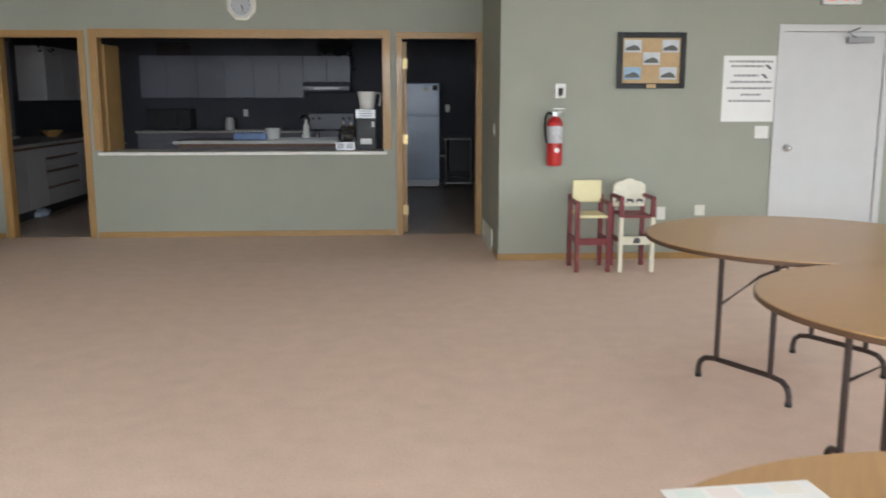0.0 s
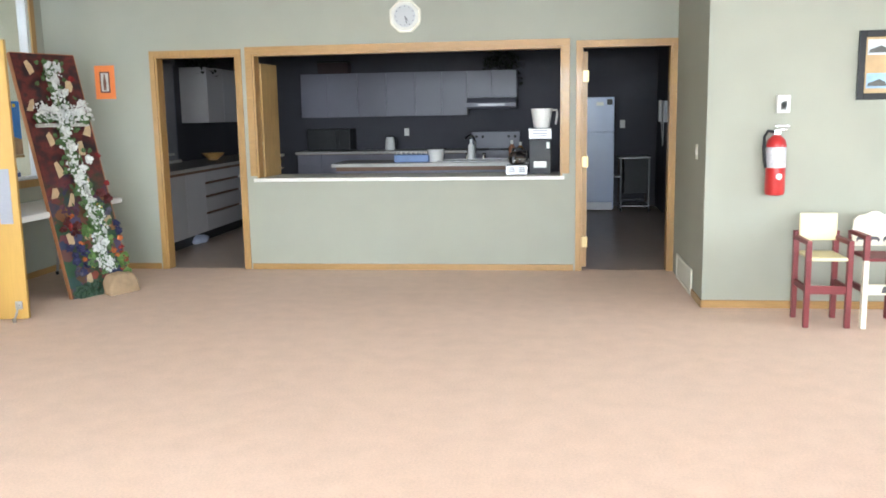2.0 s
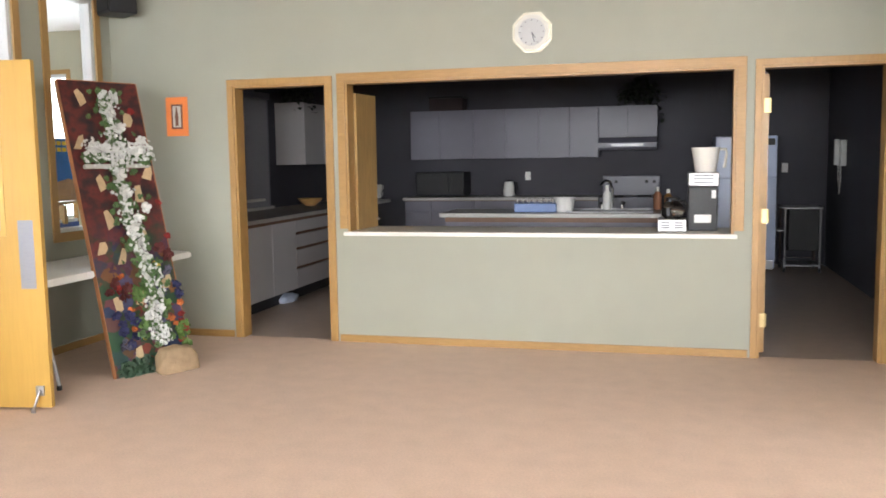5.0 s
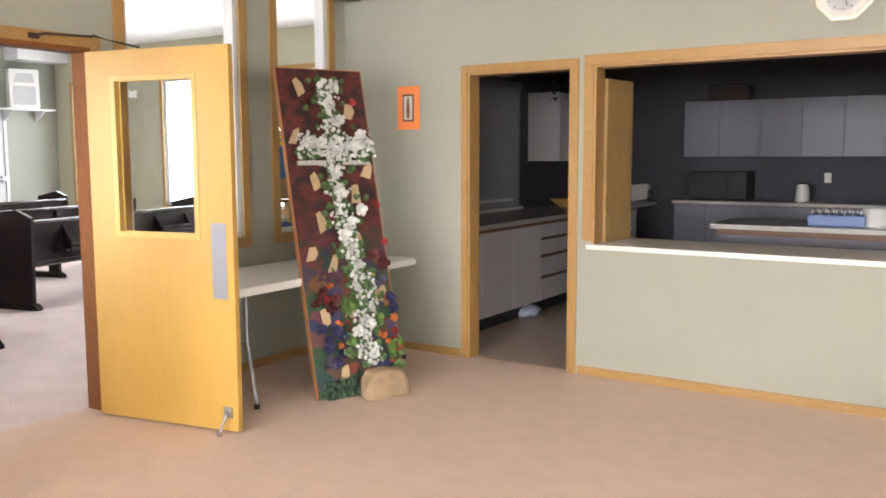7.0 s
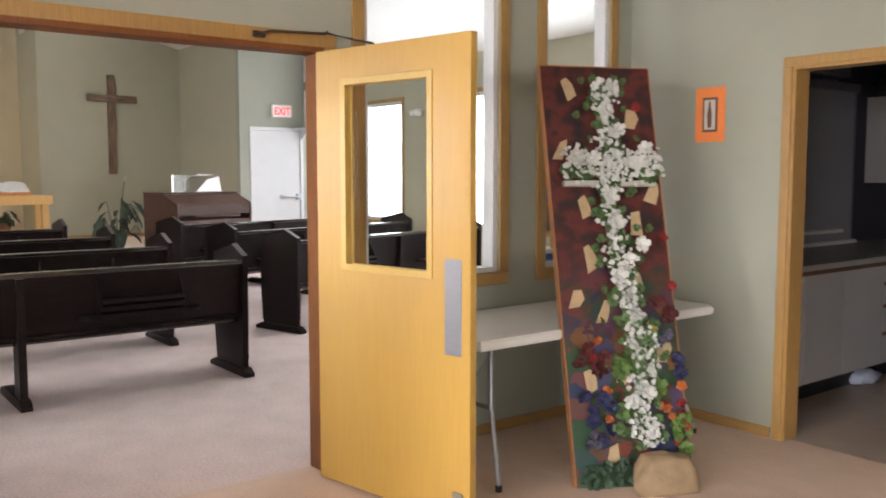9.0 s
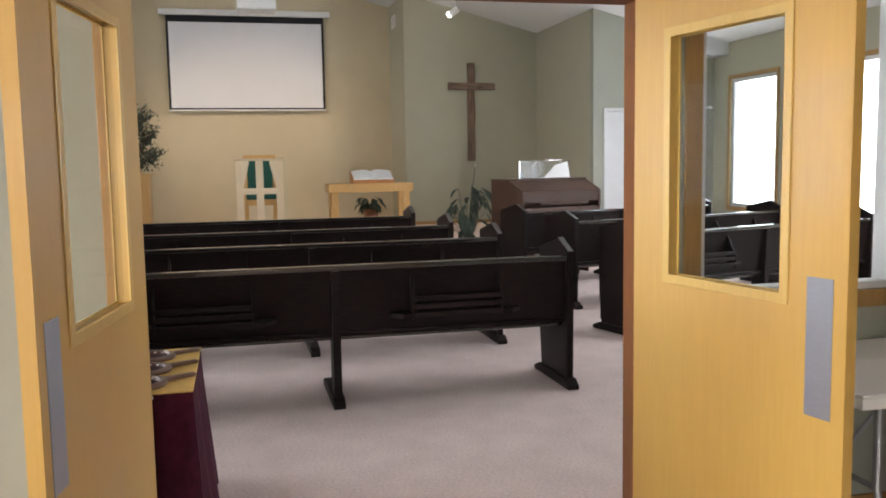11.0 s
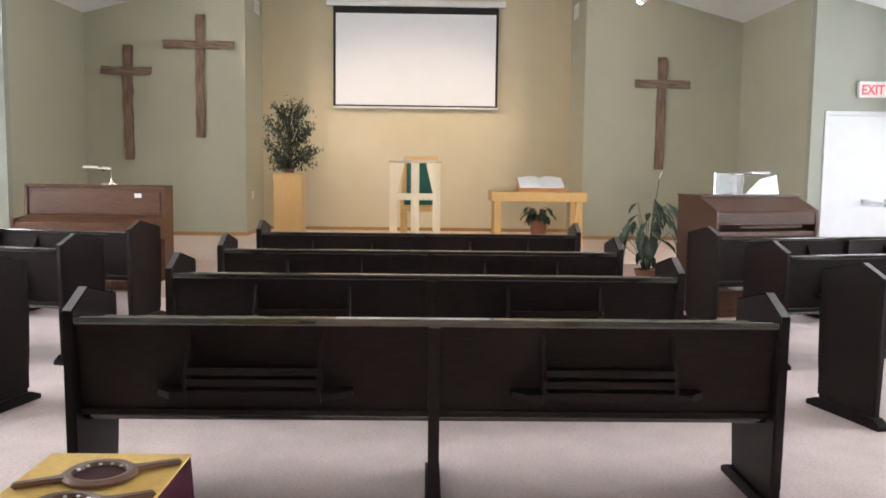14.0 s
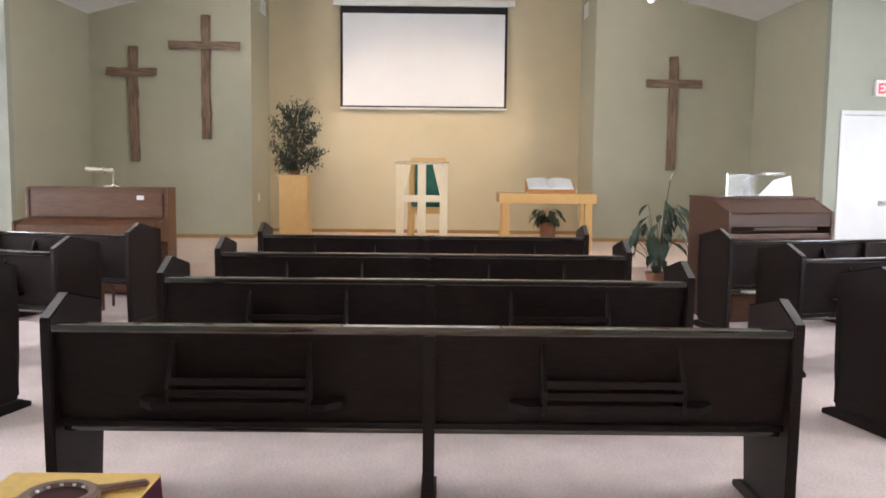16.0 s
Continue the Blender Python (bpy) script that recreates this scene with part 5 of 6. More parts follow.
part("body", lathe(bmesh.new(), [(0.075, 0), (0.08, 0.02), (0.07, 0.15), (0.055, 0.2)], 20), PLASTIC_W, kt, smooth=True)
part("lid", lathe(bmesh.new(), [(0.055, 0.2), (0.03, 0.215), (0.012, 0.225)], 16), BLACK, kt, smooth=True)
part("handle", pipe(bmesh.new(), [(0.06, 0, 0.19), (0.11, 0, 0.18), (0.115, 0, 0.1), (0.078, 0, 0.04)], 0.01), BLACK, kt, smooth=True)
BAND = mat("brown_wood_band", (0.15, 0.07, 0.035), 0.5, var=0.15, scale=16)
structure("trim_island", cube(-3.1, -0.94, 10.875, 10.897, 0.835, 0.8795), BAND, "brown wooden band under the island worktop")
structure("trim_back_worktop", cube(-4.52, -1.9, 14.15, 14.168, 0.872, 0.8795), BAND, "brown wooden band under the back worktop")
structure("trim_side_worktop", cube(-4.738, -4.722, 9.45, 13.49, 0.832, 0.8615), BAND, "brown wooden band under the side worktop")


def base_unit(x0, x1, y, drawers, group, label):
    """A base cabinet facing -y."""
    c = thing("base_cabinet", ((x0 + x1) / 2, y, 0), label, "cabinet", group)
    w = (x1 - x0) / 2
    part("carcass", cube(-w, w, 0.02, 0.6, 0.1, 0.88), SHADED_LAMINATE, c)
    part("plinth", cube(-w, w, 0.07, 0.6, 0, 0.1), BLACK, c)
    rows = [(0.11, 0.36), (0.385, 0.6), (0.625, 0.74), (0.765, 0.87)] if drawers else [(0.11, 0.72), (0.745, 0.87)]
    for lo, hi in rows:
        part("drawer_front" if hi - lo < 0.4 else "cabinet_door", cube(-w + 0.003, w - 0.003, 0.0, 0.019, lo, hi, 0.002), SHADED_LAMINATE, c)
    return c


xs = [-4.52, -4.14, -3.54, -2.79, -2.24, -1.89]
for i in range(len(xs) - 1):
    base_unit(xs[i], xs[i + 1] - 0.002, 14.17, i == 2, "base cabinets on the back wall", "grey-white laminate base cabinet")
structure("back_worktop", cube(-4.54, -1.89, 14.13, KB, 0.88, 0.92, 0.005), COUNTER, "speckled grey worktop on the back wall")


def wall_unit(x0, x1, z0, z1, label="grey-white laminate wall cabinet"):
    c = thing("wall_cabinet", ((x0 + x1) / 2, 14.46, z0), label, "cabinet", "wall cabinets on the back wall")
    w, h = (x1 - x0) / 2, z1 - z0
    part("carcass", cube(-w, w, 0.02, KB - 14.46, 0, h), SHADED_LAMINATE, c)
    part("cabinet_door", cube(-w + 0.003, w - 0.003, 0, 0.019, 0.003, h - 0.003, 0.002), SHADED_LAMINATE, c)


ux = [-4.51, -4.08, -3.61, -3.16, -2.71, -2.30, -1.915]
for a, b in zip(ux, ux[1:]):
    wall_unit(a, b - 0.002, 1.435, 2.10)
for a, b in ((-1.913, -1.54), (-1.538, -1.165)):
    wall_unit(a, b, 1.69, 2.10, "short laminate wall cabinet above the range hood")
# hood and range take the laminate tone that has the shade in it
hd = thing("range_hood", (-1.54, 14.3, 1.525), "white range hood under the cabinets", "range hood")
part("canopy", prism(bmesh.new(), [(0.0, 0.03), (0.0, 0.09), (0.1, 0.16), (0.5, 0.16), (0.5, 0.0), (0.03, 0.0)], "x", -0.37, 0.37), SHADED_LAMINATE, hd)
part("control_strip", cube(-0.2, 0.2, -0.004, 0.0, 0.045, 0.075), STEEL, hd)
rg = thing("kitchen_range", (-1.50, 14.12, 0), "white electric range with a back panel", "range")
part("body", cube(-0.375, 0.375, 0, 0.64, 0.05, 0.915, 0.006), SHADED_LAMINATE, rg)
part("oven_door", cube(-0.36, 0.36, -0.03, 0.0, 0.22, 0.78, 0.01), SHADED_LAMINATE, rg)
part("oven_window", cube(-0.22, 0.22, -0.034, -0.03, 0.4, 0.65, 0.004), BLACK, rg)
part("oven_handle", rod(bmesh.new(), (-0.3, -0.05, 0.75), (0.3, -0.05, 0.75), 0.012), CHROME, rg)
part("backguard", cube(-0.375, 0.375, 0.58, 0.66, 0.915, 1.18, 0.01), SHADED_LAMINATE, rg)
for x in (-0.3, -0.2, 0.2, 0.3):
    part("knob", rod(bmesh.new(), (x, 0.58, 1.1), (x, 0.555, 1.1), 0.022, 14), BLACK, rg)
for x, y in ((-0.18, 0.16), (0.18, 0.16), (-0.18, 0.44), (0.18, 0.44)):
    part("burner", rod(bmesh.new(), (x, y, 0.916), (x, y, 0.922), 0.095, 20), BLACK, rg)
mw = thing("microwave_oven", (-4.06, 14.5, 0.921), "black microwave oven on the back worktop", "microwave")
part("body", cube(-0.34, 0.34, -0.17, 0.25, 0.01, 0.34, 0.01), BLACK, mw)
part("door_glass", cube(-0.32, 0.17, -0.178, -0.171, 0.03, 0.31, 0.004), BLACK, mw)
part("control_panel", cube(0.185, 0.33, -0.178, -0.171, 0.03, 0.31, 0.004), BLACK, mw)
part("handle", rod(bmesh.new(), (0.13, -0.2, 0.06), (0.13, -0.2, 0.28), 0.01), BLACK, mw)
for x, z in ((-2.95, 1.13),):
    plate("kitchen_outlet", "y", KB, -1, x, x + 0.075, z, z + 0.115, PLASTIC_W, "white outlet above the worktop", "outlet")
b2 = thing("storage_box", (-4.0, 14.62, 2.101), "dark storage box on top of the cabinets", "box")
part("box_body", cube(-0.24, 0.24, -0.13, 0.13, 0, 0.17, 0.008), mat("dark_box", (0.035, 0.018, 0.018), 0.7, var=0.2), b2)
part("lid", cube(-0.25, 0.25, -0.14, 0.14, 0.17, 0.195, 0.005), BLACK, b2)

# refrigerator, cart, telephone
fg = thing("refrigerator", (-0.1, 14.05, 0), "white two-door top-freezer refrigerator", "refrigerator")
part("cabinet", cube(-0.36, 0.36, 0.06, 0.7, 0.03, 1.665, 0.01), FRIDGE, fg)
part("freezer_door", cube(-0.36, 0.36, 0, 0.055, 1.16, 1.66, 0.014), FRIDGE, fg)
part("fridge_door", cube(-0.36, 0.36, 0, 0.055, 0.14, 1.147, 0.014), FRIDGE, fg)
part("kick_grille", cube(-0.34, 0.34, 0.03, 0.06, 0.02, 0.13, 0.004), ALU, fg)
for lo, hi in ((1.19, 1.42), (0.75, 1.12)):
    part("door_handle", cube(-0.34, -0.31, -0.045, 0.0, lo, hi, 0.01), FRIDGE, fg)
part("name_badge", cube(0.25, 0.33, -0.003, 0.0, 1.55, 1.63), BLACK, fg)
part("magnet", cube(0.1, 0.2, -0.004, 0.0, 1.54, 1.59), PAPER, fg)
ct = thing("utility_cart", (0.56, 14.15, 0), "dark metal utility cart with a steel top and a low rail", "cart")
for x in (-0.2, 0.2):
    for y in (-0.16, 0.3):
        part("post", rod(bmesh.new(), (x, y, 0.05), (x, y, 0.775), 0.014), STEEL if y < 0 else BROWNMETAL, ct)
        part("caster", rod(bmesh.new(), (x - 0.012, y, 0.03), (x + 0.012, y, 0.03), 0.03, 14), BLACK, ct)
part("top_shelf", cube(-0.23, 0.22, -0.2, 0.32, 0.775, 0.795, 0.004), STEEL, ct, "bright steel top")
part("cabinet", cube(-0.15, 0.19, -0.12, 0.3, 0.26, 0.77, 0.006), BLACK, ct, "dark cabinet body")
part("low_shelf", cube(-0.21, 0.21, -0.18, 0.32, 0.075, 0.095, 0.004), STEEL, ct)
part("low_rail", pipe(bmesh.new(), [(-0.2, -0.16, 0.1), (-0.2, -0.17, 0.19), (0.1, -0.17, 0.19), (0.1, -0.16, 0.1)], 0.008), CHROME, ct)
part("side_tray", cube(-0.28, -0.2, -0.15, 0.1, 0.5, 0.52, 0.003), STEEL, ct)
ph = thing("wall_telephone", (KE, 13.7, 1.43), "white wall telephone with a hanging cord", "telephone")
part("base", cube(-0.06, 0, -0.11, 0.11, -0.14, 0.16, 0.012), PLASTIC_W, ph)
part("handset", cube(-0.115, -0.065, -0.035, 0.035, -0.13, 0.17, 0.016), PLASTIC_W, ph)
part("cord", pipe(bmesh.new(), [(-0.07, 0.0, -0.13), (-0.06, 0.03, -0.3), (-0.05, 0.0, -0.46), (-0.05, -0.05, -0.3), (-0.05, -0.04, -0.14)], 0.009), PLASTIC_W, ph, smooth=True)
plate("kitchen_switch", "x", KE, -1, 11.0, 11.08, 1.1, 1.22, PLASTIC_W, "white switch plate in the kitchen", "switch")
plate("kitchen_switch", "y", KB, -1, 0.4, 0.475, 1.2, 1.32, PLASTIC_W, "white switch plate on the back wall", "switch")
plate("kitchen_outlet", "x", KE, -1, 10.9, 10.98, 0.42, 0.54, PLASTIC_W, "white outlet low on the kitchen wall", "outlet")


# run of units along the west wall, seen through the first doorway
def west_unit(y0, y1, drawers):
    c = thing("base_cabinet", (-4.74, (y0 + y1) / 2, 0), "grey-white laminate base cabinet with dark finger gaps" if drawers else "grey-white laminate base cabinet", "cabinet", "base cabinets on the side wall")
    w = (y1 - y0) / 2
    part("carcass", cube(-0.7, -0.02, -w, w, 0.12, 0.86), LIT_LAMINATE if not drawers else BAND, c)
    part("plinth", cube(-0.7, -0.08, -w, w, 0, 0.12), BLACK, c)
    rows = [(0.125, 0.32), (0.35, 0.52), (0.55, 0.68), (0.71, 0.83)] if drawers else [(0.125, 0.83)]
    for lo, hi in rows:
        part("drawer_front" if drawers else "cabinet_door", cube(-0.019, 0.0, -w + 0.003, w - 0.003, lo, hi, 0.002), LIT_LAMINATE, c)


wy = [9.45, 10.0, 10.5, 11.05, 12.2, 12.9, 13.5]
for i, (a, b) in enumerate(zip(wy, wy[1:])):
    west_unit(a, b - 0.002, i == 3)
structure("side_worktop", cube(KW, -4.71, 9.42, 14.125, 0.862, 0.90, 0.005), COUNTER, "speckled grey worktop along the side wall")
kb = thing("kitchen_blind", (KW, 11.56, 0.901), "closed grey roller blind above a pale sill", "blind")
part("blind_cloth", cube(0.016, 0.028, -0.41, 0.41, 0.03, 1.24), BLINDCLOTH, kb)
part("roller_case", cube(0.0, 0.06, -0.44, 0.44, 1.24, 1.31, 0.01), SHADED_LAMINATE, kb)
part("sill", cube(0.0, 0.07, -0.45, 0.45, 0.0, 0.03, 0.004), COUNTER_W, kb, "pale sill")
for s_ in (-1, 1):
    part("side_channel", cube(0.0, 0.03, min(s_ * 0.41, s_ * 0.44), max(s_ * 0.41, s_ * 0.44), 0.03, 1.24, 0.003), SHADED_LAMINATE, kb)
bg = thing("plastic_bag", (-4.80, 10.92, 0.0), "pale blue plastic bag slumped under the side cabinets", "bag")
bm = bmesh.new()
bmesh.ops.create_icosphere(bm, subdivisions=3, radius=1)
for v in bm.verts:
    k = 1 + 0.35 * noise.noise(v.co * 2.3) + 0.12 * noise.noise(v.co * 6)
    v.co = Vector((v.co.x * 0.09 * k, v.co.y * 0.16 * k, max(0.0, 0.035 + v.co.z * 0.06 * k)))
part("film", bm, mat("pale_blue_film", (0.50, 0.56, 0.70), 0.35, var=0.1, scale=30), bg, smooth=True)
for y in (12.24, 12.82, 13.40):
    c = thing("wall_cabinet", (-5.13, y, 1.40), "grey-white laminate wall cabinet on the side wall", "cabinet", "wall cabinets on the side wall")
    part("carcass", cube(-0.37, -0.02, 0, 0.576, 0, 0.72), LIT_LAMINATE, c)
    part("cabinet_door", cube(-0.019, 0, 0.003, 0.573, 0.003, 0.717, 0.002), LIT_LAMINATE, c)
bw = thing("wooden_bowl", (-5.22, 12.55, 0.901), "shallow wooden bowl on the side worktop", "bowl")
part("bowl", lathe(bmesh.new(), [(0.06, 0), (0.14, 0.07), (0.15, 0.09), (0.135, 0.085), (0.05, 0.012)], 24), BLOND, bw, smooth=True)
for i in range(12):
    m = thing("mug", (-5.0 + 0.015 * (i % 2), 13.9 + 0.11 * (i // 2), 0.901 + 0.097 * (i % 2)), "white mug stacked on the side worktop", "mug", "stacked white mugs")
    part("cup", lathe(bmesh.new(), [(0.03, 0), (0.04, 0.005), (0.042, 0.095), (0.038, 0.093), (0.03, 0.01)], 16), PLASTIC_W, m, smooth=True)
    part("handle", pipe(bmesh.new(), [(0.04, 0, 0.08), (0.065, 0, 0.075), (0.068, 0, 0.045), (0.042, 0, 0.025)], 0.005, 6), PLASTIC_W, m, smooth=True)

sh2 = thing("shutter_panel", (KW, 10.75, 1.0), "closed grey roller shutter with a white sill", "shutter", kind="structure")
for i in range(22):
    part("slat", cube(0.002, 0.02, -0.95, 0.95, 0.03 + i * 0.055, 0.082 + i * 0.055, 0.006), SHADED_LAMINATE, sh2)
part("sill", cube(0.002, 0.09, -1.0, 1.0, 0, 0.028, 0.004), COUNTER_W, sh2)
part("head_box", cube(0.002, 0.1, -1.0, 1.0, 1.245, 1.36, 0.008), SHADED_LAMINATE, sh2)


# ---- things of the sanctuary ----
def timber_cross(y, z0, z1, za, y0, y1, label):
    c = thing("wooden_cross", (CX, y, z0), label, "cross", "rough wooden crosses on the chancel wall")
    for nm, a, b, lo, hi, n, f, m in (("upright", -0.07, 0.07, 0, z1 - z0, 0.0, 0.055, ROUGH), ("crossbar", y0 - y, y1 - y, za - z0 - 0.062, za - z0 + 0.062, 0.03, 0.085, ROUGH_H)):
        bm = cube(n, f, a, b, lo, hi)
        bmesh.ops.subdivide_edges(bm, edges=[e for e in bm.edges if e.calc_length() > 0.3], cuts=14, use_grid_fill=True)
        bmesh.ops.bevel(bm, geom=[e for e in bm.edges if len(e.link_faces) == 2 and e.calc_face_angle(0) > 1], offset=0.01, segments=2, affect="EDGES")
        for v in bm.verts:
            d = noise.noise_vector(v.co * 3 + Vector((y * 7, za * 3, 0))) + 0.8 * noise.noise_vector(v.co * 9 + Vector((y, 0, za)))
            v.co += Vector((abs(d.x) * 0.008, d.y * 0.016, d.z * 0.014))
        part(nm, bm, m, c, smooth=False)
    return c


timber_cross(1.36, 1.52, 3.29, 2.895, 0.95, 1.73, "weathered rough timber cross on the wall")
timber_cross(2.47, 1.88, 3.765, 3.305, 1.91, 3.0, "tallest weathered rough timber cross on the wall")
timber_cross(9.665, 1.47, 3.215, 2.805, 9.235, 10.105, "weathered rough timber cross beside the organ")

ps = thing("projection_screen", (RX + 0.1, 5.79, 2.46), "pulled-down white projection screen with black borders", "screen")
part("case", cube(-0.07, 0.06, -1.525, 1.525, 1.71, 1.815, 0.015), PLASTIC_W, ps, "white screen case")
bm = bmesh.new()
for a, b, lo, hi in ((-1.407, -1.366, 0.02, 1.71), (1.366, 1.407, 0.02, 1.71), (-1.366, 1.366, 0.02, 0.057), (-1.366, 1.366, 1.593, 1.71)):
    box(bm, -0.004, 0.0, a, b, lo, hi)
part("black_border", bm, BLACK, ps)
part("fabric", cube(-0.004, 0.0, -1.366, 1.366, 0.057, 1.593), SCREEN, ps)
part("weight_bar", cube(-0.015, 0.012, -1.417, 1.417, 0, 0.03, 0.006), PLASTIC_W, ps)

pj = thing("ceiling_projector", (-13.0, 5.8, 3.24), "white projector hung from the ceiling on a pole", "projector")
part("body", cube(-0.17, 0.17, -0.22, 0.22, 0, 0.13, 0.02), PLASTIC_W, pj)
part("lens", rod(bmesh.new(), (-0.17, 0.08, 0.065), (-0.2, 0.08, 0.065), 0.04, 18), BLACK, pj)
part("pole", rod(bmesh.new(), (0, 0, 0.13), (0, 0, vault(MID) - 3.24), 0.022), PLASTIC_W, pj)


def wall_vent(y, out):
    v = thing("wall_vent", (-18.6, y, 3.95), "white supply-air grille high on the wall", "vent", "grilles beside the recess")
    s = out
    bm = bmesh.new()
    for a, b, lo, hi in ((-0.19, 0.19, 0, 0.025), (-0.19, 0.19, 0.2, 0.225), (-0.19, -0.165, 0.025, 0.2), (0.165, 0.19, 0.025, 0.2)):
        box(bm, a, b, *sorted((0, s * 0.014)), lo, hi, 0.002)
    part("frame", bm, PLASTIC_W, v)
    part("backing", cube(-0.165, 0.165, *sorted((0, s * 0.002)), 0.025, 0.2), MESHGREY, v)
    for i in range(8):
        z = 0.035 + i * 0.021
        part("slat", cube(-0.165, 0.165, *sorted((s * 0.003, s * 0.012)), z, z + 0.008), PLASTIC_W, v)


wall_vent(PY0, 1)
wall_vent(PY1, -1)
plate("chancel_outlet", "y", PY0, 1, -18.2, -18.12, 0.92, 1.04, PLASTIC_W, "white plate on the recess side", "outlet")

# track lamps that light the platform
for x, y, aim in ((-16.6, 9.12, (-18.9, 5.1, 1.5)), (-16.6, 2.48, (-18.9, 6.5, 1.5))):
    s = thing("spot_lamp", (x, y, vault(y)), "white ceiling spot lamp, lit", "lamp", "spot lamps of the platform")
    part("stem", rod(bmesh.new(), (0, 0, 0), (0, 0, -0.26), 0.012), PLASTIC_W, s)
    d = (Vector(aim) - Vector((x, y, vault(y) - 0.3))).normalized()
    p = Vector((0, 0, -0.3))
    part("can", rod(bmesh.new(), p - d * 0.06, p + d * 0.10, 0.05, 20, 0.06), PLASTIC_W, s, smooth=True)
    bm = bmesh.new()
    bmesh.ops.create_uvsphere(bm, u_segments=16, v_segments=10, radius=0.052, matrix=Matrix.Translation(p + d * 0.10))
    part("bulb", bm, LAMPGLOW, s, smooth=True)
    lamp = new("platform_light", bpy.data.lights.new("platform_light", "SPOT"))
    lamp.data.energy, lamp.data.spot_size, lamp.data.spot_blend, lamp.data.color, lamp.data.shadow_soft_size = 215, radians(64), 1.0, (1, 0.84, 0.62), 0.08
    lamp.matrix_world = look(Vector((x, y, vault(y))) + p + d * 0.17, aim)

# oak pedestal with a ficus
pd = thing("plant_pedestal", (-16.6, 4.01, STAGE), "tall blond oak pedestal on the platform", "pedestal")
part("column", cube(-0.20, 0.20, -0.20, 0.20, 0, 0.985, 0.006), BLOND, pd)
part("cap", cube(-0.235, 0.235, -0.235, 0.235, 0.985, 1.012, 0.006), BLOND, pd)
rng = random.Random(21)


def leaf_mesh(name, spots, material, parent, label, kind="stuff"):
    """Leaves as small folded blades: spots are place, direction, length, width."""
    vs, fs = [], []
    for o, d, L, w in spots:
        d = Vector(d).normalized()
        s = d.cross(Vector((0, 0, 1)))
        s = s.normalized() if s.length > 0.05 else Vector((1, 0, 0))
        up = s.cross(d)
        b = len(vs)
        for t, k, z in ((0, 0, 0), (0.35, 1, 0.10), (0.35, 0, 0.0), (0.35, -1, 0.10), (0.75, 0.7, -0.02), (0.75, 0, -0.10), (0.75, -0.7, -0.02), (1, 0, -0.28)):
            vs.append(tuple(Vector(o) + d * (t * L) + s * (k * w / 2) + up * (z * L * 0.6)))
        fs += [(b, b + 2, b + 1), (b, b + 3, b + 2), (b + 2, b + 5, b + 4, b + 1), (b + 3, b + 6, b + 5, b + 2), (b + 5, b + 7, b + 4), (b + 6, b + 7, b + 5)]
    me = bpy.data.meshes.new(name)
    me.from_pydata(vs, [], fs)
    me.materials.append(material)
    ob = new(name, me)
    ob.parent = parent
    return tagged(ob, label, kind=kind)


fic = thing("potted_ficus", (-16.6, 4.0, STAGE + 1.013), "bushy artificial ficus on the oak pedestal", "plant")
part("pot", lathe(bmesh.new(), [(0.07, 0), (0.085, 0.05), (0.09, 0.06), (0.08, 0.055), (0.075, 0.04)], 20), POT, fic, smooth=True)
part("trunk", pipe(bmesh.new(), [(0, 0, 0.05), (0.01, 0.02, 0.3), (-0.01, 0.0, 0.6), (0.0, 0.05, 0.95)], 0.012), TWIG, fic)
spots = []
for i in range(86):
    z = 0.06 + 0.90 * rng.random() ** 1.15
    a = rng.uniform(0, 6.28)
    reach = 0.45 * math.sqrt(max(0.05, 1 - abs((z - 0.42) / 0.70) ** 2)) * rng.uniform(0.45, 1.0)
    tip = Vector((reach * math.cos(a) * 0.75, reach * math.sin(a) + 0.03, z + rng.uniform(-0.02, 0.2)))
    base = Vector((0, 0.02, max(0.04, z - 0.32)))
    mid = (base + tip) / 2 + Vector((0, 0, 0.06))
    part("branch", pipe(bmesh.new(), [base, mid, tip], 0.0035, 5), TWIG, fic)
    for k in range(34):
        t = rng.uniform(0.35, 1.05)
        o = base.lerp(mid, min(1, t * 2)) if t < 0.5 else mid.lerp(tip, t * 2 - 1)
        o = o + Vector((rng.gauss(0, 0.03), rng.gauss(0, 0.03), rng.gauss(0, 0.03)))
        spots.append((o, (rng.gauss(0, 1), rng.gauss(0, 1), rng.gauss(-0.7, 0.7)), rng.uniform(0.038, 0.068), rng.uniform(0.016, 0.028)))
leaf_mesh("foliage", spots, LEAF, fic, "many small dark green leaves")

# pulpit and chair
pu = thing("pulpit", (-15.85, 5.84, STAGE), "cream wooden pulpit with an open cross-shaped front", "pulpit")
part("top", prism(bmesh.new(), [(0.2, 1.175), (0.22, 1.20), (-0.26, 1.215), (-0.26, 1.19)], "y", -0.36, 0.36), CREAM, pu)
for s in (-1, 1):
    pts = [(s * 0.345, 0), (s * 0.24, 0), (s * 0.24, 0.77), (s * 0.15, 1.14), (s * 0.15, 1.18), (s * 0.335, 1.18)]
    part("side_leg", prism(bmesh.new(), pts, "x", 0.14, 0.175), CREAM, pu)
    part("side_panel", cube(-0.22, 0.14, min(s * 0.345, s * 0.325), max(s * 0.345, s * 0.325), 0, 1.18), CREAM, pu)
part("cross_upright", cube(0.142, 0.173, -0.055, 0.055, 0.0, 1.18, 0.003), CREAM, pu)
part("cross_bar", cube(0.146, 0.177, -0.25, 0.25, 0.68, 0.77, 0.003), CREAM, pu)
ch = thing("chancel_chair", (-17.4, 5.90, STAGE), "oak armchair with green upholstery behind the pulpit", "chair")
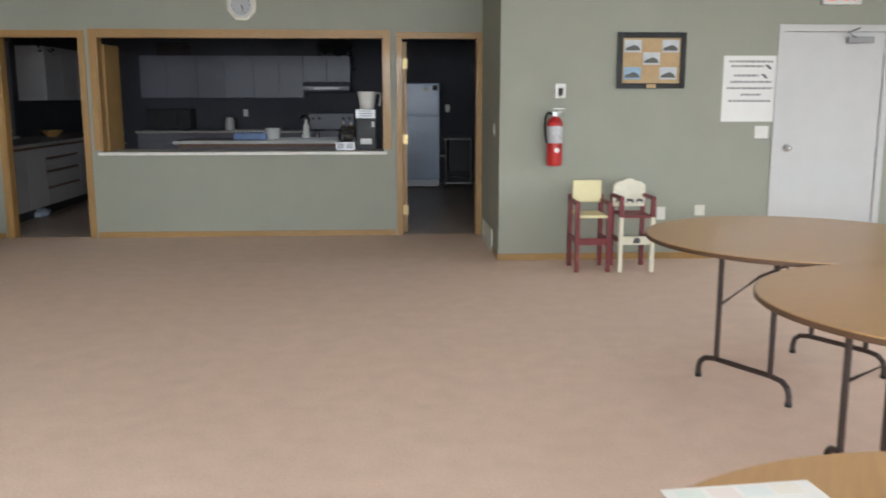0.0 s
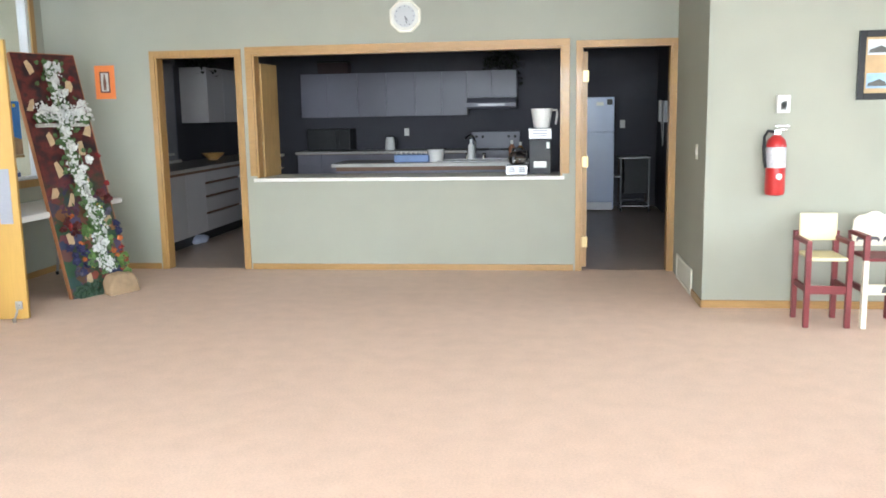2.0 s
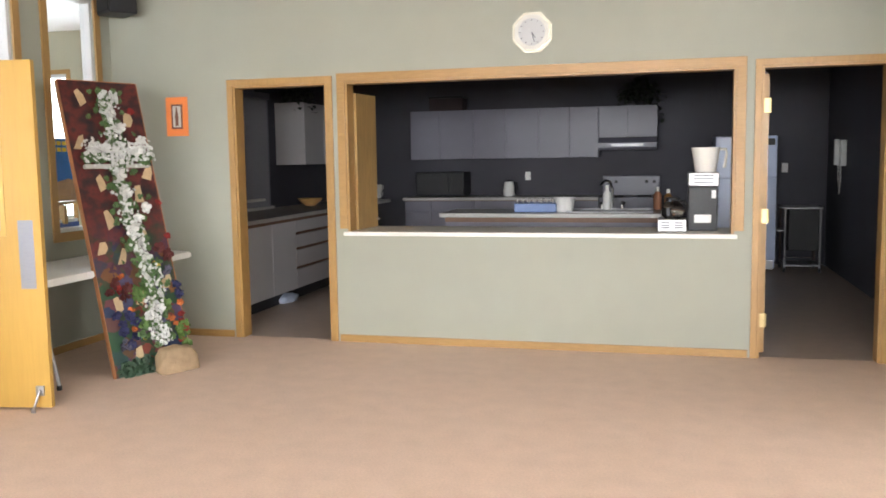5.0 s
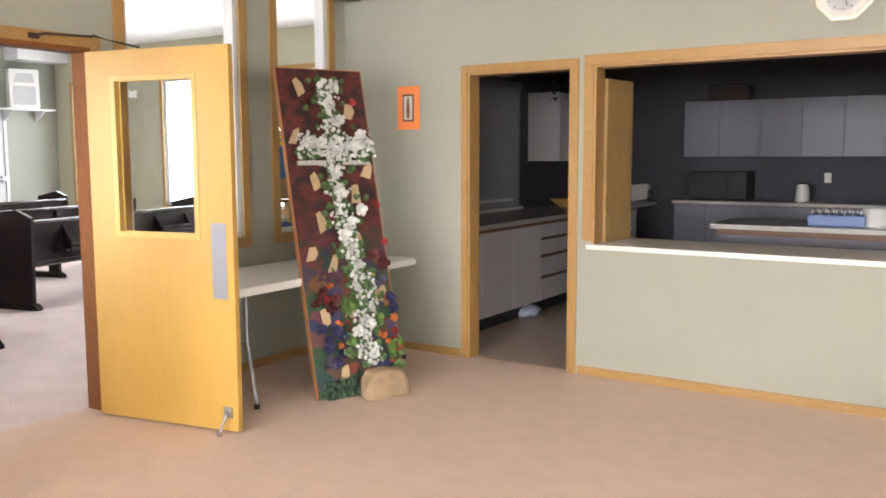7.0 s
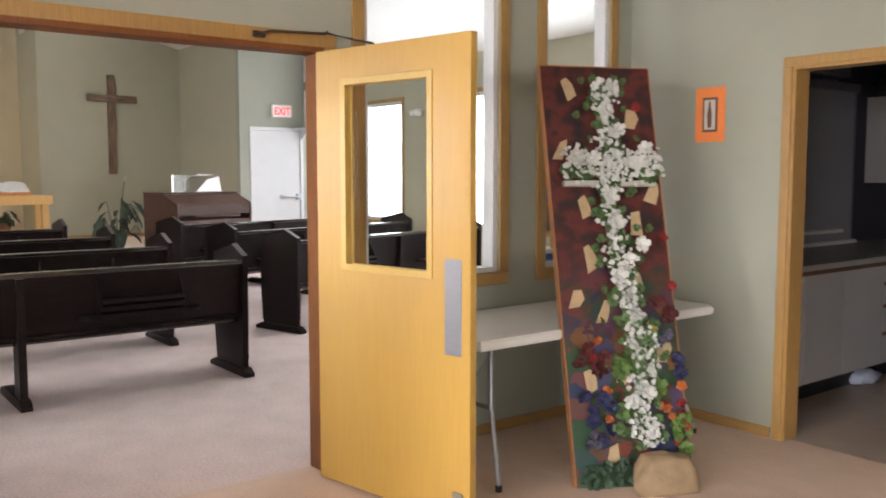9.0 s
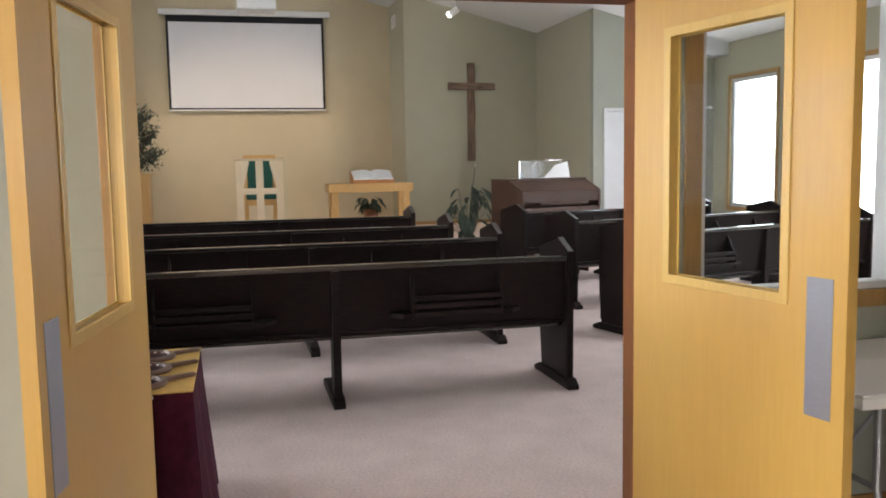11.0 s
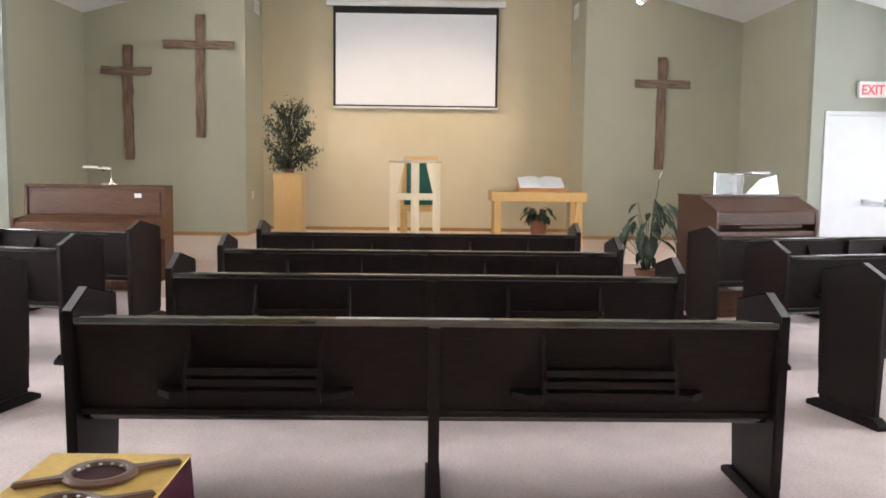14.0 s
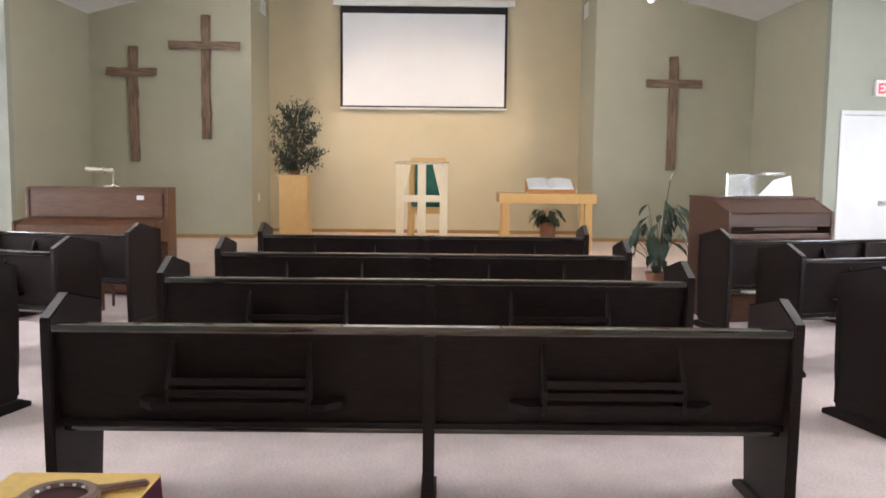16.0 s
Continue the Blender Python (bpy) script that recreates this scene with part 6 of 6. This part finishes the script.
for s in (-1, 1):
    part("rear_leg", cube(-0.28, -0.23, min(s * 0.3, s * 0.205), max(s * 0.3, s * 0.205), 0, 1.20, 0.006), BLOND, ch)
    part("front_leg", cube(0.23, 0.28, min(s * 0.3, s * 0.25), max(s * 0.3, s * 0.25), 0, 0.66, 0.006), BLOND, ch)
    part("arm", cube(-0.23, 0.3, min(s * 0.31, s * 0.24), max(s * 0.31, s * 0.24), 0.66, 0.695, 0.008), BLOND, ch)
part("top_rail", prism(bmesh.new(), [(-0.29, 1.20), (0.29, 1.20), (0.26, 1.285), (-0.26, 1.285)], "x", -0.28, -0.235), BLOND, ch)
part("back_cushion", cube(-0.26, -0.17, -0.21, 0.21, 0.665, 1.19, 0.03), GREEN_UPH, ch, "green upholstered back", smooth=True)
part("seat_cushion", cube(-0.22, 0.28, -0.245, 0.245, 0.545, 0.65, 0.03), GREEN_UPH, ch, "green upholstered seat", smooth=True)
part("seat_rail", cube(0.24, 0.275, -0.25, 0.25, 0.445, 0.545, 0.004), BLOND, ch)

# communion table, open book, plant below
co = thing("communion_table", (-16.2, 7.55, STAGE), "blond oak communion table with thick top", "table")
part("tabletop", cube(-0.3, 0.3, -0.665, 0.665, 0.665, 0.80, 0.006), BLOND, co)
for x in (-0.22, 0.22):
    for s in (-1, 1):
        part("leg", cube(x - 0.045, x + 0.045, s * 0.565 - 0.05, s * 0.565 + 0.05, 0, 0.665, 0.006), BLOND, co)
bo = thing("open_book", (-16.15, 7.60, STAGE + 0.801), "large open book on a wooden slant stand", "book")
part("stand", prism(bmesh.new(), [(0.19, 0.0), (0.19, 0.045), (-0.19, 0.18), (-0.19, 0.0)], "y", -0.33, 0.33), mat("orange_wood", (0.5, 0.2, 0.06), 0.45, var=0.12, scale=16), bo)
bm = bmesh.new()
for s in (-1, 1):
    pts = [(0.0, 0.004), (s * 0.06, 0.03), (s * 0.16, 0.034), (s * 0.31, 0.012), (s * 0.31, 0.0), (0, 0)]
    prism(bm, pts, "x", -0.19, 0.19)
bmesh.ops.transform(bm, matrix=pose(0, 0, 0.118, 0, 19.5, 0), verts=bm.verts[:])
part("pages", bm, PAPER, bo)
rng = random.Random(31)


def small_plant(at, label, r, h, count, w, pot_h, pot_r, leafmat, stalks=False):
    p = thing("potted_plant", at, label, "plant")
    part("pot", lathe(bmesh.new(), [(pot_r * 0.75, 0), (pot_r * 0.95, pot_h * 0.85), (pot_r, pot_h * 0.87), (pot_r, pot_h), (pot_r * 0.88, pot_h), (pot_r * 0.86, pot_h * 0.9)], 24), POT, p, smooth=True)
    part("soil", rod(bmesh.new(), (0, 0, pot_h * 0.86), (0, 0, pot_h * 0.9), pot_r * 0.86, 20), SOIL, p)
    sp = []
    for i in range(count):
        a, k = rng.uniform(0, 6.28), rng.uniform(0.25, 1)
        el = rng.uniform(0.15, 1.0)
        tip = Vector((r * k * math.cos(a), r * k * math.sin(a), pot_h + h * el))
        base = Vector((0.03 * math.cos(a), 0.03 * math.sin(a), pot_h * 0.88))
        mid = (base + tip) / 2 + Vector((0, 0, 0.22 * h * el))
        stem = part("stem", pipe(bmesh.new(), [base, mid, tip], 0.004, 5), leafmat, p)
        d = Vector((math.cos(a) + rng.gauss(0, 0.3), math.sin(a) + rng.gauss(0, 0.3), rng.uniform(-2.2 if stalks else -1.5, -0.2 if stalks else 0.1)))
        L = w * rng.uniform(0.75, 1.3)
        leaf_mesh("leaf", [(tip, d, L, L * (0.38 if stalks else 0.44))], leafmat, stem, "", "")
    if stalks:
        part("flower_stalk", pipe(bmesh.new(), [(0, 0, pot_h), (0.02, 0.04, pot_h + 0.6 * h), (0.03, 0.11, pot_h + 1.22 * h)], 0.005, 6), leafmat, p)
        leaf_mesh("spathe", [(Vector((0.03, 0.11, pot_h + 1.2 * h)), (0.1, 0.2, 1), 0.11, 0.05)], mat("pale_spathe", (0.55, 0.62, 0.48), 0.5, var=0.1), p, "pale spathe", "")
    return p


small_plant((-16.75, 7.66, STAGE), "dark leafy potted plant under the table", 0.20, 0.20, 46, 0.17, 0.36, 0.13, LEAF_L)
small_plant((-13.95, 8.56, 0.172), "large peace lily in a terracotta pot on the step", 0.27, 0.86, 44, 0.25, 0.16, 0.135, LEAF_L, True)

# upright piano with brass lamp
pi = thing("upright_piano", (-14.0, 2.2, 0), "brown walnut upright piano against the platform", "piano")
part("case", cube(-0.28, 0.0, -0.77, 0.77, 0.02, 1.20, 0.006), WALNUT, pi)
part("top_lid", cube(-0.29, 0.03, -0.80, 0.80, 1.20, 1.23, 0.008), WALNUT, pi)
for s in (-1, 1):
    part("side_cheek", prism(bmesh.new(), [(-0.28, 0), (0.0, 0), (0.05, 0.06), (0.05, 0.62), (0.36, 0.66), (0.37, 0.84), (0.33, 0.86), (0.02, 0.88), (0.02, 1.2), (-0.28, 1.2)], "y", min(s * 0.77, s * 0.80), max(s * 0.77, s * 0.80)), WALNUT, pi)
part("upper_panel", cube(0.0, 0.016, -0.74, 0.74, 0.90, 1.16, 0.004), WALNUT, pi)
part("fallboard", prism(bmesh.new(), [(0.0, 0.84), (0.0, 0.885), (0.12, 0.875), (0.35, 0.82), (0.35, 0.80)], "y", -0.768, 0.768), WALNUT, pi)
part("key_slip", cube(0.0, 0.355, -0.768, 0.768, 0.66, 0.80, 0.004), WALNUT, pi)
part("music_ledge", cube(0.016, 0.05, -0.7, 0.7, 0.888, 0.9, 0.003), WALNUT, pi)
part("lower_panel", cube(0.0, 0.02, -0.76, 0.76, 0.06, 0.64, 0.004), WALNUT, pi)
part("name_card", cube(0.0165, 0.02, 0.45, 0.53, 1.09, 1.14), PAPER, pi)
for s in (-1, 1):
    part("front_leg", cube(0.27, 0.33, min(s * 0.7, s * 0.76), max(s * 0.7, s * 0.76), 0, 0.66, 0.006), WALNUT, pi)
la = thing("piano_lamp", (-14.12, 2.34, 1.231), "brass piano lamp on the piano lid", "lamp")
part("base", cube(-0.06, 0.06, -0.09, 0.09, 0, 0.02, 0.006), GOLD, la)
part("stem", pipe(bmesh.new(), [(0, 0, 0.02), (0, 0, 0.16), (0.02, -0.03, 0.19)], 0.012), GOLD, la, smooth=True)
part("shade", rod(bmesh.new(), (0.03, 0.02, 0.185), (0.03, -0.30, 0.2), 0.03, 16), GOLD, la, smooth=True)
be = thing("piano_bench", (-13.1, 2.3, 0), "dark wooden piano bench", "bench")
part("seat", cube(-0.17, 0.17, -0.38, 0.38, 0.46, 0.52, 0.01), WALNUT, be)
for x in (-0.14, 0.14):
    for y in (-0.34, 0.34):
        part("leg", rod(bmesh.new(), (x, y, 0), (x, y, 0.46), 0.014, 10, 0.024), WALNUT, be)

# organ with a clear music desk and lamp
og = thing("electric_organ", (-12.98, 9.382, 0), "brown wooden electric organ with a slatted fall below its lid", "organ", rz=15)
prof = [(-0.42, 0.0), (0.06, 0.0), (0.07, 0.70), (0.27, 0.76), (0.30, 0.86), (0.31, 0.98), (0.30, 1.09), (0.0, 1.212), (-0.42, 1.212)]
for s in (-1, 1):
    part("side_cheek", prism(bmesh.new(), prof, "y", min(s * 0.572, s * 0.60), max(s * 0.572, s * 0.60)), ORGAN, og)
part("case", prism(bmesh.new(), [(-0.41, 0.04), (0.04, 0.04), (0.05, 0.72), (0.10, 0.93), (0.10, 1.12), (0.0, 1.20), (-0.41, 1.20)], "y", -0.571, 0.571), ORGAN, og)
part("key_shelf", prism(bmesh.new(), [(0.05, 0.72), (0.26, 0.77), (0.29, 0.83), (0.29, 0.875), (0.10, 0.885)], "y", -0.570, 0.570), ORGAN, og)
part("lid", prism(bmesh.new(), [(0.005, 1.183), (0.295, 1.066), (0.30, 1.084), (0.005, 1.206)], "y", -0.570, 0.570), ORGAN, og)
part("top_board", cube(-0.43, 0.006, -0.606, 0.606, 1.212, 1.232, 0.005), ORGAN, og)
for i in range(6):
    z = 1.056 - 0.0205 * i
    part("slat", cube(0.276, 0.298, -0.570, 0.570, z - 0.008, z + 0.008, 0.003), ORGAN, og)
part("fall_backing", cube(0.262, 0.2755, -0.570, 0.570, 0.945, 1.066), BLACK, og)
part("pull_rail", cube(0.272, 0.312, -0.33, 0.40, 0.914, 0.932, 0.004), ORGAN, og)
part("music_desk", cube(-0.12, -0.112, -0.36, 0.42, 1.233, 1.46), ACRYLIC, og, "clear acrylic music desk")
part("desk_edge", cube(-0.122, -0.110, -0.372, -0.361, 1.233, 1.465, 0.002), CHROME, og)
part("music_sheet", prism(bmesh.new(), [(0.0, 1.238), (0.42, 1.238), (0.38, 1.445), (0.18, 1.40)], "x", -0.109, -0.105), PAPER, og, "white sheet music")
part("lamp_stem", pipe(bmesh.new(), [(-0.2, -0.10, 1.232), (-0.2, -0.11, 1.39), (-0.17, -0.06, 1.44), (-0.1, 0.06, 1.46)], 0.010), CHROME, og, smooth=True)
part("lamp_shade", cube(-0.12, -0.04, 0.03, 0.27, 1.445, 1.48, 0.01), CHROME, og)
part("pedal_base", cube(0.06, 0.26, -0.5, 0.3, 0.0, 0.27, 0.01), WALNUT, og)
part("loose_paper", cube(0.10, 0.24, -0.3, -0.08, 0.271, 0.285, 0.002), PAPER, og, "white papers")

# exit sign, speaker on its shelf
exit_sign("exit_sign", (SX, 11.665, 2.43), 90, "white exit sign with red letters above the exit door")
sl = thing("wall_shelf", (SX, 12.32, 2.225), "white bracketed shelf on the end wall", "shelf")
part("board", cube(0, 0.36, -0.44, 0.44, 0, 0.025, 0.004), WHITE, sl)
for y in (-0.28, 0.28):
    part("bracket", prism(bmesh.new(), [(0, 0), (0.3, 0), (0.0, -0.2)], "y", y - 0.008, y + 0.008), WHITE, sl)
ls = thing("loudspeaker", (SX + 0.18, 12.29, 2.251), "white loudspeaker with grey grille on the shelf", "speaker", rz=-20)
part("cabinet", cube(-0.15, 0.15, -0.23, 0.23, 0, 0.64, 0.02), PLASTIC_W, ls)
part("grille", cube(0.15, 0.158, -0.17, 0.17, 0.06, 0.36, 0.006), MESHGREY, ls)
part("horn", prism(bmesh.new(), [(-0.16, 0.42), (0.16, 0.42), (0.12, 0.57), (-0.12, 0.57)], "x", 0.15, 0.157), MESHGREY, ls)
fx = thing("wall_sconce", (-11.95 - 1.0, NY1, 2.45), "small white twin lamp on the nave wall", "lamp")
part("plate", rod(bmesh.new(), (0, 0, 0), (0, -0.02, 0), 0.06, 18), PLASTIC_W, fx)
for s in (-1, 1):
    part("lamp_head", rod(bmesh.new(), (s * 0.05, -0.04, 0.02), (s * 0.1, -0.12, -0.03), 0.045, 14, 0.05), PLASTIC_W, fx, smooth=True)

# offering stand with velvet cover and plates
of = thing("offering_stand", (-6.18, 5.09, 0), "small stand under a plum velvet drape", "stand")
N = 56
bm = bmesh.new()


def rect_at(t, a, b):
    """A point on a rectangle's rim, t from 0 to 1."""
    P = 2 * (2 * a + 2 * b)
    d = t * P
    for p, q, L in (((a, -b), (a, b), 2 * b), ((a, b), (-a, b), 2 * a), ((-a, b), (-a, -b), 2 * b), ((-a, -b), (a, -b), 2 * a)):
        if d <= L:
            return Vector((p[0] + (q[0] - p[0]) * d / L, p[1] + (q[1] - p[1]) * d / L, 0))
        d -= L
    return Vector((a, -b, 0))


rings = []
for z in (0.635, 0.62, 0.55, 0.4, 0.2, 0.01):
    f = (0.635 - z) / 0.635
    row = []
    for k in range(N):
        p = rect_at(k / N, 0.39, 0.205)
        out = Vector((p.x / 0.39, p.y / 0.205, 0)).normalized()
        fold = 0.022 * f * math.sin(k * 2 * math.pi * 9 / N + 0.6 * math.sin(k))
        row.append(bm.verts.new((p.x + out.x * (0.05 * f + fold), p.y + out.y * (0.05 * f + fold), z)))
    rings.append(row)
for a, b in zip(rings, rings[1:]):
    for k in range(N):
        bm.faces.new((a[k], a[(k + 1) % N], b[(k + 1) % N], b[k]))
bm.faces.new(rings[0])
bmesh.ops.recalc_face_normals(bm, faces=bm.faces[:])
part("velvet_drape", bm, VELVET, of, "plum velvet drape with soft folds", smooth=True)
part("gold_top_cloth", cube(-0.392, 0.392, -0.207, 0.207, 0.636, 0.642, 0.002), GOLDCLOTH, of, "gold cloth on the top")
for y in (-0.1, 0.06):
    bm = bmesh.new()
    bmesh.ops.create_icosphere(bm, subdivisions=2, radius=0.007, matrix=pose(0.394, y, 0.626))
    part("pin_head", bm, PAPER, of)


def offering_plate(x, y, rz):
    p = thing("offering_plate", (x, y, 0.643), "dark turned wooden offering plate with long handles", "offering plate", "offering plates on the stand", rz=rz)
    part("rim", lathe(bmesh.new(), [(0.065, 0.0), (0.098, 0.004), (0.102, 0.014), (0.088, 0.023), (0.074, 0.021), (0.069, 0.008)], 36), PLATEWOOD, p, smooth=True)
    part("felt_well", rod(bmesh.new(), (0, 0, 0.004), (0, 0, 0.009), 0.07, 28), PLATEFELT, p, "maroon felt lining")
    for s in (-1, 1):
        bm = prism(bmesh.new(), [(-0.024, s * 0.088), (0.024, s * 0.088), (0.015, s * 0.13), (0.014, s * 0.22), (-0.014, s * 0.22), (-0.015, s * 0.13)], "z", 0.004, 0.02)
        bmesh.ops.bevel(bm, geom=bm.edges[:], offset=0.005, segments=2, affect="EDGES")
        part("handle", bm, PLATEWOOD, p)
    for k in range(5):
        a = 0.4 + k * 0.5
        part("bead", rod(bmesh.new(), (0.066 * math.cos(a + 1.6), 0.066 * math.sin(a + 1.6), 0.014), (0.066 * math.cos(a + 1.6), 0.066 * math.sin(a + 1.6), 0.018), 0.005, 8), PAPER, p)


offering_plate(-5.90, 5.10, 27)
offering_plate(-6.13, 5.10, 27)
offering_plate(-6.37, 5.10, 27)


# ivy on top of the kitchen cabinets
rng = random.Random(77)
IVY = mat("dark_ivy_leaf", (0.012, 0.018, 0.010), 0.6, var=0.3, scale=30)


def ivy(at, label, rx, ry, h, drop, count):
    v = thing("ivy_plant", at, label, "plant", "dark ivy on the kitchen cabinets")
    part("pot", lathe(bmesh.new(), [(0.06, 0), (0.08, 0.1), (0.085, 0.11), (0.07, 0.1)], 18), BLACK, v, smooth=True)
    sp = []
    for i in range(count):
        a, k = rng.uniform(0, 6.28), math.sqrt(rng.random())
        x, y = rx * k * math.cos(a), ry * k * math.sin(a)
        z = 0.04 + h * rng.random() * (1 - 0.6 * k) - (drop * rng.random() if k > 0.85 and x > 0.5 * rx else 0)
        sp.append(((x, y, z), (rng.gauss(0, 1), rng.gauss(0, 1), rng.gauss(-0.2, 0.6)), rng.uniform(0.05, 0.09), rng.uniform(0.04, 0.06)))
    leaf_mesh("foliage", sp, IVY, v, "dark ivy leaves")


ivy((-5.27, 12.40, 2.121), "dark ivy trailing off the side wall cabinet", 0.17, 0.34, 0.24, 0.22, 240)
ivy((-1.38, 14.62, 2.101), "bushy dark ivy trailing off the wall cabinets", 0.30, 0.15, 0.42, 0.30, 330)
